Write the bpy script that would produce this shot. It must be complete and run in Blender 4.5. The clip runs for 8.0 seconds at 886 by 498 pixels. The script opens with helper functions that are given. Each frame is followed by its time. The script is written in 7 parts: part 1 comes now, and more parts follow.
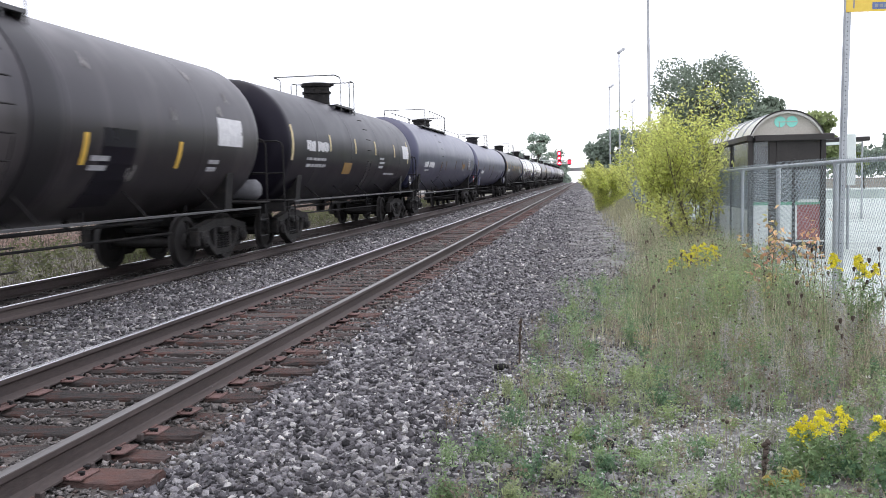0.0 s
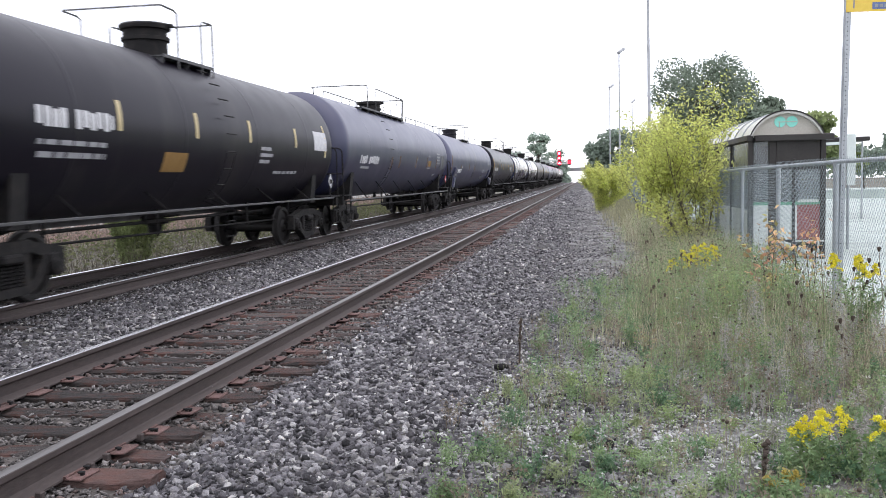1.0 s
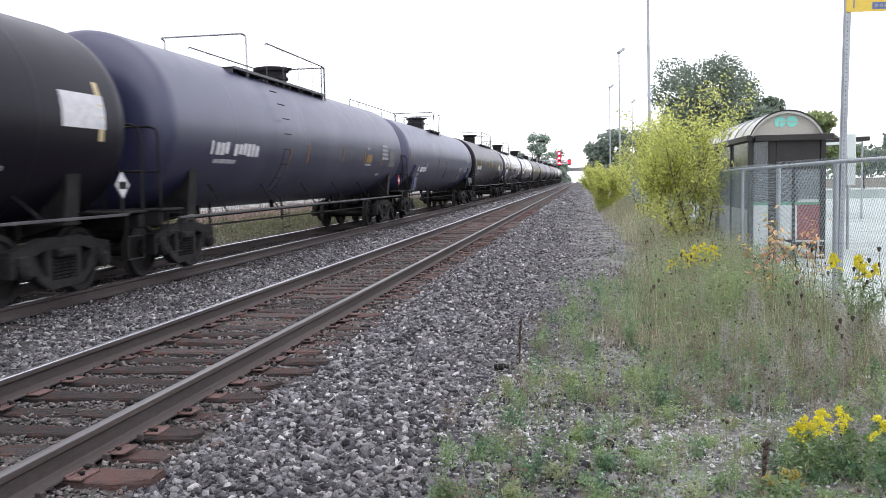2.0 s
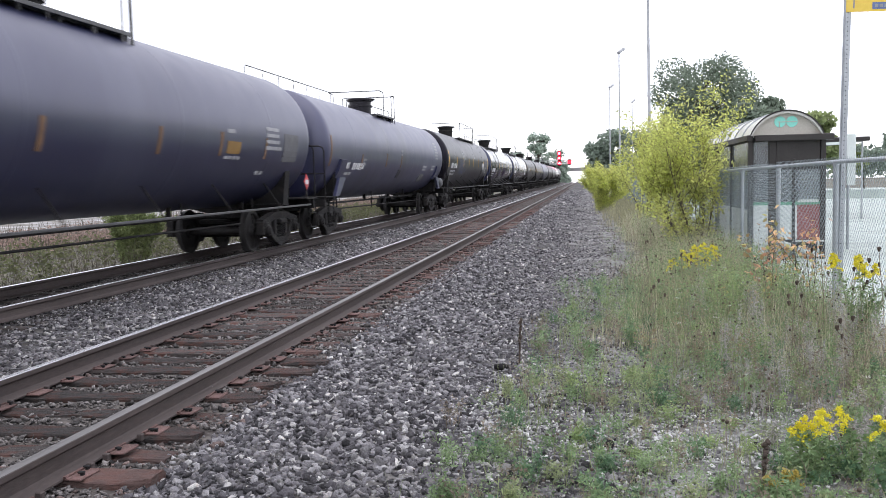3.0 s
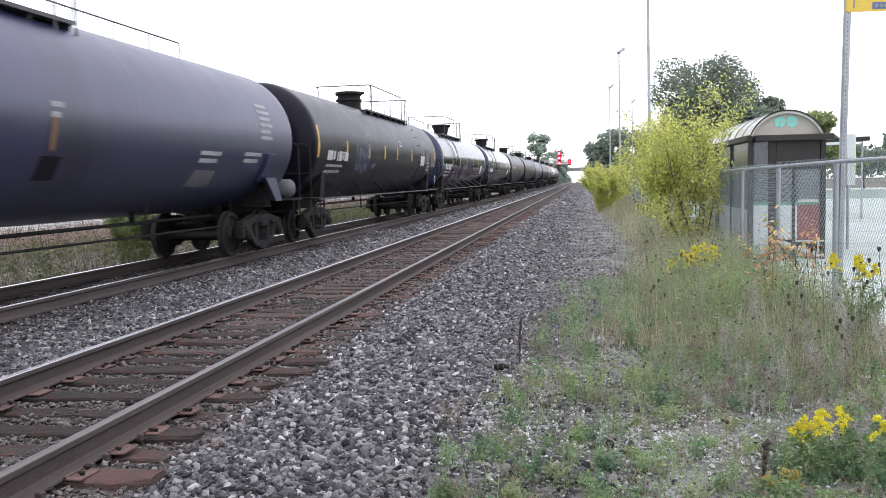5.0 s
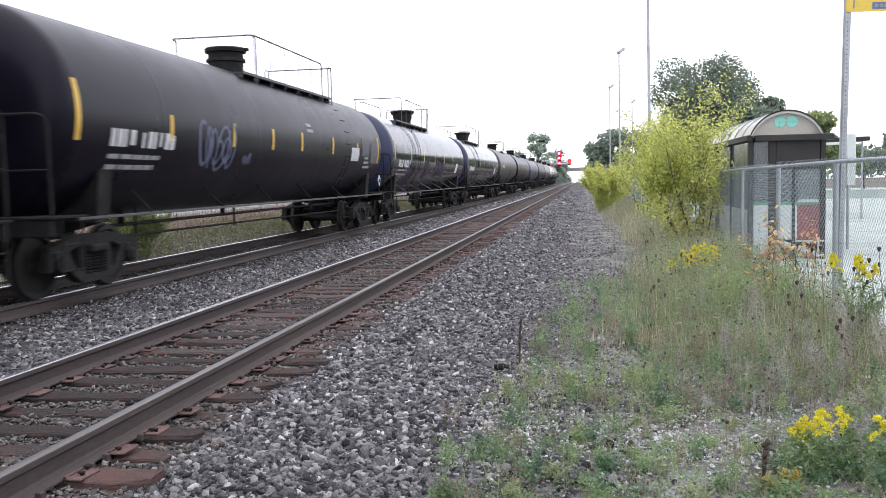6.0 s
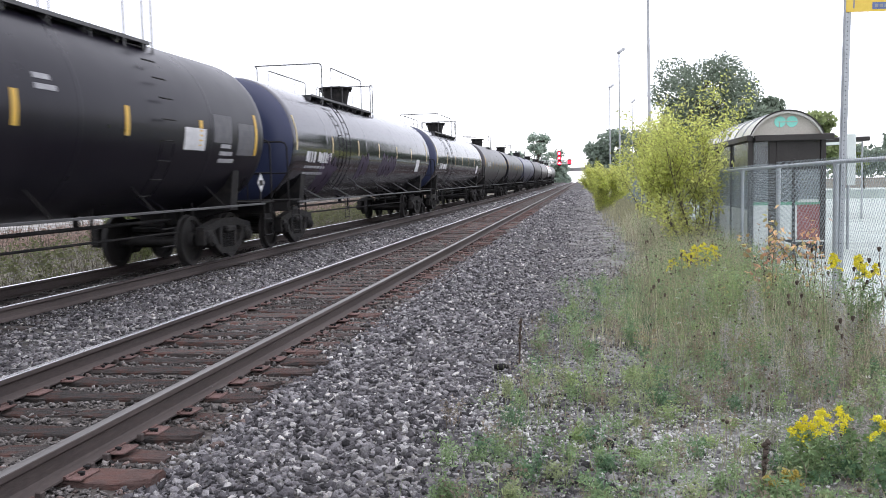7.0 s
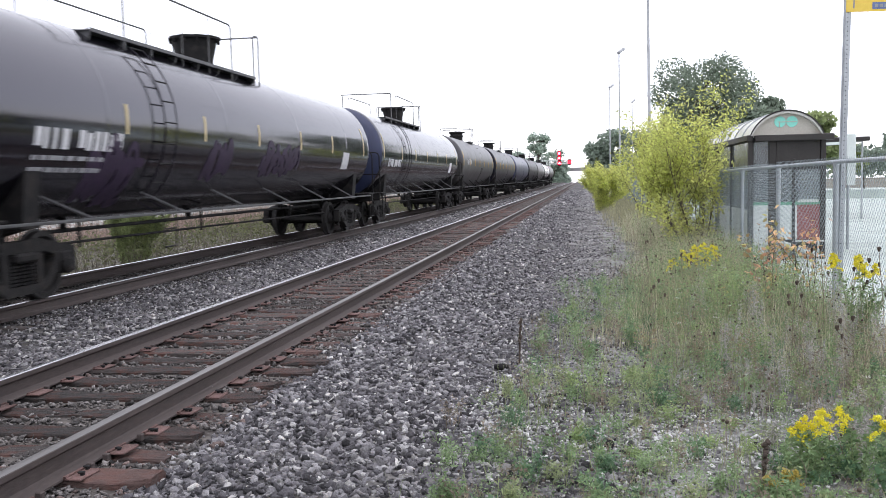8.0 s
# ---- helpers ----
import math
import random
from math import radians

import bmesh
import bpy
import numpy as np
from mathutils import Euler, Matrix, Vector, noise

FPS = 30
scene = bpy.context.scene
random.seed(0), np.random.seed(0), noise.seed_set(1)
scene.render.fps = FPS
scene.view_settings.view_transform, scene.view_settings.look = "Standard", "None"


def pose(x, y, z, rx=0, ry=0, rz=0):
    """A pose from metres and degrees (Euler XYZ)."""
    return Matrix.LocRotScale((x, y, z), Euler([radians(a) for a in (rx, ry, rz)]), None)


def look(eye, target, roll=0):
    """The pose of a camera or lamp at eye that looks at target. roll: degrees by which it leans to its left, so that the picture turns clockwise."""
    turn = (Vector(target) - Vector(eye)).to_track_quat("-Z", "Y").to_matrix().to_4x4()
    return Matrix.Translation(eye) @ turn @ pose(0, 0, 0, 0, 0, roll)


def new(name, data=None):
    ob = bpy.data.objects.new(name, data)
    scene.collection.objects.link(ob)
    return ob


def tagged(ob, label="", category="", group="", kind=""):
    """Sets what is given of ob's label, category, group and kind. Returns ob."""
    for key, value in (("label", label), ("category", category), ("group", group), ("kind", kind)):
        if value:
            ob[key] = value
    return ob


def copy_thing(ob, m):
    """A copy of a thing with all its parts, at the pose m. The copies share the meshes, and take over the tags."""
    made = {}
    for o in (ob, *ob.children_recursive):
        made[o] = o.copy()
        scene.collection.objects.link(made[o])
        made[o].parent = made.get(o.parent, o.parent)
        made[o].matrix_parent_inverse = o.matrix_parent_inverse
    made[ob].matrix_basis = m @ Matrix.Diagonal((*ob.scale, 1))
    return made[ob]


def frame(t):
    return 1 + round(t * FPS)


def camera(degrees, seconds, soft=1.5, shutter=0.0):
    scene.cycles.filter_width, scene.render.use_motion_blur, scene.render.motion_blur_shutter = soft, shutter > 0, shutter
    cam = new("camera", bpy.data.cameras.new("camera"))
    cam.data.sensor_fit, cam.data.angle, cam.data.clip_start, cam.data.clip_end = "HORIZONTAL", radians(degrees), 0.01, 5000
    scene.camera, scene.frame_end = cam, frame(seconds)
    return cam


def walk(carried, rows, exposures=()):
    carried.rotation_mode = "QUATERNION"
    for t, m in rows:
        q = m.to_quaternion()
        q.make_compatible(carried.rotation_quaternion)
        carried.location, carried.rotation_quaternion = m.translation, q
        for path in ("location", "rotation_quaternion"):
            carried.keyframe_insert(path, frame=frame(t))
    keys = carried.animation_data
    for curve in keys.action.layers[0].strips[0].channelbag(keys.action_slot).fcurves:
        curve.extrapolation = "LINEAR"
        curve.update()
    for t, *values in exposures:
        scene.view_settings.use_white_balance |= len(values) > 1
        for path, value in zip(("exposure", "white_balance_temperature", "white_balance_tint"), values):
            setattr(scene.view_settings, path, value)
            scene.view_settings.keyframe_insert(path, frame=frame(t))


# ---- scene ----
cam = camera(53.66, 8.0, soft=0.75, shutter=0.35)
EYE = Vector((0.0, 0.0, 1.639))
YAW, PITCH, ROLL = radians(9.406), radians(-4.486), -1.366
AIM = EYE + 10 * Vector((-math.sin(YAW) * math.cos(PITCH), math.cos(YAW) * math.cos(PITCH), math.sin(PITCH)))
STAND = look(EYE, AIM, ROLL)
walk(cam, [(0.0, STAND), (8.0, STAND)])

# ---- world and light: bright overcast ----
SUN_EL, SUN_ROT = radians(72), radians(150)
world = bpy.data.worlds.new("overcast_sky")
scene.world = world
world.use_nodes = True
wn, wl = world.node_tree.nodes, world.node_tree.links
sky = wn.new("ShaderNodeTexSky")
sky.sky_type, sky.sun_disc = "NISHITA", False
sky.sun_elevation, sky.sun_rotation = SUN_EL, SUN_ROT
sky.air_density, sky.dust_density = 1.0, 0.6
dim = wn.new("ShaderNodeMix")
dim.data_type, dim.blend_type = "RGBA", "MULTIPLY"
dim.inputs[0].default_value = 1.0
wl.new(sky.outputs[0], dim.inputs[6])
dim.inputs[7].default_value = (0.12, 0.12, 0.12, 1)
cloud = wn.new("ShaderNodeMix")
cloud.data_type = "RGBA"
cloud.inputs[0].default_value = 0.8
wl.new(dim.outputs[2], cloud.inputs[6])
cloud.inputs[7].default_value = (0.985, 0.975, 1.06, 1)
wl.new(cloud.outputs[2], wn["Background"].inputs[0])
wn["Background"].inputs[1].default_value = 1.85
sun = new("sun", bpy.data.lights.new("sun", "SUN"))
sun.data.energy, sun.data.angle, sun.data.color = 0.9, radians(70), (1.0, 0.98, 0.95)
sun.matrix_world = look((8, -2, 45), (0, 10, 0))
scene.view_settings.exposure = 0.0


# ---- materials ----
def material(name, a, b, rough=0.8, metal=0.0, scale=3.0, fine=40.0, bump=0.2, random_by="", spread=0.25,
             coat=0.0, contrast=0.5, stretch=(1, 1, 1), streak=None, alpha=1.0, trans=0.0, spec=0.5, third=None, third_at=0.62, rough_var=0.08):
    """Two colours mixed by coarse and fine noise, with relief; pieces vary in brightness."""
    m = bpy.data.materials.new(name)
    m.use_nodes = True
    n, l = m.node_tree.nodes, m.node_tree.links
    p = n["Principled BSDF"]
    at = n.new("ShaderNodeTexCoord")
    mp = n.new("ShaderNodeMapping")
    mp.inputs["Scale"].default_value = stretch
    l.new(at.outputs["Object"], mp.inputs[0])
    big, small = n.new("ShaderNodeTexNoise"), n.new("ShaderNodeTexNoise")
    for node, s, det in ((big, scale, 4), (small, fine, 6)):
        node.inputs["Scale"].default_value, node.inputs["Detail"].default_value = s, det
        l.new(mp.outputs[0], node.inputs["Vector"])
    add = n.new("ShaderNodeMath")
    add.operation = "ADD"
    l.new(big.outputs[0], add.inputs[0])
    l.new(small.outputs[0], add.inputs[1])
    ramp = n.new("ShaderNodeMapRange")
    ramp.inputs[1].default_value, ramp.inputs[2].default_value = 1.0 - 0.45 * (1.1 - contrast), 1.0 + 0.45 * (1.1 - contrast)
    l.new(add.outputs[0], ramp.inputs[0])
    mix = n.new("ShaderNodeMix")
    mix.data_type = "RGBA"
    mix.inputs[6].default_value, mix.inputs[7].default_value = (*a, 1), (*b, 1)
    l.new(ramp.outputs[0], mix.inputs[0])
    out = mix.outputs[2]
    if third:
        n3 = n.new("ShaderNodeTexNoise")
        n3.inputs["Scale"].default_value, n3.inputs["Detail"].default_value = scale * 1.7, 5
        mp3 = n.new("ShaderNodeMapping")
        mp3.inputs["Location"].default_value = (7, 3, 5)
        mp3.inputs["Scale"].default_value = streak or stretch
        l.new(at.outputs["Object"], mp3.inputs[0])
        l.new(mp3.outputs[0], n3.inputs["Vector"])
        r3 = n.new("ShaderNodeMapRange")
        r3.inputs[1].default_value, r3.inputs[2].default_value = third_at - 0.08, third_at + 0.08
        l.new(n3.outputs[0], r3.inputs[0])
        m3 = n.new("ShaderNodeMix")
        m3.data_type = "RGBA"
        l.new(r3.outputs[0], m3.inputs[0])
        l.new(out, m3.inputs[6])
        m3.inputs[7].default_value = (*third, 1)
        out = m3.outputs[2]
    if random_by:
        if random_by == "island":
            src = n.new("ShaderNodeNewGeometry").outputs["Random Per Island"]
        else:
            src = n.new("ShaderNodeObjectInfo").outputs["Random"]
        rr = n.new("ShaderNodeMapRange")
        rr.inputs[3].default_value, rr.inputs[4].default_value = 1 - spread, 1 + spread
        l.new(src, rr.inputs[0])
        mul = n.new("ShaderNodeMix")
        mul.data_type, mul.blend_type = "RGBA", "MULTIPLY"
        mul.inputs[0].default_value = 1.0
        l.new(out, mul.inputs[6])
        l.new(rr.outputs[0], mul.inputs[7])
        out = mul.outputs[2]
    l.new(out, p.inputs["Base Color"])
    rough_mix = n.new("ShaderNodeMapRange")
    rough_mix.inputs[1].default_value, rough_mix.inputs[2].default_value = 0.3, 0.7
    rough_mix.inputs[3].default_value, rough_mix.inputs[4].default_value = max(0.02, rough - rough_var), min(1, rough + rough_var)
    l.new(small.outputs[0], rough_mix.inputs[0])
    l.new(rough_mix.outputs[0], p.inputs["Roughness"])
    p.inputs["Metallic"].default_value = metal
    p.inputs["Specular IOR Level"].default_value = spec
    p.inputs["Coat Weight"].default_value = coat
    p.inputs["Coat Roughness"].default_value = 0.12
    p.inputs["Alpha"].default_value = alpha
    p.inputs["Transmission Weight"].default_value = trans
    if bump:
        bp = n.new("ShaderNodeBump")
        bp.inputs["Strength"].default_value, bp.inputs["Distance"].default_value = bump, 0.02
        l.new(add.outputs[0], bp.inputs["Height"])
        l.new(bp.outputs[0], p.inputs["Normal"])
    return m


def glowing(name, colour, strength):
    m = bpy.data.materials.new(name)
    m.use_nodes = True
    p = m.node_tree.nodes["Principled BSDF"]
    p.inputs["Base Color"].default_value = (*colour, 1)
    p.inputs["Emission Color"].default_value = (*colour, 1)
    p.inputs["Emission Strength"].default_value = strength
    return m


def leaf_material(name, a, b, spread=0.35, scale=0.6, through_light=0.48):
    m = material(name, a, b, rough=0.55, scale=scale, fine=9, bump=0.0, random_by="island", spread=spread, contrast=0.6)
    m.node_tree.nodes["Principled BSDF"].inputs["Subsurface Weight"].default_value = 0.0
    n, l = m.node_tree.nodes, m.node_tree.links
    tr = n.new("ShaderNodeBsdfTranslucent")
    p = n["Principled BSDF"]
    l.new(p.inputs["Base Color"].links[0].from_socket, tr.inputs["Color"])
    ms = n.new("ShaderNodeMixShader")
    ms.inputs[0].default_value = through_light
    l.new(p.outputs[0], ms.inputs[1])
    l.new(tr.outputs[0], ms.inputs[2])
    l.new(ms.outputs[0], n["Material Output"].inputs[0])
    return m


def stone_material(name, random_by):
    """Crushed stone: mostly dark blue-grey, a few pale pieces."""
    m = material(name, (0.74, 0.73, 0.75), (1.42, 1.41, 1.4), 0.9, scale=26, fine=120, bump=0.9, contrast=0.35, third=(1.15, 1.07, 0.99), third_at=0.62)
    n, l = m.node_tree.nodes, m.node_tree.links
    p = n["Principled BSDF"]
    speckle = p.inputs["Base Color"].links[0].from_socket
    src = n.new("ShaderNodeNewGeometry").outputs["Random Per Island"] if random_by == "island" else n.new("ShaderNodeObjectInfo").outputs["Random"]
    ramp = n.new("ShaderNodeValToRGB")
    ramp.color_ramp.elements[0].color = (0.022, 0.0215, 0.024, 1)
    ramp.color_ramp.elements[1].color = (0.66, 0.65, 0.63, 1)
    for at, c in ((0.25, (0.085, 0.081, 0.09)), (0.5, (0.158, 0.152, 0.164)), (0.72, (0.235, 0.23, 0.241)), (0.88, (0.325, 0.32, 0.328)), (0.955, (0.49, 0.482, 0.478))):
        ramp.color_ramp.elements.new(at).color = (*c, 1)
    l.new(src, ramp.inputs[0])
    mul = n.new("ShaderNodeMix")
    mul.data_type, mul.blend_type = "RGBA", "MULTIPLY"
    mul.inputs[0].default_value = 1.0
    l.new(ramp.outputs[0], mul.inputs[6])
    l.new(speckle, mul.inputs[7])
    l.new(mul.outputs[2], p.inputs["Base Color"])
    return m


STONE = stone_material("ballast_stone", "island")
STONE_PIECE = stone_material("ballast_stone_single", "object")
CRIB = material("dirty_crib_stone", (0.07, 0.064, 0.062), (0.19, 0.176, 0.17), 0.95, scale=14, fine=90, bump=0.5, random_by="island", spread=0.85)
RUSTSTONE = material("rust_stained_stone", (0.085, 0.062, 0.056), (0.19, 0.14, 0.128), 0.95, scale=14, fine=90, bump=0.5, random_by="island", spread=0.6)
TIE = material("weathered_tie", (0.03, 0.026, 0.026), (0.125, 0.108, 0.102), 0.92, scale=3, fine=26, bump=1.0, random_by="object", spread=0.6,
               stretch=(1.2, 16, 16), third=(0.13, 0.066, 0.054), third_at=0.55, streak=(1.5, 3, 3))


def rust_stain(m, inner, outer):
    """Rust that has run from the plates over the ends of the ties."""
    n, l = m.node_tree.nodes, m.node_tree.links
    p = n["Principled BSDF"]
    at = n.new("ShaderNodeTexCoord")
    ax = n.new("ShaderNodeSeparateXYZ")
    l.new(at.outputs["Object"], ax.inputs[0])
    ab = n.new("ShaderNodeMath")
    ab.operation = "ABSOLUTE"
    l.new(ax.outputs[0], ab.inputs[0])
    rise = n.new("ShaderNodeMapRange")
    rise.inputs[1].default_value, rise.inputs[2].default_value = inner, outer
    l.new(ab.outputs[0], rise.inputs[0])
    ns = n.new("ShaderNodeTexNoise")
    ns.inputs["Scale"].default_value, ns.inputs["Detail"].default_value = 5, 5
    l.new(at.outputs["Object"], ns.inputs["Vector"])
    rnd = n.new("ShaderNodeObjectInfo")
    add = n.new("ShaderNodeMath")
    l.new(ns.outputs[0], add.inputs[0])
    l.new(rnd.outputs["Random"], add.inputs[1])
    blot = n.new("ShaderNodeMapRange")
    blot.inputs[1].default_value, blot.inputs[2].default_value, blot.inputs[4].default_value = 0.6, 1.3, 0.6
    l.new(add.outputs[0], blot.inputs[0])
    mul = n.new("ShaderNodeMath")
    mul.operation = "MULTIPLY"
    l.new(rise.outputs[0], mul.inputs[0])
    l.new(blot.outputs[0], mul.inputs[1])
    mix = n.new("ShaderNodeMix")
    mix.data_type = "RGBA"
    l.new(mul.outputs[0], mix.inputs[0])
    l.new(p.inputs["Base Color"].links[0].from_socket, mix.inputs[6])
    mix.inputs[7].default_value = (0.175, 0.092, 0.078, 1)
    l.new(mix.outputs[2], p.inputs["Base Color"])


rust_stain(TIE, 0.55, 0.86)
LEAF_DOCK = leaf_material("deep_green_leaf", (0.07, 0.14, 0.07), (0.14, 0.238, 0.119))
FARGRASS = leaf_material("olive_dry_grass", (0.085, 0.075, 0.058), (0.165, 0.145, 0.115), scale=0.5, spread=0.4)
TIE_FAR = material("weathered_tie_far", (0.036, 0.029, 0.027), (0.098, 0.08, 0.074), 0.9, scale=3, fine=26, bump=0.6, random_by="island", spread=0.35, stretch=(1.2, 16, 16))
RUST = material("rusty_plate", (0.07, 0.041, 0.037), (0.15, 0.088, 0.08), 0.9, scale=9, fine=70, bump=0.6, random_by="object", spread=0.3)
RUST_FAR = material("rusty_plate_far", (0.07, 0.043, 0.037), (0.12, 0.07, 0.06), 0.9, scale=6, fine=70, bump=0.3, random_by="island", spread=0.3)
RAIL = material("rail_side", (0.05, 0.039, 0.037), (0.095, 0.075, 0.07), 0.75, metal=0.1, scale=1.5, fine=45, bump=0.25, stretch=(1, 0.25, 1))
RAILTOP_NO_GLINT = material("running_surface_without_glint", (0.12, 0.113, 0.11), (0.23, 0.22, 0.215), 0.45, metal=0.6, scale=2, fine=60, bump=0.03, stretch=(6, 0.2, 1))
RAILTOP = material("rail_running_surface", (0.62, 0.62, 0.64), (0.77, 0.77, 0.79), 0.3, metal=1.0, scale=2, fine=60, bump=0.03, stretch=(6, 0.2, 1))
DARKSTEEL = material("grimy_black_steel", (0.00668, 0.00668, 0.00743), (0.0178, 0.0163, 0.0163), 0.75, metal=0.0, scale=3, fine=30, bump=0.3, spec=0.25, third=(0.0252, 0.0223, 0.0208), third_at=0.6)
TRUCKSTEEL = material("truck_casting", (0.012, 0.0115, 0.0118), (0.028, 0.0262, 0.0258), 0.8, scale=4, fine=40, bump=0.35, spec=0.25, third=(0.037, 0.032, 0.029), third_at=0.6)
WHEELSTEEL = material("wheel_steel", (0.0111, 0.0104, 0.0104), (0.0252, 0.0223, 0.0216), 0.7, metal=0.1, scale=5, fine=40, bump=0.2)
BARSTEEL = material("painted_steel_bar", (0.05, 0.05, 0.053), (0.11, 0.11, 0.115), 0.5, metal=0.2, scale=2, fine=30, bump=0.1)
WHITEPAINT = material("white_stencil_paint", (0.5, 0.5, 0.52), (0.72, 0.72, 0.73), 0.7, scale=8, fine=60, bump=0.05)
GREYPAINT = material("faded_stencil_paint", (0.26, 0.26, 0.28), (0.42, 0.42, 0.44), 0.7, scale=8, fine=60, bump=0.05)
YELLOWTAPE = material("yellow_reflective_tape", (0.62, 0.36, 0.05), (0.78, 0.52, 0.1), 0.5, scale=4, fine=30, bump=0.05)
PALETAPE = material("faded_yellow_tape", (0.5, 0.4, 0.2), (0.66, 0.56, 0.34), 0.6, scale=4, fine=30, bump=0.05)
FADED = material("faded_grey_panel_paint", (0.09, 0.09, 0.1), (0.15, 0.15, 0.16), 0.7, scale=5, fine=50, bump=0.05)
DULLTAPE = material("dulled_orange_tape", (0.13, 0.068, 0.032), (0.22, 0.12, 0.06), 0.6, scale=4, fine=30, bump=0.05)
RAILTUBE = material("grey_handrail_tube", (0.07, 0.07, 0.072), (0.15, 0.15, 0.155), 0.6, scale=4, fine=30, bump=0.05)
SCUFF = material("pale_scuff", (0.13, 0.122, 0.122), (0.24, 0.23, 0.23), 0.6, scale=5, fine=50, bump=0.05)
ORANGE = material("orange_panel", (0.22, 0.12, 0.03), (0.3, 0.175, 0.05), 0.6, scale=3, fine=30, bump=0.05)
REDPAINT = material("red_placard", (0.45, 0.04, 0.05), (0.6, 0.08, 0.09), 0.5, scale=4, fine=30, bump=0.05)
PURPLE = material("purple_spray_paint", (0.022, 0.012, 0.032), (0.045, 0.025, 0.062), 0.6, scale=4, fine=30, bump=0.05)
BLUEGREY = material("pale_blue_spray_paint", (0.09, 0.1, 0.16), (0.17, 0.19, 0.29), 0.6, scale=4, fine=30, bump=0.05)
PALESTONE = material("pale_limestone_chip", (0.338, 0.338, 0.338), (0.581, 0.576, 0.565), 0.9, scale=20, fine=90, bump=0.4, random_by="island", spread=0.5)
FARWEED = leaf_material("dull_far_weed", (0.085, 0.095, 0.045), (0.17, 0.18, 0.085), scale=0.5)
GALV = material("galvanised_steel", (0.34, 0.36, 0.38), (0.5, 0.52, 0.54), 0.5, metal=0.5, scale=4, fine=50, bump=0.1)
WIRE = material("galvanised_wire", (0.25, 0.31, 0.335), (0.37, 0.43, 0.455), 0.5, metal=0.3, scale=4, fine=50, bump=0.0)
POLE = material("grey_lamp_pole", (0.34, 0.35, 0.37), (0.46, 0.47, 0.49), 0.5, metal=0.2, scale=2, fine=30, bump=0.05)
BROWN = material("dark_brown_metal", (0.02, 0.017, 0.016), (0.036, 0.031, 0.029), 0.5, metal=0.2, scale=3, fine=30, bump=0.05)
BEIGE = material("beige_gable_panel", (0.42, 0.39, 0.34), (0.5, 0.47, 0.42), 0.6, scale=2, fine=30, bump=0.05)
ROOFCLEAR = material("weathered_translucent_roof", (0.55, 0.54, 0.5), (0.68, 0.67, 0.63), 0.4, scale=1.5, fine=20, bump=0.05, third=(0.42, 0.43, 0.36), third_at=0.6)
TEAL = material("teal_emblem", (0.2, 0.6, 0.5), (0.26, 0.68, 0.58), 0.5, scale=3, fine=30, bump=0.0)
GREENBAND = material("green_band", (0.08, 0.28, 0.17), (0.12, 0.36, 0.23), 0.5, scale=3, fine=30, bump=0.0)
REDPANEL = material("dull_red_panel", (0.2, 0.06, 0.06), (0.28, 0.1, 0.095), 0.7, scale=3, fine=30, bump=0.1)
PALEPANEL = material("pale_notice_panel", (0.55, 0.6, 0.58), (0.68, 0.72, 0.7), 0.6, scale=3, fine=30, bump=0.0)
YELLOWSIGN = material("yellow_sign_face", (0.72, 0.5, 0.07), (0.8, 0.58, 0.1), 0.45, scale=3, fine=30, bump=0.0)
SIGNBLUE = material("blue_sign_print", (0.1, 0.14, 0.3), (0.15, 0.2, 0.38), 0.5, scale=3, fine=30, bump=0.0)
SIGNGREY = material("grey_sign_print", (0.25, 0.26, 0.25), (0.33, 0.34, 0.33), 0.5, scale=3, fine=30, bump=0.0)
YARD = material("worn_yard_surface", (0.2, 0.195, 0.19), (0.45, 0.44, 0.43), 0.9, scale=0.25, fine=3, bump=0.1, third=(0.14, 0.13, 0.11), third_at=0.52)
CONCRETE = material("pale_platform_concrete", (0.4, 0.46, 0.43), (0.53, 0.59, 0.555), 0.85, scale=0.5, fine=14, bump=0.15, third=(0.36, 0.4, 0.38), third_at=0.6)
BRIDGE = material("bridge_concrete", (0.2, 0.2, 0.2), (0.3, 0.3, 0.3), 0.85, scale=0.3, fine=5, bump=0.1)
SIGNALRED = glowing("lit_red_signal_lens", (1.0, 0.03, 0.06), 130)
# Glow for a ring added around each lens as its red halo.
SIGNALHALO = glowing("red_lens_halo_glow", (1.0, 0.02, 0.05), 2.0)
BARK = material("bark", (0.07, 0.055, 0.04), (0.14, 0.115, 0.09), 0.9, scale=4, fine=30, bump=0.6, stretch=(3, 3, 0.6))
LEAF_MAPLE = leaf_material("yellow_green_leaf", (0.5, 0.555, 0.15), (0.69, 0.7, 0.26), spread=0.42, through_light=0.58)
LEAF_POPLAR = leaf_material("dark_green_leaf", (0.16, 0.205, 0.15), (0.26, 0.31, 0.24))
# Distance haze is put into the next two leaf colours as paler grey-green.
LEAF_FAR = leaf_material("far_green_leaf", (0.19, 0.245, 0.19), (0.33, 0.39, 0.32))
LEAF_HAZE = leaf_material("far_leaf_painted_haze", (0.3, 0.38, 0.31), (0.46, 0.54, 0.46))
LEAF_WOOD = leaf_material("mixed_green_leaf", (0.17, 0.22, 0.09), (0.3, 0.35, 0.15))
LEAF_BRUSH = leaf_material("brown_brush_leaf", (0.24, 0.165, 0.14), (0.37, 0.275, 0.235))
LEAF_SUMAC = leaf_material("turning_sumac_leaf", (0.42, 0.45, 0.16), (0.74, 0.4, 0.28), 0.5, 2.5)
GRASS = leaf_material("green_grass", (0.225, 0.275, 0.135), (0.42, 0.47, 0.26), scale=0.5)
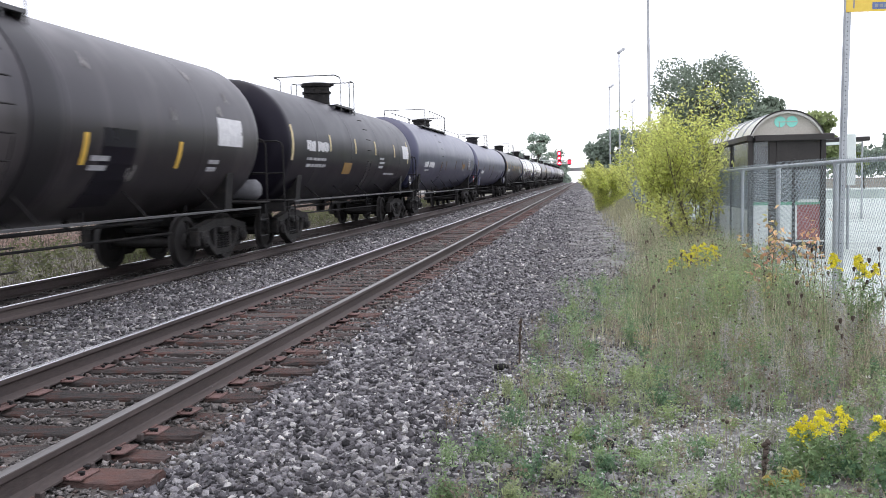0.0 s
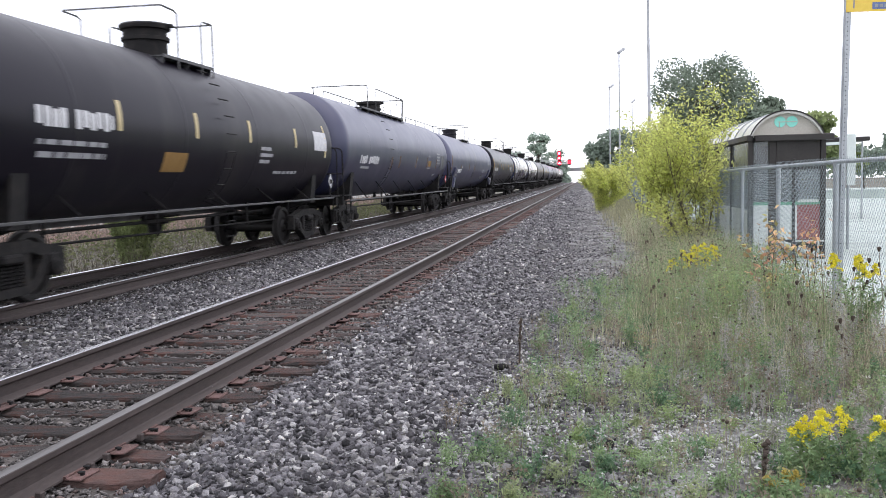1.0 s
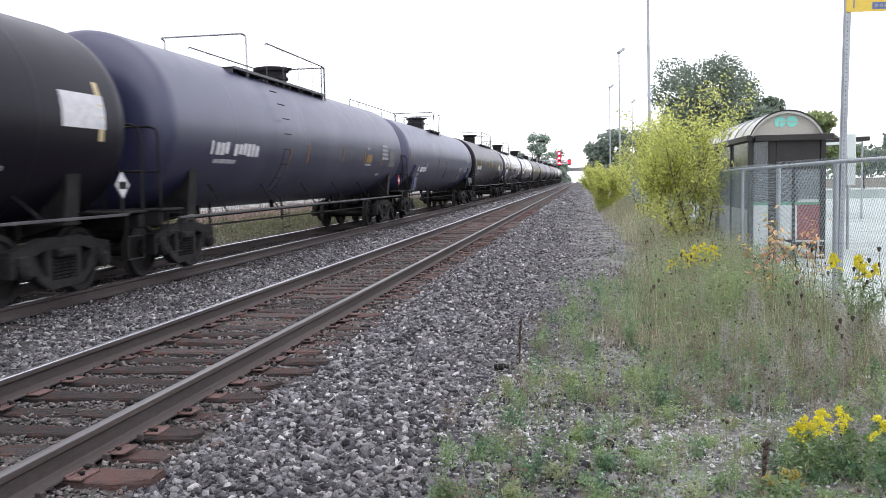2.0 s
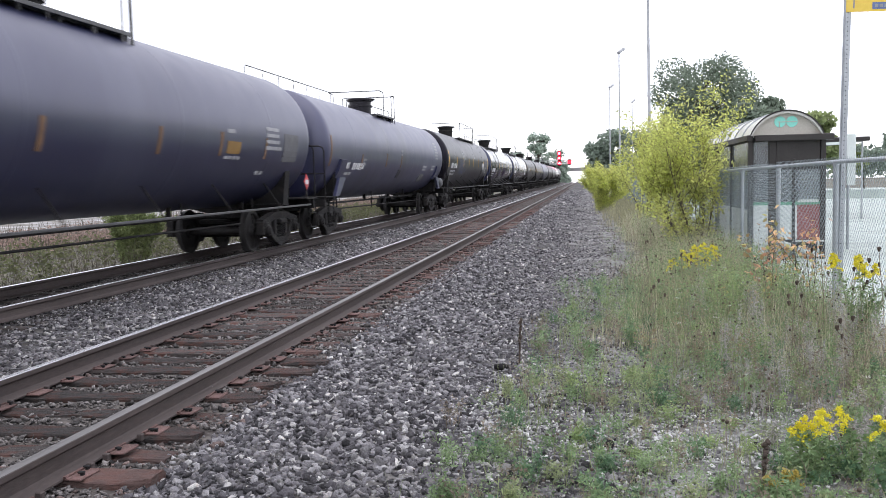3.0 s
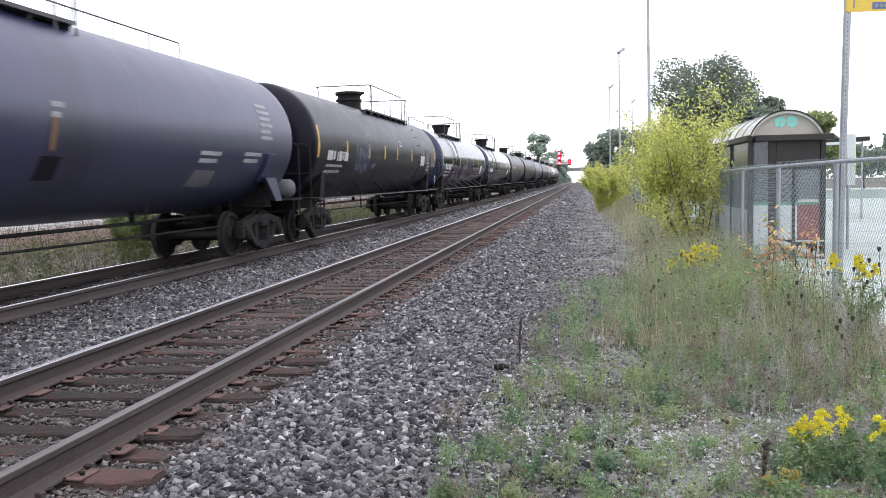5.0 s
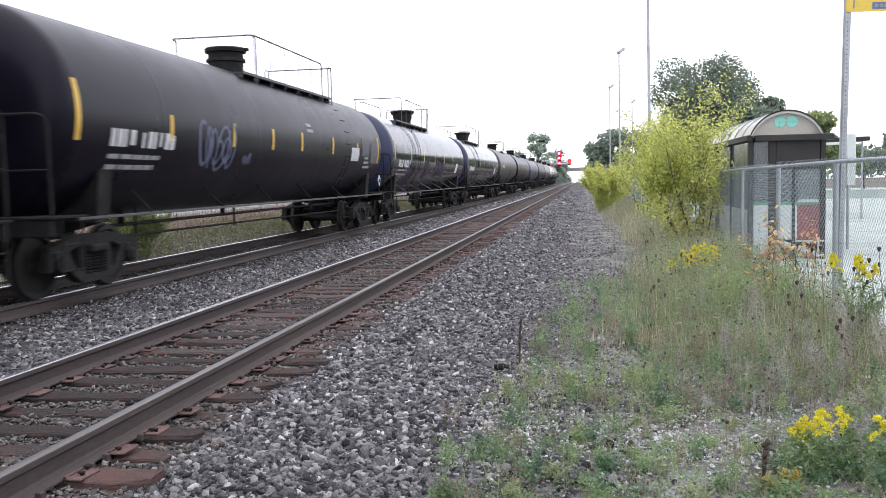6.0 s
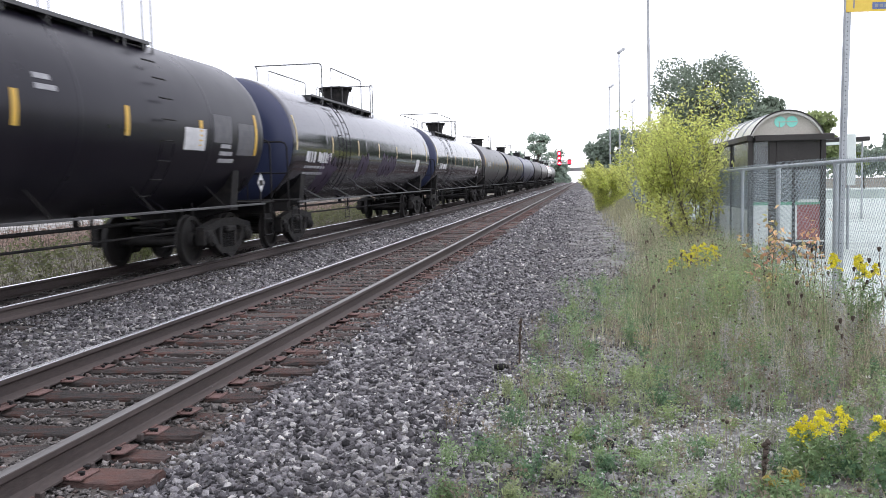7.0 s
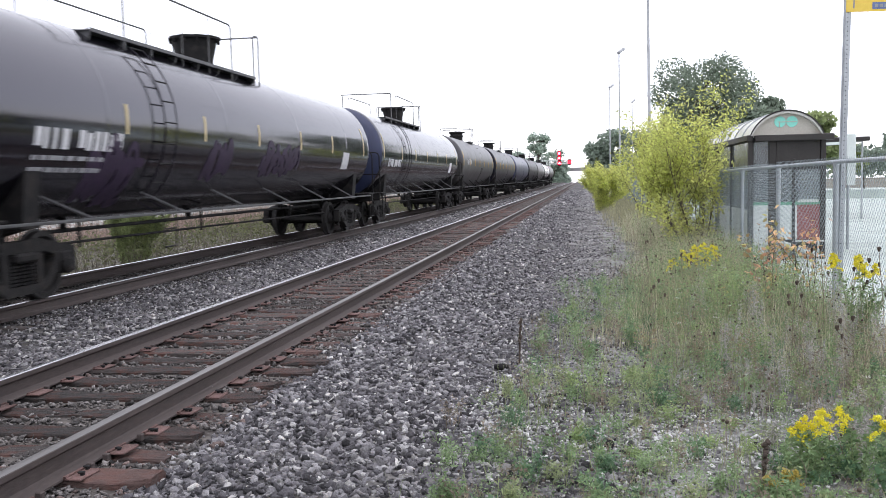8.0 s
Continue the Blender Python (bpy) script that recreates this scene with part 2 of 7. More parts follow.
WEED = leaf_material("weed_leaf", (0.17, 0.262, 0.12), (0.33, 0.44, 0.23), scale=0.5)
STRAW = leaf_material("dry_grass", (0.45, 0.435, 0.29), (0.68, 0.645, 0.48), scale=0.5)
SILVERSPIKE = leaf_material("silvery_dead_spike", (0.33, 0.315, 0.3), (0.54, 0.515, 0.49), scale=0.5)
RUSSET = leaf_material("russet_weed_leaf", (0.25, 0.2, 0.12), (0.44, 0.36, 0.24), scale=0.5)
DRYGREEN = leaf_material("dry_green_weed_leaf", (0.24, 0.24, 0.14), (0.42, 0.4, 0.26), scale=0.5)
BRIGHTWEED = leaf_material("bright_weed_leaf", (0.23, 0.33, 0.13), (0.38, 0.47, 0.21), scale=0.5)
DEEPWEED = leaf_material("deep_weed_leaf", (0.105, 0.195, 0.11), (0.21, 0.33, 0.18), scale=0.5)
BROWNSTEM = leaf_material("brown_stem", (0.2, 0.165, 0.125), (0.38, 0.32, 0.245), scale=0.5)
SEED = leaf_material("dark_seed_head", (0.075, 0.055, 0.047), (0.17, 0.13, 0.1))
WHITEFLOWER = leaf_material("white_flower", (0.6, 0.6, 0.55), (0.75, 0.75, 0.7), spread=0.1)
GOLDFADED = leaf_material("faded_goldenrod_flower", (0.5, 0.4, 0.1), (0.62, 0.52, 0.2), spread=0.25)
GOLD = leaf_material("goldenrod_flower", (0.78, 0.7, 0.04), (0.9, 0.84, 0.1), spread=0.2)


def tank_paint(name, a, b, rough, coat, dust, spec=0.6, ior=1.5, third_at=0.66):
    m = material(name, a, b, rough, scale=0.35, fine=1.6, bump=0.0, coat=coat, third=dust, third_at=third_at, streak=(1.6, 1.6, 0.3), contrast=0.2, spec=spec, rough_var=0.03)
    m.node_tree.nodes["Principled BSDF"].inputs["IOR"].default_value = ior
    # Bluish sky sheen is put into the paint's reflection tint.
    m.node_tree.nodes["Principled BSDF"].inputs["Specular Tint"].default_value = (0.88, 0.87, 1.0, 1)
    return m


# Dark blue that stands in for sky reflected in the tank ends.
END_SKY_BLUE = tank_paint("tank_end_sky_tint", (0.022, 0.029, 0.066), (0.028, 0.036, 0.078), 0.32, 0.0, (0.034, 0.041, 0.074), 0.5)
PAINT = {
    "dusty": tank_paint("dusty_black_tank_paint", (0.007, 0.006, 0.0105), (0.0105, 0.0092, 0.0145), 0.33, 0.0, (0.024, 0.022, 0.0235), 0.2, 1.42),
    "faded": tank_paint("faded_brown_black_tank_paint", (0.013, 0.011, 0.0125), (0.026, 0.0225, 0.0245), 0.35, 0.0, (0.064, 0.057, 0.058), 0.38, 1.5, 0.58),
    "belt": tank_paint("dark_manway_and_shade_paint", (0.01, 0.009, 0.01), (0.016, 0.015, 0.016), 0.42, 0.0, (0.024, 0.022, 0.022), 0.5, 1.38),
    "black": tank_paint("black_tank_paint", (0.004, 0.0034, 0.007), (0.0068, 0.0057, 0.011), 0.3, 0.0, (0.012, 0.0105, 0.0155), 0.2, 1.5, 0.6),
    "lavender": tank_paint("blue_grey_tank_paint", (0.0125, 0.0148, 0.044), (0.019, 0.0226, 0.06), 0.34, 0.0, (0.032, 0.036, 0.072), 0.5, 1.85, 0.58),
    "grey": tank_paint("slate_grey_tank_paint", (0.0185, 0.0212, 0.059), (0.0265, 0.0293, 0.074), 0.34, 0.0, (0.012, 0.014, 0.032), 0.5, 1.88, 0.6),
    "gloss": tank_paint("glossy_black_tank_paint", (0.0035, 0.0032, 0.0052), (0.005, 0.0046, 0.0072), 0.13, 0.0, (0.008, 0.0076, 0.0095), 0.5, 1.85),
    "brown": tank_paint("brownish_black_tank_paint", (0.022, 0.0195, 0.018), (0.033, 0.0295, 0.027), 0.34, 0.0, (0.05, 0.046, 0.041), 0.5, 1.6),
}


# ---- mesh helpers ----
class Shape:
    """Vertices and faces gathered into one mesh."""

    def __init__(self):
        self.v, self.f = [], []

    def add(self, verts, faces):
        k = len(self.v)
        self.v.extend(tuple(p) for p in verts)
        self.f.extend(tuple(i + k for i in q) for q in faces)
        return self

    def box(self, x0, x1, y0, y1, z0, z1, c=0.0, m=None):
        lo, hi = (min(x0, x1), min(y0, y1), min(z0, z1)), (max(x0, x1), max(y0, y1), max(z0, z1))
        if c <= 0:
            vs = [(x, y, z) for x in (lo[0], hi[0]) for y in (lo[1], hi[1]) for z in (lo[2], hi[2])]
            fs = [(0, 1, 3, 2), (4, 6, 7, 5), (0, 4, 5, 1), (2, 3, 7, 6), (0, 2, 6, 4), (1, 5, 7, 3)]
        else:
            c = min(c, 0.45 * min(hi[i] - lo[i] for i in range(3)))
            vs, at = [], {}
            for sx in (0, 1):
                for sy in (0, 1):
                    for sz in (0, 1):
                        s = (sx, sy, sz)
                        for ax in range(3):
                            q = [(hi[i] if s[i] else lo[i]) - (0 if i == ax else (c if s[i] else -c)) for i in range(3)]
                            at[s, ax] = len(vs)
                            vs.append(tuple(q))
            fs = []
            for ax in range(3):
                u, w = [i for i in range(3) if i != ax]
                for s in (0, 1):
                    ring = []
                    for a, b in ((0, 0), (1, 0), (1, 1), (0, 1)):
                        k = [0, 0, 0]
                        k[ax], k[u], k[w] = s, a, b
                        ring.append(at[tuple(k), ax])
                    fs.append(tuple(ring))
                for a in (0, 1):
                    for b in (0, 1):
                        k0, k1 = [0, 0, 0], [0, 0, 0]
                        k0[ax], k1[ax] = 0, 1
                        k0[u] = k1[u] = a
                        k0[w] = k1[w] = b
                        fs.append((at[tuple(k0), u], at[tuple(k1), u], at[tuple(k1), w], at[tuple(k0), w]))
            for sx in (0, 1):
                for sy in (0, 1):
                    for sz in (0, 1):
                        fs.append(tuple(at[(sx, sy, sz), ax] for ax in range(3)))
        if m is not None:
            vs = [m @ Vector(p) for p in vs]
        return self.add(vs, fs)

    def tube(self, pts, r, n=8, cap=True, r1=None):
        pts = [Vector(p) for p in pts]
        rings = []
        up = Vector((0.12, 0.31, 0.94))
        for i, p in enumerate(pts):
            a, b = pts[max(i - 1, 0)], pts[min(i + 1, len(pts) - 1)]
            d = (b - a).normalized()
            s = d.cross(up)
            if s.length < 1e-3:
                s = d.cross(Vector((1, 0, 0)))
            s.normalize()
            t = s.cross(d)
            k = i / (len(pts) - 1)
            rad = r if r1 is None else r + (r1 - r) * k
            rings.append([p + rad * (math.cos(2 * math.pi * j / n) * s + math.sin(2 * math.pi * j / n) * t) for j in range(n)])
        vs = [q for ring in rings for q in ring]
        fs = [(i * n + j, i * n + (j + 1) % n, (i + 1) * n + (j + 1) % n, (i + 1) * n + j) for i in range(len(pts) - 1) for j in range(n)]
        if cap:
            fs += [tuple(range(n))[::-1], tuple((len(pts) - 1) * n + j for j in range(n))]
        return self.add(vs, fs)

    def lathe(self, profile, axis="z", n=24, at=(0, 0, 0)):
        """profile: (radius, height) pairs, turned about an axis."""
        vs, fs = [], []
        for r, h in profile:
            for j in range(n):
                a = 2 * math.pi * j / n
                u, w = r * math.cos(a), r * math.sin(a)
                q = {"z": (u, w, h), "y": (u, h, w), "x": (h, u, w)}[axis]
                vs.append((q[0] + at[0], q[1] + at[1], q[2] + at[2]))
        m = len(profile)
        fs = [(i * n + j, i * n + (j + 1) % n, (i + 1) * n + (j + 1) % n, (i + 1) * n + j) for i in range(m - 1) for j in range(n)]
        if profile[0][0] > 1e-4:
            fs.append(tuple(range(n))[::-1])
        if profile[-1][0] > 1e-4:
            fs.append(tuple((m - 1) * n + j for j in range(n)))
        return self.add(vs, fs)

    def prism(self, outline, axis, a, b):
        """A flat outline pushed from a to b along an axis."""
        n = len(outline)
        def put(p, h):
            return {"x": (h, p[0], p[1]), "y": (p[0], h, p[1]), "z": (p[0], p[1], h)}[axis]
        vs = [put(p, a) for p in outline] + [put(p, b) for p in outline]
        fs = [(i, (i + 1) % n, n + (i + 1) % n, n + i) for i in range(n)] + [tuple(range(n))[::-1], tuple(range(n, 2 * n))]
        return self.add(vs, fs)


def mesh_of(name, shape, mat, smooth=40, tidy=True):
    me = bpy.data.meshes.new(name)
    me.from_pydata(shape.v, [], shape.f)
    if tidy:
        bm = bmesh.new()
        bm.from_mesh(me)
        bmesh.ops.remove_doubles(bm, verts=bm.verts, dist=1e-5)
        bmesh.ops.recalc_face_normals(bm, faces=bm.faces)
        bm.to_mesh(me)
        bm.free()
    me.materials.append(mat)
    if smooth:
        me.polygons.foreach_set("use_smooth", [True] * len(me.polygons))
        me.set_sharp_from_angle(angle=radians(smooth))
    return me


def part(name, shape, mat, parent=None, label="", smooth=40, kind=""):
    ob = new(name, mesh_of(name, shape, mat, smooth))
    if parent is not None:
        ob.parent = parent
    return tagged(ob, label=label, kind=kind)


def part_of_mesh(name, me, parent, m=None, label=""):
    ob = new(name, me)
    ob.parent = parent
    if m is not None:
        ob.matrix_basis = m
    return tagged(ob, label=label)


def mesh_from_arrays(name, verts, faces, mat, smooth=False):
    """A large mesh out of arrays: verts n x 3, faces m x k."""
    me = bpy.data.meshes.new(name)
    n, (m, k) = len(verts), faces.shape
    me.vertices.add(n)
    me.vertices.foreach_set("co", np.asarray(verts, np.float32).ravel())
    me.loops.add(m * k)
    me.loops.foreach_set("vertex_index", np.asarray(faces, np.int32).ravel())
    me.polygons.add(m)
    me.polygons.foreach_set("loop_start", np.arange(0, m * k, k, dtype=np.int32))
    me.update(calc_edges=True)
    if smooth:
        me.polygons.foreach_set("use_smooth", [True] * m)
    me.materials.append(mat)
    return me


def thing(name, label, category, group="", kind="", at=(0, 0, 0)):
    ob = new(name)
    ob.location = at
    return tagged(ob, label, category, group, kind)


def smoothstep(v, a, b):
    t = np.clip((np.asarray(v, float) - a) / (b - a), 0, 1)
    return t * t * (3 - 2 * t)


# ---- plan ----
NEAR, FAR = -3.766, -8.025          # track centres
GAUGE = 0.755                       # rail centre from track centre
RAIL_TOP = 0.18
TIE_PITCH, TIE_PHASE = 0.4615, 0.13
FENCE_X = 2.8
CREST, GRADE = 262.0, 0.008        # the line falls away beyond the crest
rng = np.random.default_rng(5)


def relief(x, y, seed):
    return (np.sin(1.3 * x + 0.7 * y + seed) * np.sin(0.9 * y - 0.5 * x + 2 * seed) + 0.5 * np.sin(3.1 * x + 1.9 * y + 3 * seed) * np.sin(2.7 * y - 2.2 * x))


def ground_z(x, y):
    """Height of the ground sheet."""
    x, y = np.asarray(x, float), np.asarray(y, float)
    z = -0.04 + 0 * x
    z = z - 0.07 * smoothstep(-np.abs(x + 5.9), -0.75, -0.1)          # dip between the tracks
    z = z - 0.12 * smoothstep(x, -2.3, -0.8)                            # shoulder
    z = z + 0.09 * smoothstep(x, 0.9, 2.6)
    z = z - 0.3 * smoothstep(-x, 9.6, 11.2)
    z = z - 0.0055 * np.clip(y - 10, 0, 70) * smoothstep(x, 0.4, 2.4)
    z = z - GRADE * np.clip(y - CREST, 0, None)
    near = smoothstep(-np.hypot(x, y - 10), -70, -30)
    return z + near * 0.018 * relief(x * 1.6, y * 1.6, 1.0)


# ---- ground ----
def ground_material():
    m = bpy.data.materials.new("trackside_ground")
    m.use_nodes = True
    n, l = m.node_tree.nodes, m.node_tree.links
    p = n["Principled BSDF"]
    at = n.new("ShaderNodeTexCoord")
    sep = n.new("ShaderNodeSeparateXYZ")
    l.new(at.outputs["Object"], sep.inputs[0])

    def noise_tex(scale, detail=5):
        t = n.new("ShaderNodeTexNoise")
        t.inputs["Scale"].default_value, t.inputs["Detail"].default_value = scale, detail
        l.new(at.outputs["Object"], t.inputs["Vector"])
        return t.outputs[0]

    def ramp(src, a, b):
        r = n.new("ShaderNodeMapRange")
        r.interpolation_type = "SMOOTHSTEP"
        r.inputs[1].default_value, r.inputs[2].default_value = a, b
        l.new(src, r.inputs[0])
        return r.outputs[0]

    def mixed(fac, a, b):
        k = n.new("ShaderNodeMix")
        k.data_type = "RGBA"
        l.new(fac, k.inputs[0])
        for s, v in ((6, a), (7, b)):
            if isinstance(v, tuple):
                k.inputs[s].default_value = (*v, 1)
            else:
                l.new(v, k.inputs[s])
        return k.outputs[2]

    vor = n.new("ShaderNodeTexVoronoi")
    vor.inputs["Scale"].default_value = 19
    l.new(at.outputs["Object"], vor.inputs["Vector"])
    cell = n.new("ShaderNodeSeparateColor")
    l.new(vor.outputs["Color"], cell.inputs[0])
    gravel = mixed(ramp(cell.outputs[0], 0.0, 1.0), (0.03, 0.029, 0.031), (0.14, 0.136, 0.144))
    fines = mixed(ramp(noise_tex(30), 0.3, 0.7), (0.16, 0.157, 0.152), (0.36, 0.355, 0.345))
    soil = mixed(ramp(noise_tex(7), 0.35, 0.65), (0.12, 0.115, 0.08), (0.22, 0.21, 0.15))
    edge = n.new("ShaderNodeMath")
    edge.operation = "ADD"
    wob = n.new("ShaderNodeMath")
    wob.operation = "MULTIPLY"
    wob.inputs[1].default_value = 2.0
    l.new(noise_tex(0.9), wob.inputs[0])
    l.new(sep.outputs[0], edge.inputs[0])
    l.new(wob.outputs[0], edge.inputs[1])
    c = mixed(ramp(edge.outputs[0], 0.2, 1.0), gravel, mixed(ramp(noise_tex(2.2), 0.35, 0.65), mixed(ramp(noise_tex(40), 0.3, 0.7), gravel, fines), fines))
    c = mixed(ramp(edge.outputs[0], 2.7, 4.2), c, soil)
    c = mixed(ramp(edge.outputs[0], -9.6, -10.2), c, soil)
    c = mixed(ramp(noise_tex(3.0, 8), 0.42, 0.62), c, mixed(ramp(noise_tex(1.1, 6), 0.4, 0.6), (0.06, 0.055, 0.05), (0.15, 0.142, 0.135)))
    off = n.new("ShaderNodeMath")
    off.operation = "ADD"
    off.inputs[1].default_value = 3.8
    l.new(sep.outputs[0], off.inputs[0])
    span = n.new("ShaderNodeMath")
    span.operation = "ABSOLUTE"
    l.new(off.outputs[0], span.inputs[0])
    c = mixed(ramp(span.outputs[0], 1.55, 1.2), c, mixed(ramp(noise_tex(12), 0.35, 0.65), (0.055, 0.047, 0.043), (0.13, 0.115, 0.105)))
    # far track's greasy bed, with the cars' shade put into its dark colour
    off2 = n.new("ShaderNodeMath")
    off2.operation = "ADD"
    off2.inputs[1].default_value = 8.03
    l.new(sep.outputs[0], off2.inputs[0])
    span2 = n.new("ShaderNodeMath")
    span2.operation = "ABSOLUTE"
    l.new(off2.outputs[0], span2.inputs[0])
    c = mixed(ramp(span2.outputs[0], 1.6, 1.25), c, mixed(ramp(noise_tex(12), 0.35, 0.65), (0.012, 0.011, 0.0105), (0.04, 0.035, 0.033)))
    l.new(c, p.inputs["Base Color"])
    p.inputs["Roughness"].default_value = 0.95
    bp = n.new("ShaderNodeBump")
    bp.inputs["Strength"].default_value, bp.inputs["Distance"].default_value = 0.8, 0.03
    l.new(vor.outputs["Distance"], bp.inputs["Height"])
    l.new(bp.outputs[0], p.inputs["Normal"])
    return m


def build_ground():
    xs = np.concatenate([[-3000, -1200, -500, -200, -90, -45, -25, -16], np.arange(-13, 6.01, 0.25), [8, 11, 16, 25, 45, 90, 200, 500, 1200, 3000]])
    ys = np.concatenate([[-300, -100, -30, -10], np.arange(0, 40, 0.4), np.arange(40, 90, 2.5), [95, 110, 140, 180, 240, CREST, 320, 450, 700, 1200, 2000, 3500]])
    gx, gy = np.meshgrid(xs, ys)
    v = np.stack([gx.ravel(), gy.ravel(), ground_z(gx, gy).ravel()], 1)
    a, b = len(xs), len(ys)
    i = (np.arange(b - 1)[:, None] * a + np.arange(a - 1)).ravel()
    f = np.stack([i, i + 1, i + a + 1, i + a], 1)
    tagged(new("ground", mesh_from_arrays("ground", v, f, ground_material(), True)),
           "grey gravel and weedy soil beside the railway", "ground", kind="structure")


build_ground()


# ---- tracks ----
def build_rail(centre, side):
    x = centre + side * GAUGE
    t = RAIL_TOP
    out = [(-0.076, t - 0.182), (0.076, t - 0.182), (0.076, t - 0.171), (0.02, t - 0.152), (0.0095, t - 0.14), (0.0095, t - 0.062), (0.034, t - 0.044),
           (0.0375, t - 0.038), (0.0365, t - 0.009), (0.029, t - 0.003), (-0.029, t - 0.003), (-0.0365, t - 0.009), (-0.0375, t - 0.038), (-0.034, t - 0.044),
           (-0.0095, t - 0.062), (-0.0095, t - 0.14), (-0.02, t - 0.152), (-0.076, t - 0.171)]
    far = 900.0

    def along(outline):
        """A level length up to the crest and a falling length beyond it."""
        bar = Shape().prism(outline, "y", -95, CREST).prism(outline, "y", CREST, far)
        bar.v = [(a, b, c - (GRADE * (far - CREST) if b == far else 0)) for a, b, c in bar.v]
        return bar

    body = along([(x + a, b) for a, b in out])
    rail = tagged(new("rail", mesh_of("rail", body, RAIL, 30)), "brown rusted steel rail with a polished top", "rail", "rails of the two tracks", "structure")
    top = along([(x - 0.034, t - 0.0045), (x + 0.034, t - 0.0045), (x + 0.024, t + 0.0005), (x + 0.01, t + 0.0015), (x - 0.01, t + 0.0015), (x - 0.024, t + 0.0005)])
    # Glint that varies with viewing angle is put into two rail-head colours.
    part("running_surface", top, RAILTOP if centre == FAR or side < 0 else RAILTOP_NO_GLINT, rail, "bright polished rail head", 60)


for centre in (NEAR, FAR):
    for side in (-1, 1):
        build_rail(centre, side)


# ---- tank cars ----
RAD, AXIS_Z = 1.52, 2.56     # tank radius; tank axis above the rail head
PLACE = Vector((FAR, 0, RAIL_TOP))


def shell_patch(shape, y0, y1, z0, z1, lift=0.006, n=5, skew=0.0):
    """A thin curved patch on the near side of the tank between two heights above the rail."""
    a0, a1 = math.asin(max(-1, min(1, (z0 - AXIS_Z) / RAD))), math.asin(max(-1, min(1, (z1 - AXIS_Z) / RAD)))
    vs, fs = [], []
    for lay in (0.0, lift):
        for i in range(n + 1):
            a = a0 + (a1 - a0) * i / n
            r = RAD + lay - (0.002 if lay == 0 else 0)
            for y in (y0, y1):
                vs.append((r * math.cos(a), y + skew * i / n, AXIS_Z + r * math.sin(a)))
    k = 2 * (n + 1)
    for i in range(n):
        fs.append((k + 2 * i, k + 2 * i + 1, k + 2 * i + 3, k + 2 * i + 2))
        fs.append((2 * i, 2 * i + 2, k + 2 * i + 2, k + 2 * i))
        fs.append((2 * i + 1, k + 2 * i + 1, k + 2 * i + 3, 2 * i + 3))
    fs += [(0, k, k + 1, 1), (2 * n, 2 * n + 1, k + 2 * n + 1, k + 2 * n)]
    shape.add(vs, fs)


def shell_stroke(shape, pts, width, lift):
    """A sprayed line that follows the round side of the tank through points (along, height)."""
    vs = []
    for i, (y, z) in enumerate(pts):
        (ya, za), (yb, zb) = pts[max(i - 1, 0)], pts[min(i + 1, len(pts) - 1)]
        d = math.hypot(yb - ya, zb - za) or 1.0
        ny, nz = -(zb - za) / d * width, (yb - ya) / d * width
        for k in (-1, 1):
            q = max(-0.98, min(0.98, (z + k * nz - AXIS_Z) / RAD))
            r = RAD + lift
            vs.append((r * math.sqrt(1 - q * q), y + k * ny, AXIS_Z + r * q))
    shape.add(vs, [(2 * i, 2 * i + 1, 2 * i + 3, 2 * i + 2) for i in range(len(pts) - 1)])


def tank_shell(length):
    h, d = length / 2, 0.5
    prof = []
    for i in range(13):
        a = math.pi / 2 * i / 12
        prof.append((RAD * math.sin(a) ** 0.64, -h - d * math.cos(a) ** 0.64))
    prof[0] = (0.0, -h - d)
    prof.append((RAD, -h + 0.06))
    for seam in (-0.36, -0.12, 0.12, 0.36):
        s = seam * length
        prof += [(RAD, s - 0.2), (RAD, s - 0.05), (RAD, s - 0.014), (RAD + 0.002, s - 0.005), (RAD + 0.002, s + 0.005), (RAD, s + 0.014), (RAD, s + 0.05), (RAD, s + 0.2)]
    prof += [(r, -y) for r, y in reversed(prof[:14])]
    return Shape().lathe(prof, "y", 72, (0, 0, AXIS_Z))


def build_wheelset_mesh():
    s = Shape()
    s.lathe([(0.08, -1.08), (0.08, -0.9), (0.09, -0.8), (0.085, 0.0), (0.09, 0.8), (0.08, 0.9), (0.08, 1.08)], "x", 12)
    for sd in (-1, 1):
        prof = [(0.0, -0.10), (0.13, -0.10), (0.14, -0.05), (0.16, -0.02), (0.36, 0.005), (0.385, -0.045), (0.455, -0.045), (0.456, 0.045), (0.485, 0.06), (0.482, 0.085), (0.385, 0.085), (0.36, 0.04), (0.16, 0.05), (0.14, 0.08), (0.0, 0.085)]
        s.lathe([(r, sd * (0.745 - h)) for r, h in prof], "x", 22)
    return mesh_of("wheelset", s, WHEELSTEEL, 35)


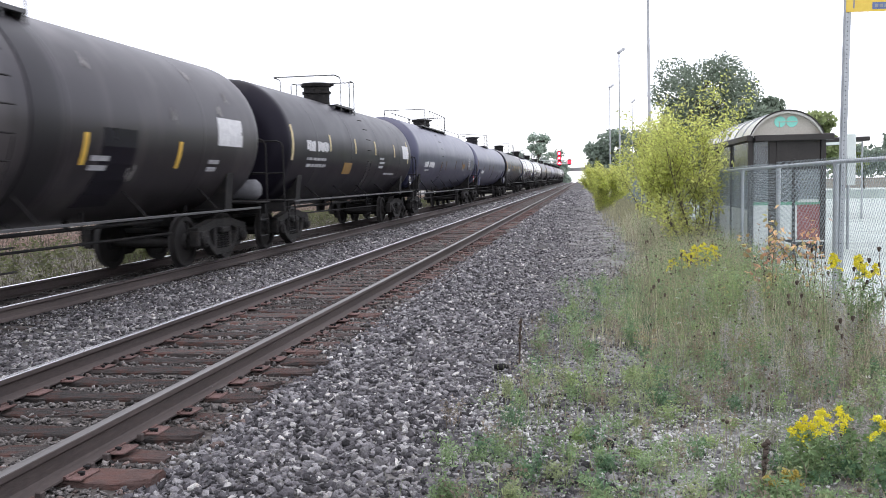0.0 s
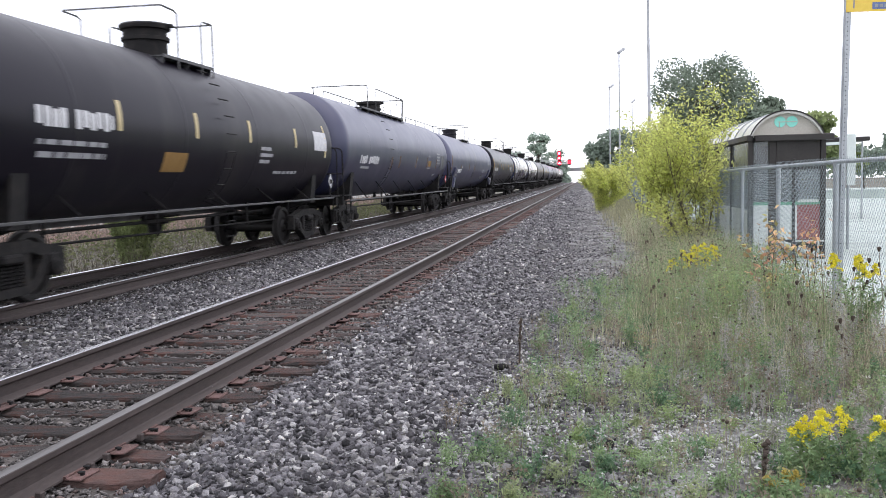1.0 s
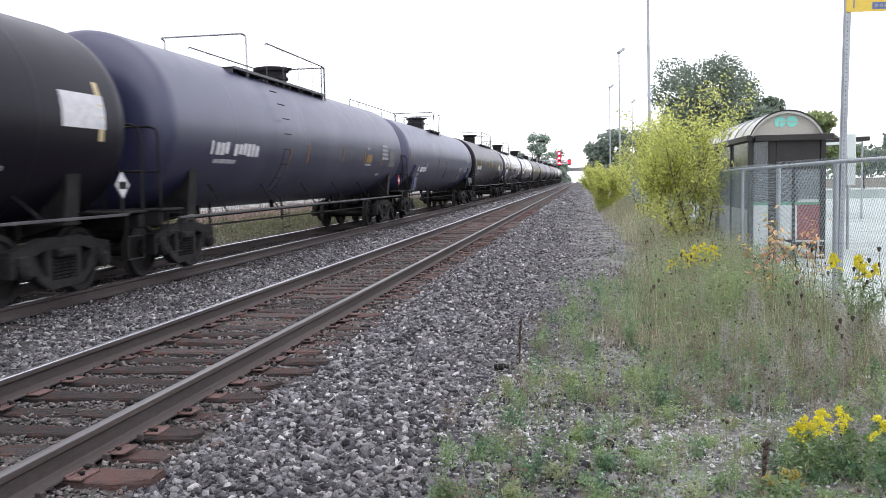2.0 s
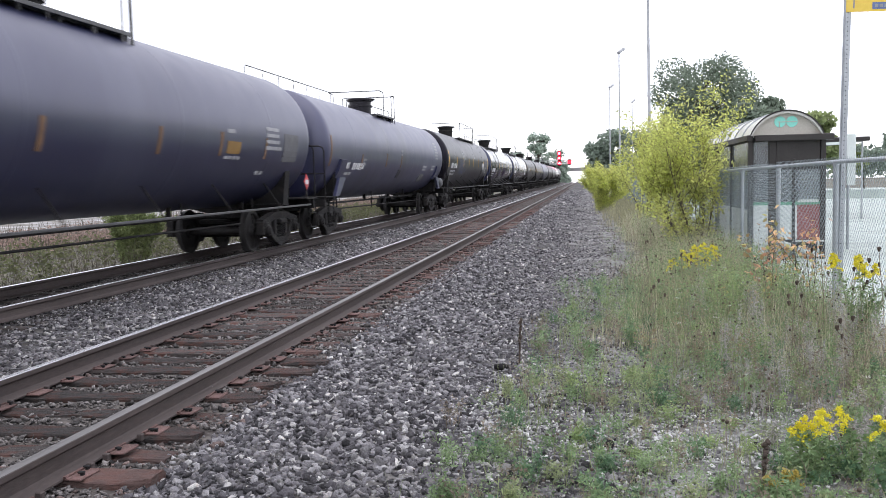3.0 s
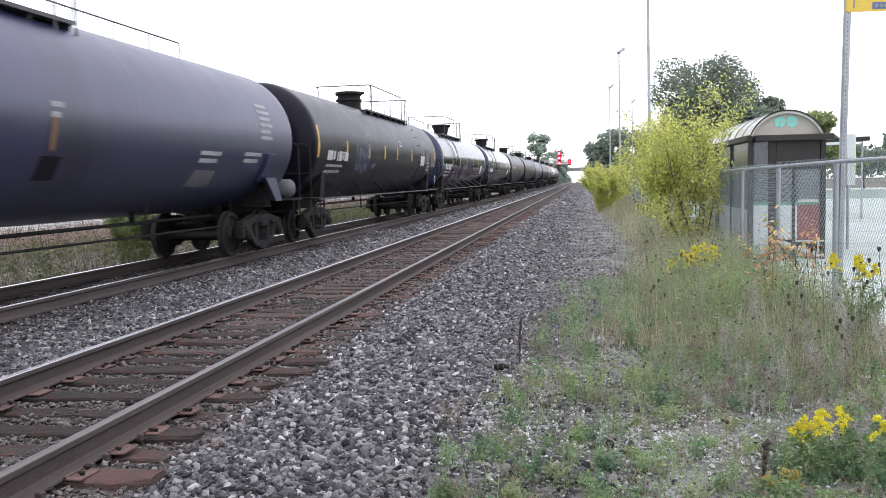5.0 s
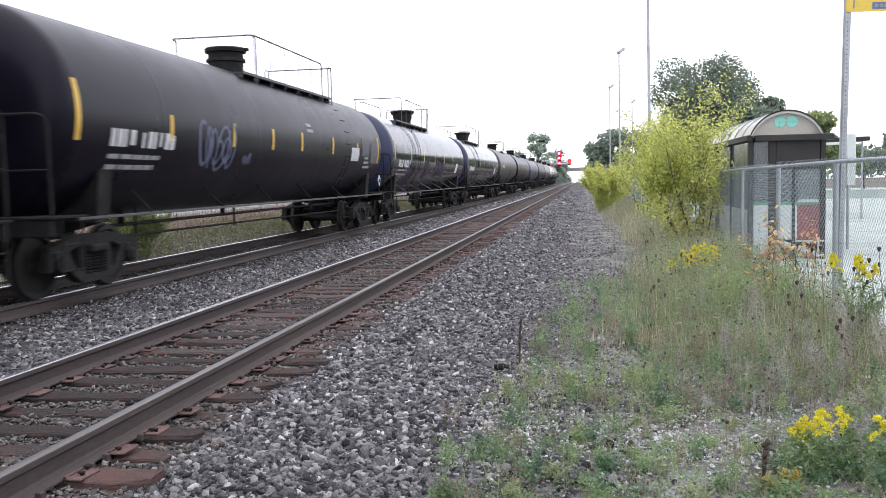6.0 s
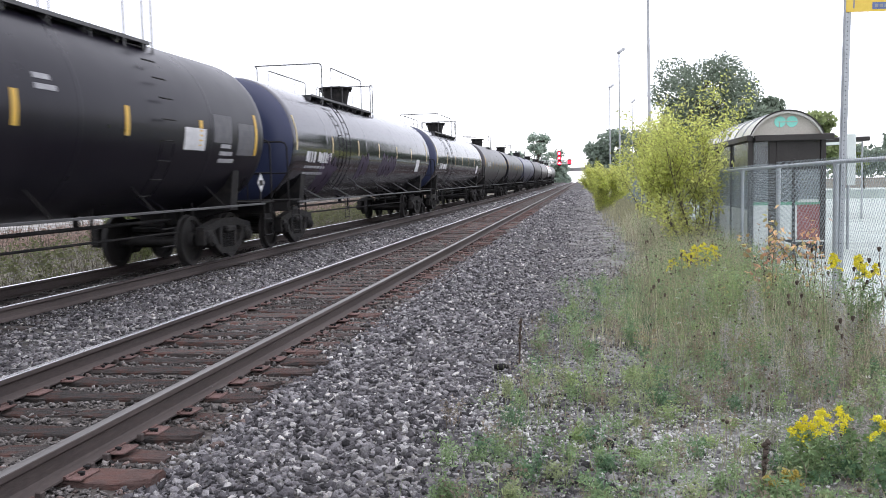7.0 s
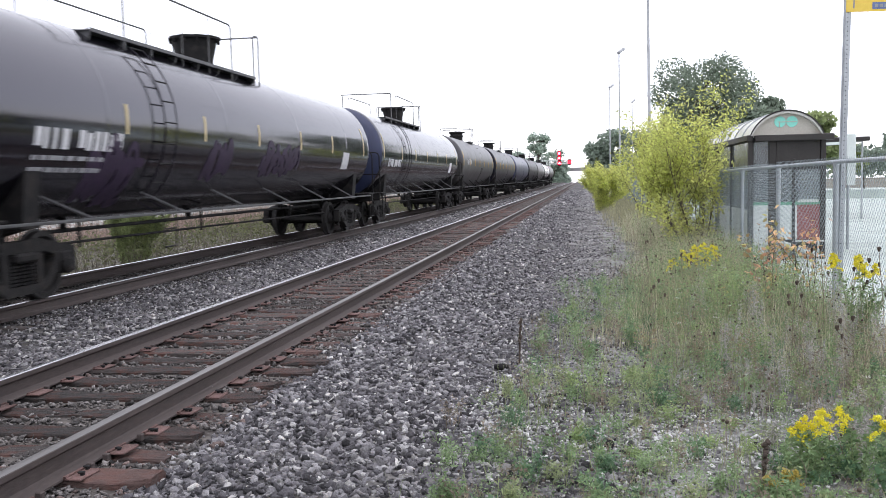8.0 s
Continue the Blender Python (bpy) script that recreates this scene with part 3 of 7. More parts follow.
def build_sideframe_mesh():
    s = Shape()
    for x0 in (0.96,):
        x1 = x0 + 0.16
        top = [(-1.12, 0.62), (-1.12, 0.7), (-0.7, 0.77), (-0.4, 0.83), (0.4, 0.83), (0.7, 0.77), (1.12, 0.7), (1.12, 0.62), (0.72, 0.6), (0.42, 0.68), (-0.42, 0.68), (-0.72, 0.6)]
        s.prism(top, "x", x0, x1)
        low = [(-0.74, 0.5), (-0.6, 0.3), (-0.36, 0.16), (0.36, 0.16), (0.6, 0.3), (0.74, 0.5), (0.76, 0.61), (0.66, 0.6), (0.5, 0.38), (0.32, 0.27), (-0.32, 0.27), (-0.5, 0.38), (-0.66, 0.6), (-0.76, 0.61)]
        s.prism(low, "x", x0, x1)
        for sg in (-1, 1):
            s.box(x0, x1, sg * 0.27, sg * 0.4, 0.24, 0.7, 0.02)
            s.box(x0 - 0.01, x1 + 0.01, sg * 0.64, sg * 0.74, 0.36, 0.66, 0.02)
            s.box(x0 - 0.01, x1 + 0.01, sg * 1.04, sg * 1.13, 0.36, 0.66, 0.02)
            s.box(x0 - 0.02, x1 + 0.03, sg * 0.76, sg * 1.02, 0.5, 0.64, 0.02)
            s.lathe([(0.0, x1 + 0.1), (0.075, x1 + 0.1), (0.085, x1 + 0.07), (0.115, x1 + 0.06), (0.12, x0 - 0.02), (0.0, x0 - 0.02)], "x", 14, (0, sg * 0.889, 0.457))
    return mesh_of("side_frame", s, TRUCKSTEEL, 35)


def build_spring_mesh():
    s = Shape()
    prof = [(0.05, 0.26)]
    for k in range(6):
        z = 0.28 + 0.045 * k
        prof += [(0.05, z), (0.078, z + 0.008), (0.078, z + 0.028), (0.05, z + 0.036)]
    s.lathe(prof + [(0.05, 0.56)], "z", 8, (1.06, 0, 0))
    return mesh_of("spring", s, DARKSTEEL, 35)


def build_bolster_mesh():
    s = Shape()
    s.box(-1.2, 1.2, -0.22, 0.22, 0.56, 0.68, 0.03)
    s.box(-0.75, 0.75, -0.2, 0.2, 0.4, 0.58, 0.03)
    s.lathe([(0.2, 0.66), (0.2, 0.76), (0.0, 0.76)], "z", 16)
    for sg in (-1, 1):
        s.box(-0.9, 0.9, sg * 0.36, sg * 0.44, 0.3, 0.42, 0.02)
        for sx in (-1, 1):
            s.box(sx * 0.68, sx * 0.82, sg * 0.36, sg * 0.42, 0.26, 0.62, 0.02)
    return mesh_of("bolster", s, DARKSTEEL, 35)


WHEELSET, SIDEFRAME, SPRINGS, BOLSTER = build_wheelset_mesh(), build_sideframe_mesh(), build_spring_mesh(), build_bolster_mesh()
WHEELSETS = []


def add_truck(car, y):
    truck = part_of_mesh("truck", BOLSTER, car, pose(0, y, 0), "grimy cast steel two-axle truck")
    part_of_mesh("side_frame", SIDEFRAME, truck)
    part_of_mesh("side_frame", SIDEFRAME, truck, pose(0, 0, 0, 0, 0, 180))
    for y in (-0.17, 0.0, 0.17):
        part_of_mesh("spring", SPRINGS, truck, pose(0, y, 0))
        part_of_mesh("spring", SPRINGS, truck, pose(0, y, 0, 0, 0, 180))
    for sg in (-1, 1):
        ws = part_of_mesh("wheelset", WHEELSET, truck, pose(0, sg * 0.889, 0.457), "steel wheelset with worn bright treads")
        WHEELSETS.append((ws, sg * 0.889))


def bar_rows(shape, y, z, widths, height, gap, direction=1):
    """Rows of stencilled writing as plain bars."""
    for w in widths:
        shell_patch(shape, y, y + direction * w, z - height, z, n=2)
        z -= height + gap


def build_tank_car(lead, rear, style, label, seed):
    global RAD, AXIS_Z
    RAD, AXIS_Z = style.get("size", (1.5, 2.44))
    rnd = random.Random(seed)
    length = rear - lead
    h = length / 2
    car = thing("tank_car", label, "tank car", "tank cars of the train")
    car.location = PLACE + Vector((0, lead + h, 0))
    paint = PAINT[style["paint"]]
    shell = part("tank_shell", tank_shell(length), paint, car, style.get("shell", ""), 50)
    # The sky's blue reflection is painted onto the end faces.
    if style.get("sky_tint_ends"):
        shell.data.materials.append(END_SKY_BLUE)
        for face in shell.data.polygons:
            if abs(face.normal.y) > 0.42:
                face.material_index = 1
    top = AXIS_Z + RAD
    tc = h - 0.9
    # sills, couplers and platforms at the ends
    for sg in (-1, 1):
        s = Shape()
        s.box(-0.26, 0.26, sg * (tc - 0.9), sg * (h + 0.62), 0.72, 1.06, 0.02)
        s.box(-1.45, 1.45, sg * (h + 0.5), sg * (h + 0.66), 0.86, 1.08, 0.015)
        part("end_sill", s, DARKSTEEL, car)
        s = Shape()
        s.box(-0.09, 0.09, sg * (h + 0.6), sg * (h + 0.98), 0.78, 0.98, 0.03)
        s.box(-0.15, 0.13, sg * (h + 0.9), sg * (h + 1.1), 0.74, 1.02, 0.05)
        part("coupler", s, DARKSTEEL, car)
        s = Shape()
        s.box(-1.5, 1.5, sg * (h - 0.1), sg * (h + 0.68), 1.085, 1.12, 0.008)
        part("end_platform", s, DARKSTEEL, car, "black steel end platform")
        s = Shape()
        y = sg * (h + 0.62)
        s.tube([(-1.46, y, 1.1), (-1.46, y, 2.26), (-1.42, y, 2.36), (-1.32, y, 2.4), (1.32, y, 2.4), (1.42, y, 2.36), (1.46, y, 2.26), (1.46, y, 1.1)], 0.02, 6)
        s.tube([(-1.46, y, 1.7), (1.46, y, 1.7)], 0.016, 6)
        for x in (-0.5, 0.5):
            s.tube([(x, y, 1.1), (x, y, 2.4)], 0.014, 6)
        part("end_railing", s, DARKSTEEL, car, "thin black end handrail")
        for sx in (-1, 1):
            s = Shape()
            for k, z in enumerate((0.42, 0.75)):
                s.tube([(sx * 1.5, sg * (h + 0.05), z), (sx * 1.5, sg * (h + 0.5), z)], 0.014, 6)
            for y in (0.05, 0.5):
                s.tube([(sx * 1.5, sg * (h + y), 0.42), (sx * 1.5, sg * (h + y), 1.1)], 0.016, 6)
            part("sill_step", s, DARKSTEEL, car)
        # body bolster that carries the tank on the truck
        s = Shape()
        web = [(-1.25, 1.0), (-1.25, 1.12), (-1.32, 1.75), (-1.2, 1.62), (-0.8, 1.26), (0.8, 1.26), (1.2, 1.62), (1.32, 1.75), (1.25, 1.12), (1.25, 1.0), (0.4, 0.78), (-0.4, 0.78)]
        s.prism(web, "y", sg * tc - 0.16, sg * tc + 0.16)
        part("body_bolster", s, DARKSTEEL, car)
        s = Shape()
        s.box(-1.25, 1.25, sg * tc - 0.2, sg * tc + 0.2, 0.98, 1.02, 0.005)
        part("bolster_plate", s, DARKSTEEL, car)
        add_truck(car, sg * tc)
    # running bar along each side, with brackets
    bz = style.get("bar_z", 1.06)
    for sx in (-1, 1) if style.get("bar", True) else ():
        s = Shape()
        x = sx * 1.5
        s.box(x - 0.02, x + 0.02, -h - 0.1, h + 0.1, bz - 0.02, bz + 0.02, 0.006)
        part("side_bar", s, BARSTEEL, car, "long grey steel side bar")
        k = int(length / 2.6)
        for i in range(k):
            s = Shape()
            y = -h + 1.9 + i * (length - 3.8) / max(1, k - 1)
            if style.get("braces"):
                s.tube([(x, y, bz), (sx * 1.08, y - 0.6, AXIS_Z - math.sqrt(RAD ** 2 - 1.08 ** 2))], 0.018, 6)
            else:
                s.tube([(x, y, bz), (sx * 1.12, y, AXIS_Z - math.sqrt(RAD ** 2 - 1.12 ** 2))], 0.016, 6)
            part("bar_bracket", s, BARSTEEL if style.get("braces") else DARKSTEEL, car)
    # brake rigging under the belly
    s = Shape()
    s.tube([(0.5, -tc + 1.2, 0.86), (0.5, tc - 1.2, 0.86)], 0.03, 8)
    s.tube([(0.75, -tc + 1.4, 0.7), (0.75, tc - 1.4, 0.64)], 0.02, 8)
    for y in (-0.34, -0.1, 0.2, 0.4):
        s.box(0.73, 0.77, y * length - 0.02, y * length + 0.02, 0.62, 1.15, 0.005)
        s.box(0.45, 0.55, y * length - 0.03, y * length + 0.03, 0.84, 1.12, 0.01)
    part("brake_rod", s, DARKSTEEL, car)
    if style.get("outlet"):
        s = Shape().lathe([(0.2, 1.1), (0.2, 0.86), (0.26, 0.84), (0.26, 0.78), (0.14, 0.76), (0.12, 0.62), (0.0, 0.62)], "z", 16)
        s.box(-0.4, 0.4, -0.25, 0.25, 0.9, 1.06, 0.02)
        part("bottom_outlet", s, DARKSTEEL, car)
    if style.get("reservoir"):
        s = Shape().lathe([(0.0, -0.5), (0.14, -0.48), (0.21, -0.4), (0.21, 0.4), (0.14, 0.48), (0.0, 0.5)], "x", 18, (0.95, h + 0.28, 1.36))
        part("air_reservoir", s, FADED, car, "rounded grey air reservoir", 50)
    # manway, platform, railing and ladder
    my = style.get("manway", 0.0)
    s = Shape()
    lid = style.get("lid", 4.47)
    if style.get("dome", "drum") == "drum":
        s.lathe([(0.39, top - 0.1), (0.39, lid - 0.34), (0.44, lid - 0.33), (0.44, lid - 0.27), (0.39, lid - 0.26), (0.39, lid - 0.13), (0.46, lid - 0.12), (0.47, lid - 0.05), (0.44, lid - 0.02), (0.25, lid), (0.0, lid)], "z", 28, (0, my, 0))
        s.box(0.36, 0.54, my - 0.06, my + 0.06, lid - 0.1, lid - 0.03, 0.01)
    else:
        s.lathe([(0.36, top - 0.1), (0.37, top + 0.15), (0.46, lid - 0.1), (0.53, lid - 0.08), (0.53, lid - 0.03), (0.25, lid), (0.0, lid)], "z", 28, (0, my, 0))
        for k in range(12):
            a = 2 * math.pi * k / 12
            x, y = 0.49 * math.cos(a), my + 0.49 * math.sin(a)
            s.box(x - 0.025, x + 0.025, y - 0.025, y + 0.025, lid - 0.16, lid - 0.02, 0.008)
    part("manway", s, PAINT["belt"] if style["paint"] == "grey" else DARKSTEEL, car, "dark bolted manway housing")
    y0, y1 = style.get("deck", (-1.0, 0.9))
    deck, rail = top - 0.16, style.get("hoop_z", 4.62)
    for sx in (-1, 1):
        s = Shape()
        s.box(sx * 0.6, sx * 0.92, y0, y1, deck - 0.01, deck + 0.01, 0.004)
        s.box(sx * 0.92 - 0.01, sx * 0.92 + 0.01, y0, y1, deck - 0.03, deck + 0.03, 0.004)
        n = max(2, int((y1 - y0) / 0.9))
        for i in range(n + 1):
            y = y0 + 0.05 + (y1 - y0 - 0.1) * i / n
            s.prism([(sx * 0.7, deck - 0.01), (sx * 0.9, deck - 0.01), (sx * 0.9, deck - 0.03), (sx * 0.86, deck - 0.16)], "y", y - 0.012, y + 0.012)
        part("platform", s, BARSTEEL, car, "dark steel top platform")
    # hoops across both ends that turn a little way along the deck, rails along both sides
    ya, yb = style.get("hoops", (y0 + 0.03, y1 - 0.03))
    foot = AXIS_Z + math.sqrt(RAD ** 2 - 0.92 ** 2) - 0.02
    rails = style.get("rails")
    for y, sg, back in ((ya, 1, 0.6 if rails is None else 0.22), (yb, -1, 0.5 if rails is None else 0.3)):
        s = Shape()
        k = sg * back
        s.tube([(-0.92, y + k, foot), (-0.92, y + k, rail - 0.05), (-0.92, y + k * 0.8, rail - 0.01), (-0.92, y + sg * 0.05, rail), (-0.88, y, rail), (0.88, y, rail), (0.92, y + sg * 0.05, rail), (0.92, y + k * 0.8, rail - 0.01), (0.92, y + k, rail - 0.05), (0.92, y + k, foot)], 0.018, 6)
        if sg < 0:
            for x in (-0.92, 0.92):
                s.tube([(x, y, foot), (x, y, rail)], 0.018, 6)
        part("railing_hoop", s, RAILTUBE, car, "thin steel tube railing")
    for sx in (style.get("rail_sides", (-1, 1)) if rails else ()):
        s = Shape()
        x = sx * 0.92
        ra, rb = rails if sx > 0 else style.get("far_rails", rails)
        s.tube([(x, ra, rail - 0.03), (x, ra + 0.05, rail + 0.01), (x, rb - 0.08, rail + 0.01), (x, rb, rail - 0.06), (x, rb, foot)], 0.017, 6)
        n = max(2, int((rb - ra) / 0.95))
        for i in range(n):
            y = ra + 0.05 + (rb - ra) * i / n
            s.tube([(x, y, foot), (x, y, rail)], 0.009, 6)
        part("side_railing", s, RAILTUBE, car, "thin steel tube railing")
    lad = style.get("ladder", 0.0)
    if lad is not None:
        ladder, rung_mat = None, PAINT["black"]
        for dy in (-0.2, 0.2):
            s = Shape()
            s.tube([((RAD + 0.1) * math.cos(a), lad + dy, AXIS_Z + (RAD + 0.1) * math.sin(a)) for a in np.linspace(radians(48) if style["paint"] == "gloss" else radians(-12), radians(-48), 14)]
                   + [(1.5, lad + dy, 1.0), (1.5, lad + dy, 0.5)], 0.011 if style["paint"] == "gloss" else 0.006, 5)
            if ladder is None:
                ladder = part("ladder", s, rung_mat, car, "narrow steel side ladder")
            else:
                part("stringer", s, rung_mat, ladder)
        rung = [((RAD + 0.1) * math.cos(a), AXIS_Z + (RAD + 0.1) * math.sin(a)) for a in np.linspace(radians(-46), radians(48), 9)] + [(1.5, 0.52), (1.5, 0.8)]
        for x, z in rung:
            part("rung", Shape().tube([(x, lad - 0.2, z), (x, lad + 0.2, z)], 0.013, 6), DARKSTEEL, ladder)
    if style.get("roof_rail"):
        x = -0.85
        zt = AXIS_Z + math.sqrt(RAD ** 2 - x * x) - 0.02
        for y0, y1 in ((-h + 0.1, ya), (yb, h - 0.4)):
            s = Shape()
            s.tube([(x, y0, zt), (x, y0, rail - 0.05), (x, y0 + 0.05, rail), (x, y1 - 0.05, rail), (x, y1, rail - 0.05), (x, y1, zt)], 0.016, 6)
            k = max(2, int((y1 - y0) / 1.3))
            for i in range(1, k):
                y = y0 + (y1 - y0) * i / k
                s.tube([(x, y, zt), (x, y, rail)], 0.012, 6)
            part("roof_handrail", s, RAILTUBE, car, "long low roof handrail")
    # markings
    if style.get("stripes"):
        for frac, z in style["stripes"]:
            s = Shape()
            y = -h + frac * length
            wd = 0.035 if style["paint"] == "gloss" else 0.055
            shell_patch(s, y - wd, y + wd, z, z + (0.8 if frac > 0.94 or frac < 0.02 else 0.43))
            part("reflective_stripe", s, PALETAPE if style.get("pale") else (DULLTAPE if style.get("faded") else YELLOWTAPE), car, "upright yellow reflective stripe", 0)
    for kind, frac, z, w, hh in style.get("marks", ()):
        y = -h + frac * length
        s = Shape()
        if kind == "number":
            k = 11
            step = w / k
            for i in range(k):
                if i == 4:
                    continue
                wide = rnd.choice((0.42, 0.7, 0.78, 0.8)) * step
                shell_patch(s, y + i * step, y + i * step + wide, z + rnd.choice((0, 0.0, 0.12)) * hh, z + hh * rnd.choice((1, 1, 0.9)), n=3)
            part("stencilled_mark", s, WHITEPAINT, car, "white stencilled mark as plain bars", 0, "stuff")
        elif kind == "line":
            a = 0.0
            while a < w:
                b = min(w, a + rnd.uniform(0.1, 0.32))
                shell_patch(s, y + a, y + b, z, z + hh * 0.8, n=2)
                a = b + rnd.uniform(0.03, 0.07)
            part("stencilled_line", s, GREYPAINT, car, "small white stencilled line as plain bars", 0, "stuff")
        elif kind == "lines":
            rows = max(1, int(hh / 0.13))
            bar_rows(s, y, z + hh, [w * rnd.uniform(0.6, 1.0) for _ in range(rows)], 0.07, 0.06)
            part("stencil_block", s, GREYPAINT, car, "small white stencilled lines as plain bars", 0, "stuff")
        else:
            shell_patch(s, y, y + w, z, z + hh)
            mat = {"white": WHITEPAINT, "orange": ORANGE, "yellow": YELLOWTAPE, "grey": FADED, "blot": PAINT["black"]}[kind]
            part("marking_panel", s, mat, car, {"white": "white data panel", "orange": "square orange panel", "yellow": "yellow panel", "grey": "faded grey data panel", "blot": "black patch on the tank side"}[kind], 0)
    for frac, z, size, tint in style.get("graffiti", ()):
        s = Shape()
        y = -h + frac * length
        fat = 0.05 if tint == "purple" else 0.022
        for i in range(7):
            yc, zc = y + size * (0.08 + 0.13 * i), z + size * rnd.uniform(0.22, 0.42)
            ry, rz, turn, span = size * rnd.uniform(0.07, 0.17), size * rnd.uniform(0.12, 0.3), rnd.uniform(0, 6.28), rnd.uniform(3.5, 7.0)
            lean, fold = rnd.uniform(-0.3, 0.5), rnd.choice((1, 1, 2))
            pts = [(yc + ry * math.sin(turn + span * k / 22) + lean * rz * math.cos(turn + fold * span * k / 22), zc + rz * math.cos(turn + fold * span * k / 22)) for k in range(23)]
            shell_stroke(s, pts, fat * size * rnd.uniform(0.7, 1.3), 0.005 + 0.0007 * i)
        part("spray_paint", s, PURPLE if tint == "purple" else BLUEGREY, car, "sprayed graffiti strokes", 0, "stuff")
    for frac, z in style.get("scuffs", ()):
        s = Shape()
        y = -h + frac * length
        for i in range(5):
            pts = [(y + rnd.uniform(-0.02, 0.02) + 0.04 * i, z + 0.06 * k + rnd.uniform(-0.05, 0.05)) for k in range(rnd.randint(2, 4))]
            shell_stroke(s, pts, rnd.uniform(0.01, 0.03), 0.004 + 0.0006 * i)
        part("scuff", s, SCUFF, car, "pale scuff on worn paint", 0, "stuff")
    # Added band: a soft darkening by light, put into colour and shape.
    if style.get("belt"):
        b = style["belt"]
        s = Shape().lathe([(RAD - 0.01, b - 0.32), (RAD + 0.018, b - 0.3), (RAD + 0.022, b), (RAD + 0.018, b + 0.3), (RAD - 0.01, b + 0.32)], "y", 72, (0, 0, AXIS_Z))
        part("shade_band", s, PAINT["belt"], car, "dark band painted for uneven light on the tank", 50)
    if style.get("pads"):
        for sg in (-1, 1):
            s = Shape()
            y = sg * (h - 1.15)
            shell_patch(s, y - 0.3, y + 0.3, 1.55, 2.1, lift=0.07, n=5)
            s.prism([(y - 0.3, 1.6), (y + 0.3, 1.6), (y + sg * 0.5 + 0.12, 1.1), (y + sg * 0.5 - 0.25, 1.1)], "x", 1.36, 1.44)
            part("saddle_plate", s, paint, car, "welded steel saddle plate", 30)
    if style.get("placard"):
        s = Shape()
        y, z = h + 0.12, 1.5
        s.prism([(y - 0.19, z), (y, z - 0.19), (y + 0.19, z), (y, z + 0.19)], "x", 1.42, 1.43)
        pl = part("placard", s, REDPAINT if style["placard"] == "red" else WHITEPAINT, car, "white and red diamond placard", 0)
        s = Shape().box(1.4315, 1.434, y - 0.11, y + 0.11, z - 0.06, z + 0.05)
        part("placard_band", s, WHITEPAINT if style["placard"] == "red" else DARKSTEEL, pl, "", 0)
        s = Shape().box(1.4, 1.42, y - 0.03, y + 0.03, 1.1, 1.6)
        part("placard_post", s, DARKSTEEL, car)
    return car


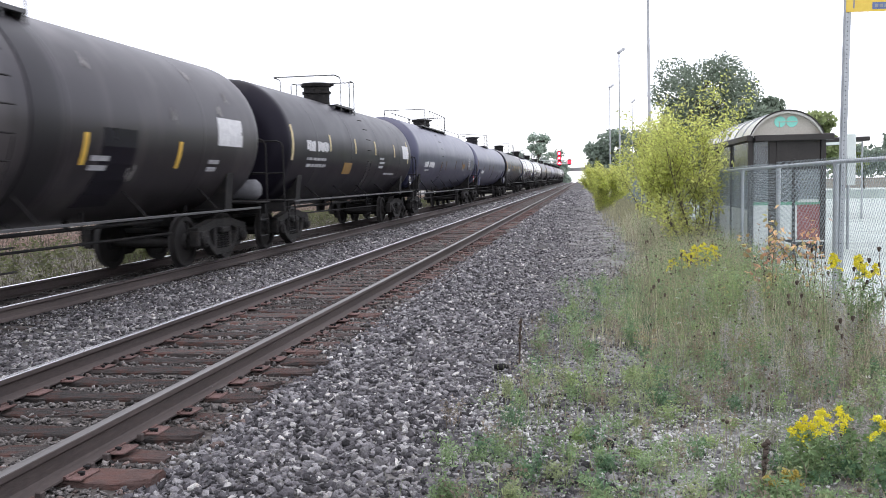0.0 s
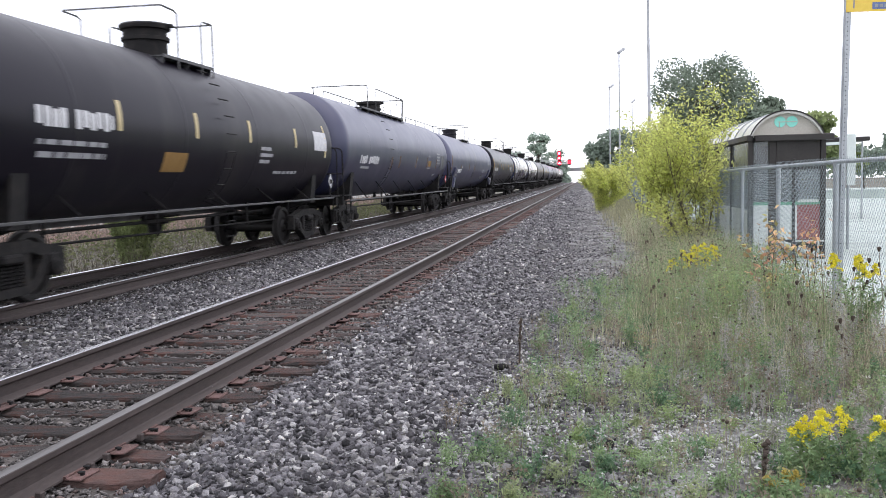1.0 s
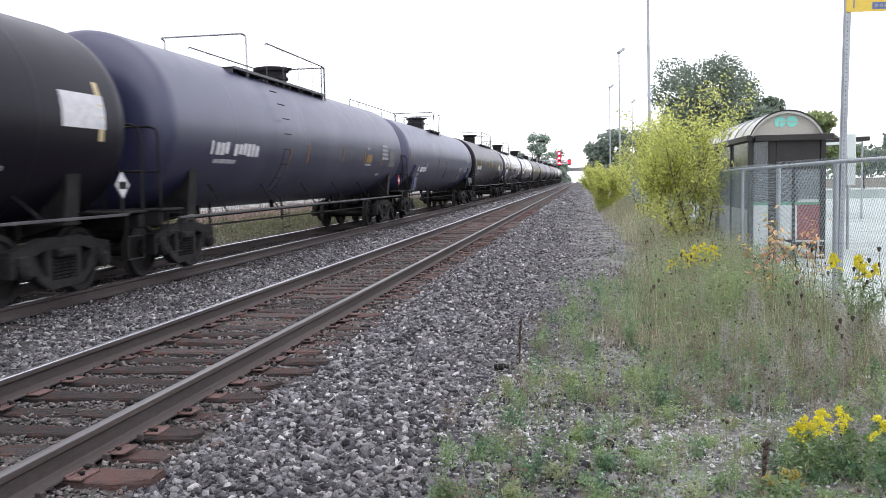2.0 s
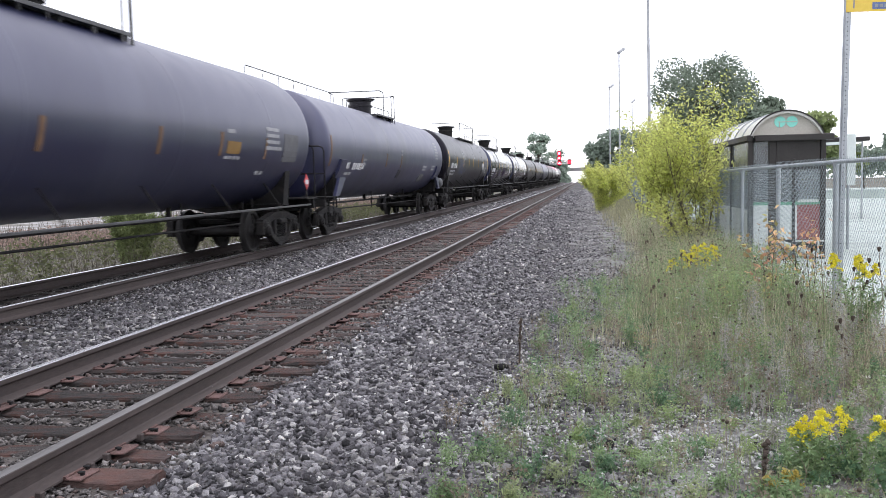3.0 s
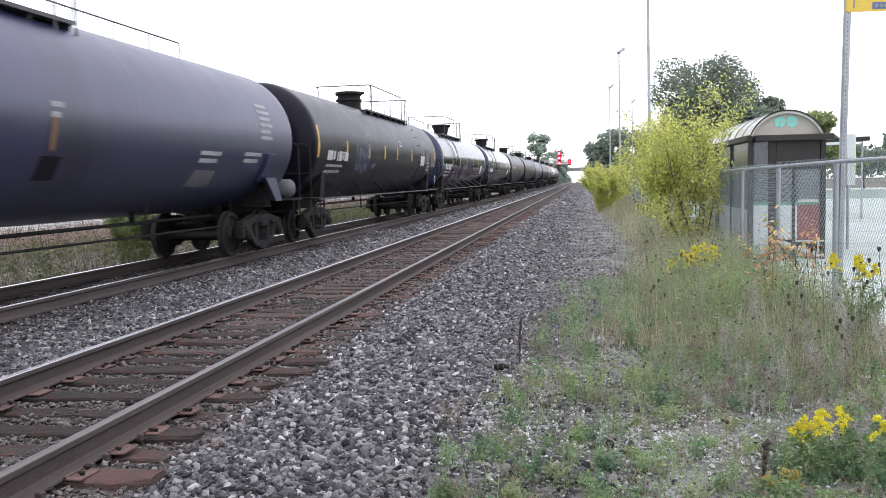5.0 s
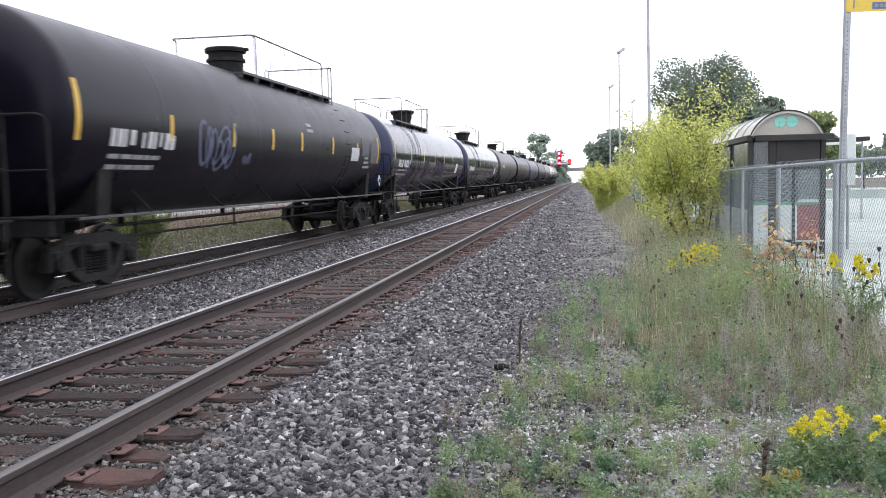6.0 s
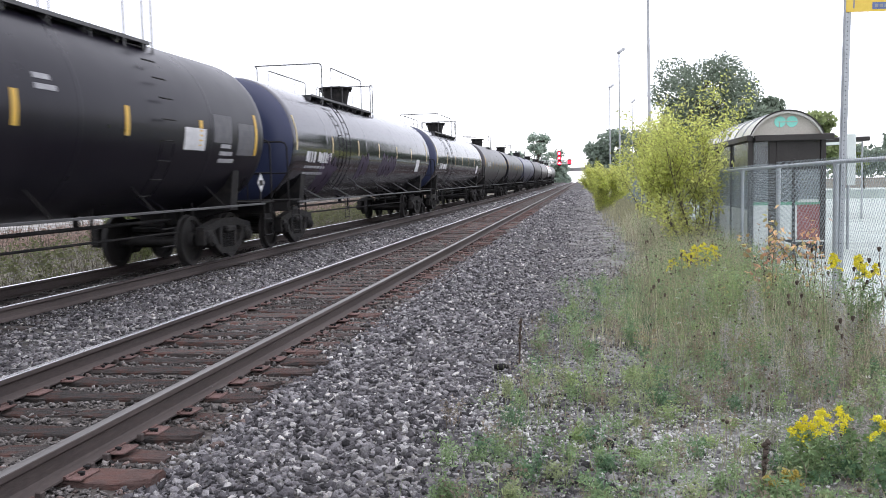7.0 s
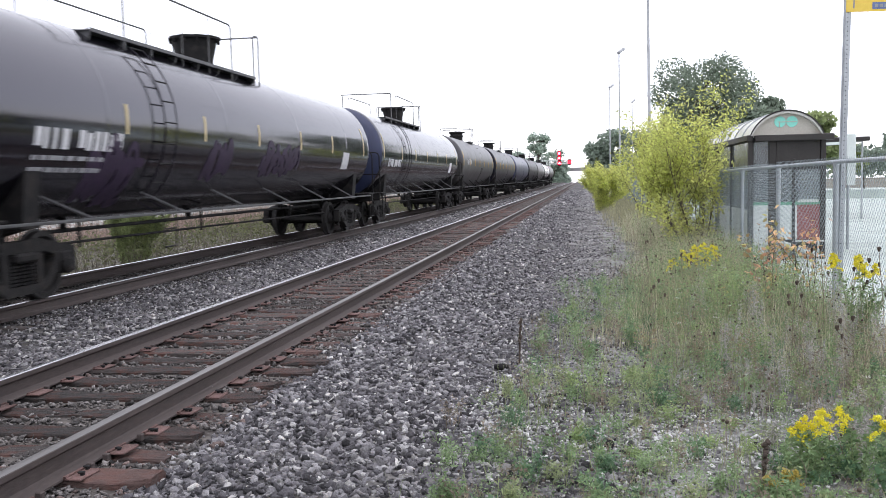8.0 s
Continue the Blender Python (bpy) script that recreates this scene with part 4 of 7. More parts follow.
STRIPES = tuple((k, 2.23) for k in (0.0, 0.17, 0.325, 0.475, 0.63, 0.78, 0.97))
CONSIST = [
    (-0.1, 16.8, dict(paint="faded", size=(1.5, 2.41), bar_z=1.0, reservoir=True, deck=(-1.2, 2.15), ladder=0.6, belt=1.55, stripes=[(0.645, 1.78), (0.808, 1.76)], marks=[("white", 0.894, 2.18, 1.1, 0.5), ("lines", 0.656, 1.65, 0.5, 0.26), ("lines", 0.878, 1.64, 0.55, 0.28), ("blot", 0.67, 1.2, 0.9, 1.1)], scuffs=[(0.3, 2.9), (0.55, 3.4), (0.79, 2.5), (0.72, 1.6), (0.86, 3.3), (0.9, 2.75), (0.95, 2.3), (0.66, 3.1), (0.93, 3.0)]),
     "faded brownish black tank car with scuffed panels"),
    (19.1, 32.45, dict(paint="dusty", size=(1.49, 2.37), bar_z=1.075, pale=True, outlet=True, placard="white", deck=(-1.15, 0.87), hoops=(-1.2, 0.87), hoop_z=4.54, ladder=0.05, stripes=[(0.0, 2.0), (0.222, 2.27), (0.41, 2.27), (0.59, 2.29), (0.795, 2.28), (0.966, 2.1)],
                       marks=[("number", 0.077, 2.24, 1.86, 0.25), ("line", 0.08, 2.02, 1.56, 0.08), ("line", 0.083, 1.86, 1.54, 0.09), ("orange", 0.328, 1.7, 0.8, 0.31), ("lines", 0.634, 1.8, 0.7, 0.43), ("line", 0.708, 1.69, 1.5, 0.07), ("white", 0.898, 2.26, 1.0, 0.46)]),
     "short dusty black tank car with white markings"),
    (34.25, 51.3, dict(paint="lavender", size=(1.52, 2.51), bar_z=0.96, placard="red", deck=(-4.75, 1.62), hoops=(-4.2, 1.66), rails=(-2.85, 1.6), ladder=-3.5, marks=[("number", 0.078, 2.02, 2.3, 0.24), ("lines", 0.09, 1.74, 1.5, 0.2), ("lines", 0.727, 2.29, 0.54, 0.21), ("orange", 0.729, 2.05, 0.63, 0.23), ("line", 0.726, 1.95, 0.7, 0.07),
                       ("lines", 0.844, 2.04, 0.95, 0.6), ("grey", 0.907, 1.95, 0.9, 0.6), ("line", 0.833, 1.67, 0.44, 0.09)], stripes=[(0.325, 1.86), (0.4, 1.93), (0.577, 1.97), (0.713, 2.0), (0.845, 1.98)], faded=True),
     "blue-grey tank car with orange panel and handrails"),
    (53.4, 71.0, dict(paint="grey", size=(1.495, 2.45), roof_rail=True, reservoir=True, bar=False, outlet=False, pads=True, deck=(-1.3, 1.45), hoops=(-0.85, 1.5), ladder=None, marks=[("number", 0.071, 1.83, 2.4, 0.21), ("lines", 0.094, 1.56, 0.85, 0.19), ("lines", 0.495, 2.3, 0.32, 0.26), ("lines", 0.195, 1.86, 0.4, 0.3), ("blot", 0.49, 1.58, 0.42, 0.3), ("lines", 0.743, 1.79, 1.2, 0.28), ("grey", 0.739, 1.45, 0.9, 0.28), ("lines", 0.855, 1.82, 0.9, 0.28), ("lines", 0.899, 2.2, 0.7, 0.9)],
                      stripes=[(0.0, 1.9), (0.185, 1.85), (0.368, 1.95), (0.5, 1.95)], faded=True),
     "slate grey tank car with a roof handrail"),
    (73.1, 90.0, dict(paint="black", size=(1.51, 2.475), bar_z=1.07, lid=4.56, deck=(-1.3, 5.12), hoops=(-0.75, 5.2), rails=(-0.7, 4.3), rail_sides=(1,), hoop_z=4.68, ladder=4.3, stripes=[(0.0, 2.1), (0.155, 2.17), (0.304, 2.18), (0.427, 2.19), (0.54, 2.21), (0.69, 2.21), (0.835, 2.15), (0.985, 2.04)], placard="white",
                      marks=[("number", 0.049, 2.05, 1.95, 0.25), ("line", 0.05, 1.88, 1.5, 0.08), ("line", 0.05, 1.73, 1.4, 0.08), ("lines", 0.565, 2.62, 0.49, 0.26), ("white", 0.799, 2.07, 0.8, 0.37), ("grey", 0.866, 2.23, 0.8, 0.5), ("lines", 0.886, 1.81, 0.7, 0.4), ("grey", 0.931, 2.03, 0.8, 0.6)],
                      graffiti=[(0.222, 1.72, 1.5, "blue"), (0.334, 1.84, 0.4, "blue")]),
     "black tank car with yellow stripes and graffiti"),
    (92.3, 109.3, dict(paint="gloss", sky_tint_ends=True, pale=True, braces=True, size=(1.5, 2.43), bar_z=1.05, dome="cone", lid=4.56, deck=(-5.5, 1.0), hoops=(-4.75, 1.2), rails=(-3.7, -0.3), hoop_z=4.68, ladder=-4.45, stripes=STRIPES, marks=[("number", 0.045, 1.97, 2.06, 0.26), ("line", 0.046, 1.83, 1.6, 0.07), ("line", 0.046, 1.68, 1.6, 0.07), ("white", 0.841, 1.83, 0.6, 0.45)],
                       graffiti=[(0.125, 1.22, 1.4, "purple"), (0.34, 1.6, 1.0, "purple"), (0.495, 1.6, 1.1, "purple"), (0.565, 1.6, 1.1, "purple")]),
     "glossy black tank car with yellow stripes"),
    (111.5, 128.1, dict(paint="gloss", sky_tint_ends=True, pale=True, braces=True, size=(1.5, 2.43), bar_z=1.05, dome="cone", lid=4.56, deck=(-5.5, 1.0), hoops=(-4.75, 1.2), rails=(-3.7, -0.3), hoop_z=4.68, ladder=-4.45, stripes=STRIPES, marks=[("number", 0.045, 1.97, 2.06, 0.26), ("white", 0.841, 1.83, 0.6, 0.45)]),
     "glossy black tank car with yellow stripes"),
    (130.4, 145.5, dict(paint="brown", stripes=STRIPES, marks=[("number", 0.1, 2.3, 1.8, 0.3)]), "brownish black tank car"),
    (147.8, 164.5, dict(paint="black", stripes=STRIPES), "plain black tank car of the train"),
    (166.7, 183.4, dict(paint="grey"), "slate grey tank car"),
    (185.6, 202.3, dict(paint="dusty"), "dusty black tank car"),
    (204.5, 221.2, dict(paint="brown"), "brownish black tank car"),
    (223.4, 240.1, dict(paint="gloss"), "glossy black tank car"),
    (242.3, 259.0, dict(paint="black"), "black tank car at the end of the train"),
]
CARS = [build_tank_car(a, b, st, lab, i) for i, (a, b, st, lab) in enumerate(CONSIST)]


# ---- platform side ----
def build_platform():
    ys = np.concatenate([np.arange(2, 80, 2.0), [80, 90, 110]])
    s = Shape()
    prof = [FENCE_X + 0.25, 6, 12, 20, 34]
    vs = [(x, y, float(ground_z(FENCE_X, y)) - 0.0 + 0.05 + 0.0 * x) for y in ys for x in prof]
    k = len(prof)
    fs = [(i * k + j, i * k + j + 1, (i + 1) * k + j + 1, (i + 1) * k + j) for i in range(len(ys) - 1) for j in range(k - 1)]
    s.add(vs, fs)
    low = [(x, y, z - 0.3) for x, y, z in vs]
    s.add(low, [q[::-1] for q in fs])
    n = len(vs)
    s.add([p for i in range(len(ys)) for p in (vs[i * k], low[i * k])], [(2 * i, 2 * i + 1, 2 * i + 3, 2 * i + 2) for i in range(len(ys) - 1)])
    tagged(new("pavement", mesh_of("pavement", s, CONCRETE, 30)), "pale concrete platform and lot behind the fence", "pavement", kind="structure")


build_platform()


def fence_top(y):
    return 1.745 - 0.0058 * max(0, y - 10)


def build_fence():
    fence = thing("chain_link_fence", "galvanised chain-link fence with a pipe top rail", "fence")
    posts = [7.55 + 3.05 * i for i in range(25)]
    for y in posts:
        z0, z1 = float(ground_z(FENCE_X, y)) - 0.1, fence_top(y)
        s = Shape().tube([(FENCE_X, y, z0), (FENCE_X, y, z1 - 0.02)], 0.032, 12)
        s.lathe([(0.036, z1 - 0.05), (0.04, z1 - 0.03), (0.03, z1 + 0.01), (0.0, z1 + 0.03)], "z", 12, (FENCE_X, y, 0))
        part("post", s, GALV, fence)
    for a, b in zip(posts, posts[1:]):
        s = Shape().tube([(FENCE_X, a, fence_top(a)), (FENCE_X, b, fence_top(b))], 0.024, 10)
        part("top_rail", s, GALV, fence)
        s = Shape()
        pitch = 0.075 if a < 30 else 0.2
        n = int((b - a) / pitch)
        zb = float(ground_z(FENCE_X, a)) + 0.05
        hgt = fence_top(a) + 0.05 - zb
        for i in range(-int(hgt / pitch) - 1, n + int(hgt / pitch) + 2):
            for sg in (-1, 1):
                y0 = a + i * pitch
                y1 = y0 + sg * hgt
                t0, t1 = 0.0, 1.0
                if y1 != y0:
                    ta, tb = (a - y0) / (y1 - y0), (b - y0) / (y1 - y0)
                    t0, t1 = max(0, min(ta, tb)), min(1, max(ta, tb))
                if t1 - t0 < 0.02:
                    continue
                x = FENCE_X - 0.035 + 0.004 * sg
                s.tube([(x, y0 + (y1 - y0) * t, zb + hgt * t) for t in (t0, t1)], 0.0018 if a < 30 else 0.006, 3, False)
        part("wire_mesh", s, WIRE, fence, "woven diamond wire mesh", 0, "stuff")


build_fence()


def build_lamp_pole(x, y, height, sway):
    pole = thing("lamp_pole", "tall grey steel lot lamp pole", "lamp pole", "lamp poles along the platform")
    z = float(ground_z(FENCE_X, y))
    top = (x + sway, y, height)
    s = Shape().tube([(x, y, z), (x + sway * 0.5, y, height * 0.5), top], 0.1, 12, True, 0.05)
    s.box(x - 0.2, x + 0.2, y - 0.2, y + 0.2, z, z + 0.06, 0.02)
    part("shaft", s, POLE, pole)
    s = Shape().box(-0.34, 0.34, -0.22, 0.22, -0.12, 0.12, 0.04, pose(top[0] + 0.18, y, height + 0.12, 0, -38, 20))
    s.tube([top, (top[0] + 0.15, y, height + 0.08)], 0.04, 8)
    part("lamp_head", s, POLE, pole, "tilted grey floodlight head")


for px, py, ph, sw in ((3.2, 46.0, 12.8, -0.1), (2.95, 80.5, 12.6, -0.02), (2.95, 113.5, 12.8, 0.0), (6.9, 137.0, 12.8, 0.0)):
    build_lamp_pole(px, py, ph, sw)


# ---- ties, plates, spikes ----
def tie_mesh(seed, long=2.59):
    """A timber tie with split, worn ends and an uneven top."""
    r = random.Random(seed)
    s = Shape()
    w, hgt = r.uniform(0.1, 0.122), 0.17
    long *= r.uniform(0.9, 1.02)
    n = 13
    ring = []
    for i in range(n):
        x = -long / 2 + long * i / (n - 1)
        rough = 0.02 if i in (0, 1, n - 2, n - 1) else 0.012
        j = [r.uniform(-rough, rough) for _ in range(6)]
        e = 0.03 * r.random() if i in (0, n - 1) else 0.0
        ring.append([(x, -w + j[0] + e, -hgt), (x, -w + j[1] + e, -0.012), (x, -w + 0.014 + e, j[2] * 0.8), (x, w - 0.014 - e, j[3] * 0.8), (x, w + j[4] - e, -0.012), (x, w + j[5] - e, -hgt)])
    vs = [p for q in ring for p in q]
    fs = [(i * 6 + k, i * 6 + k + 1, i * 6 + k + 7, i * 6 + k + 6) for i in range(n - 1) for k in range(5)]
    fs += [tuple(range(6)), tuple((n - 1) * 6 + k for k in range(6))[::-1]]
    s.add(vs, fs)
    return mesh_of("tie", s, TIE, 25)


def plate_mesh():
    s = Shape()
    s.box(-0.19, 0.19, -0.095, 0.095, 0.0, 0.014, 0.004)
    s.box(-0.1, -0.082, -0.095, 0.095, 0.014, 0.024)
    s.box(0.082, 0.1, -0.095, 0.095, 0.014, 0.024)
    return mesh_of("tie_plate", s, RUST, 30)


def spike_mesh():
    s = Shape()
    s.box(-0.009, 0.009, -0.009, 0.009, -0.02, 0.012)
    s.box(-0.026, 0.014, -0.014, 0.014, 0.01, 0.022, 0.005)
    return mesh_of("spike", s, DARKSTEEL, 30)


def anchor_mesh():
    s = Shape()
    s.box(-0.085, 0.085, -0.014, 0.014, -0.022, 0.0, 0.004)
    s.box(0.07, 0.11, -0.02, 0.02, -0.02, 0.025, 0.005)
    s.box(-0.11, -0.07, -0.02, 0.02, -0.02, 0.025, 0.005)
    return mesh_of("rail_anchor", s, RAIL, 30)


def build_ties():
    ties = [tie_mesh(i) for i in range(14)]
    plate, spike, anchor = plate_mesh(), spike_mesh(), anchor_mesh()
    r = random.Random(11)
    bed = tagged(new("track_bed"), "weathered timber ties under the near track", "railway track", kind="structure")
    ys = [3.0 + TIE_PHASE + TIE_PITCH * i for i in range(-24, 276)]
    far = Shape()
    farplate = Shape()
    for i, y in enumerate(ys):
        y += r.uniform(-0.045, 0.045)
        turn = r.uniform(-2.0, 2.0)
        dx = r.uniform(-0.12, 0.1)
        drop = r.uniform(-0.016, 0.0)
        if i < 124:
            t = part_of_mesh("tie", ties[r.randrange(14)], bed, pose(NEAR + dx, y, -0.004 + 1.6 * drop, r.uniform(-1, 1), 0, turn))
            for sd in (-1, 1):
                x = NEAR + sd * GAUGE
                part_of_mesh("tie_plate", plate, bed, pose(x, y + r.uniform(-0.02, 0.02), -0.004 + r.uniform(0, 0.006), 0, r.uniform(-1.5, 1.5), r.uniform(-4, 4)))
                if 20 < i < 70:
                    for ox in (-0.125, 0.125, -0.155, 0.155):
                        if r.random() < 0.85:
                            part_of_mesh("spike", spike, bed, pose(x + ox, y + r.choice((-0.05, 0.05)), 0.012, 0, r.uniform(-8, 8), 0 if ox > 0 else 180))
                    if r.random() < 0.75:
                        part_of_mesh("rail_anchor", anchor, bed, pose(x, y + r.choice((-0.14, 0.14)), -0.004))
        else:
            far.box(NEAR + dx - 1.29, NEAR + dx + 1.29, y - 0.11, y + 0.11, -0.17, -0.004, 0.01)
            for sd in (-1, 1):
                farplate.box(NEAR + sd * GAUGE - 0.19, NEAR + sd * GAUGE + 0.19, y - 0.095, y + 0.095, -0.004, 0.02)
        far.box(FAR - 1.29 + dx, FAR + 1.29 + dx, y - 0.11, y + 0.11, -0.17, -0.03, 0.01)
    for nm, s, mt in (("far_ties", far, TIE_FAR), ("far_tie_plates", farplate, RUST_FAR)):
        me = bpy.data.meshes.new(nm)
        me.from_pydata(s.v, [], s.f)
        me.materials.append(mt)
        ob = new(nm, me)
        ob.parent = bed
        tagged(ob, kind="stuff")


build_ties()


# ---- ballast ----
PHI = (1 + 5 ** 0.5) / 2
ICO_V = np.array([(-1, PHI, 0), (1, PHI, 0), (-1, -PHI, 0), (1, -PHI, 0), (0, -1, PHI), (0, 1, PHI), (0, -1, -PHI), (0, 1, -PHI), (PHI, 0, -1), (PHI, 0, 1), (-PHI, 0, -1), (-PHI, 0, 1)]) / 1.9
ICO_F = np.array([(0, 11, 5), (0, 5, 1), (0, 1, 7), (0, 7, 10), (0, 10, 11), (1, 5, 9), (5, 11, 4), (11, 10, 2), (10, 7, 6), (7, 1, 8), (3, 9, 4), (3, 4, 2), (3, 2, 6), (3, 6, 8), (3, 8, 9), (4, 9, 5), (2, 4, 11), (6, 2, 10), (8, 6, 7), (9, 8, 1)])


def random_turns(n):
    q = rng.normal(size=(n, 4))
    q /= np.linalg.norm(q, axis=1)[:, None]
    w, x, y, z = q.T
    return np.stack([np.stack([1 - 2 * (y * y + z * z), 2 * (x * y - z * w), 2 * (x * z + y * w)], -1),
                     np.stack([2 * (x * y + z * w), 1 - 2 * (x * x + z * z), 2 * (y * z - x * w)], -1),
                     np.stack([2 * (x * z - y * w), 2 * (y * z + x * w), 1 - 2 * (x * x + y * y)], -1)], -2)


def lying_turns(n):
    """Most stones lie on a flat side, the rest at any angle."""
    m = random_turns(n)
    a, t, w = rng.uniform(0, 2 * np.pi, n), rng.normal(0, 0.35, n), rng.normal(0, 0.35, n)
    ca, sa, ct, st_, cw, sw = np.cos(a), np.sin(a), np.cos(t), np.sin(t), np.cos(w), np.sin(w)
    o, i = np.zeros(n), np.ones(n)
    rz = np.stack([np.stack([ca, -sa, o], -1), np.stack([sa, ca, o], -1), np.stack([o, o, i], -1)], -2)
    rx = np.stack([np.stack([i, o, o], -1), np.stack([o, ct, -st_], -1), np.stack([o, st_, ct], -1)], -2)
    ry = np.stack([np.stack([cw, o, sw], -1), np.stack([o, i, o], -1), np.stack([-sw, o, cw], -1)], -2)
    flat = rng.random(n) < 0.65
    m[flat] = (rz @ rx @ ry)[flat]
    return m


BLOCK_V = np.array([(a, b, c) for c in (-1, 1) for b in (-1, 1) for a in (-1, 1)], float)
BLOCK_F = np.array([(0, 2, 3), (0, 3, 1), (4, 5, 7), (4, 7, 6), (0, 1, 5), (0, 5, 4), (2, 6, 7), (2, 7, 3), (0, 4, 6), (0, 6, 2), (1, 3, 7), (1, 7, 5)])


def rounded_stones(x, y, size):
    """Stones with worn corners, for the nearest ballast."""
    n = len(x)
    shape = 1.05 * ICO_V[None] * (1 + rng.uniform(-0.34, 0.22, (n, 12, 1))) * np.stack([rng.uniform(0.85, 1.5, n), rng.uniform(0.6, 1.1, n), rng.uniform(0.35, 0.7, n)], 1)[:, None]
    shape = np.einsum("nij,nkj->nki", lying_turns(n), shape) * size[:, None, None]
    c = np.stack([x, y, ground_z(x, y) + size * rng.uniform(0.05, 0.45, n)], 1)
    return (shape + c[:, None]).reshape(-1, 3), (ICO_F[None] + 12 * np.arange(n)[:, None, None]).reshape(-1, 3)


def stones(x, y, size, sink=0.25):
    n = len(x)
    shape = 0.72 * BLOCK_V[None] * (1 + rng.uniform(-0.5, 0.3, (n, 8, 3))) * np.stack([rng.uniform(0.8, 1.6, n), rng.uniform(0.55, 1.1, n), rng.uniform(0.25, 0.6, n)], 1)[:, None]
    shape = np.einsum("nij,nkj->nki", lying_turns(n), shape) * size[:, None, None]
    c = np.stack([x, y, ground_z(x, y) + size * (0.5 - sink) * rng.uniform(0.2, 1.5, n)], 1)
    v = (shape + c[:, None]).reshape(-1, 3)
    f = (BLOCK_F[None] + 8 * np.arange(n)[:, None, None]).reshape(-1, 3)
    return v, f


def scatter(x0, x1, y0, y1, per_m2, keep=None):
    n = int((x1 - x0) * (y1 - y0) * per_m2)
    x, y = rng.uniform(x0, x1, n), rng.uniform(y0, y1, n)
    if keep is not None:
        ok = rng.random(n) < keep(x, y)
        x, y = x[ok], y[ok]
    return x, y


def not_on_tie(x, y):
    k = (y - 3.0 - TIE_PHASE) / TIE_PITCH
    gap = np.abs(k - np.round(k)) * TIE_PITCH
    return (gap > 0.14).astype(float)


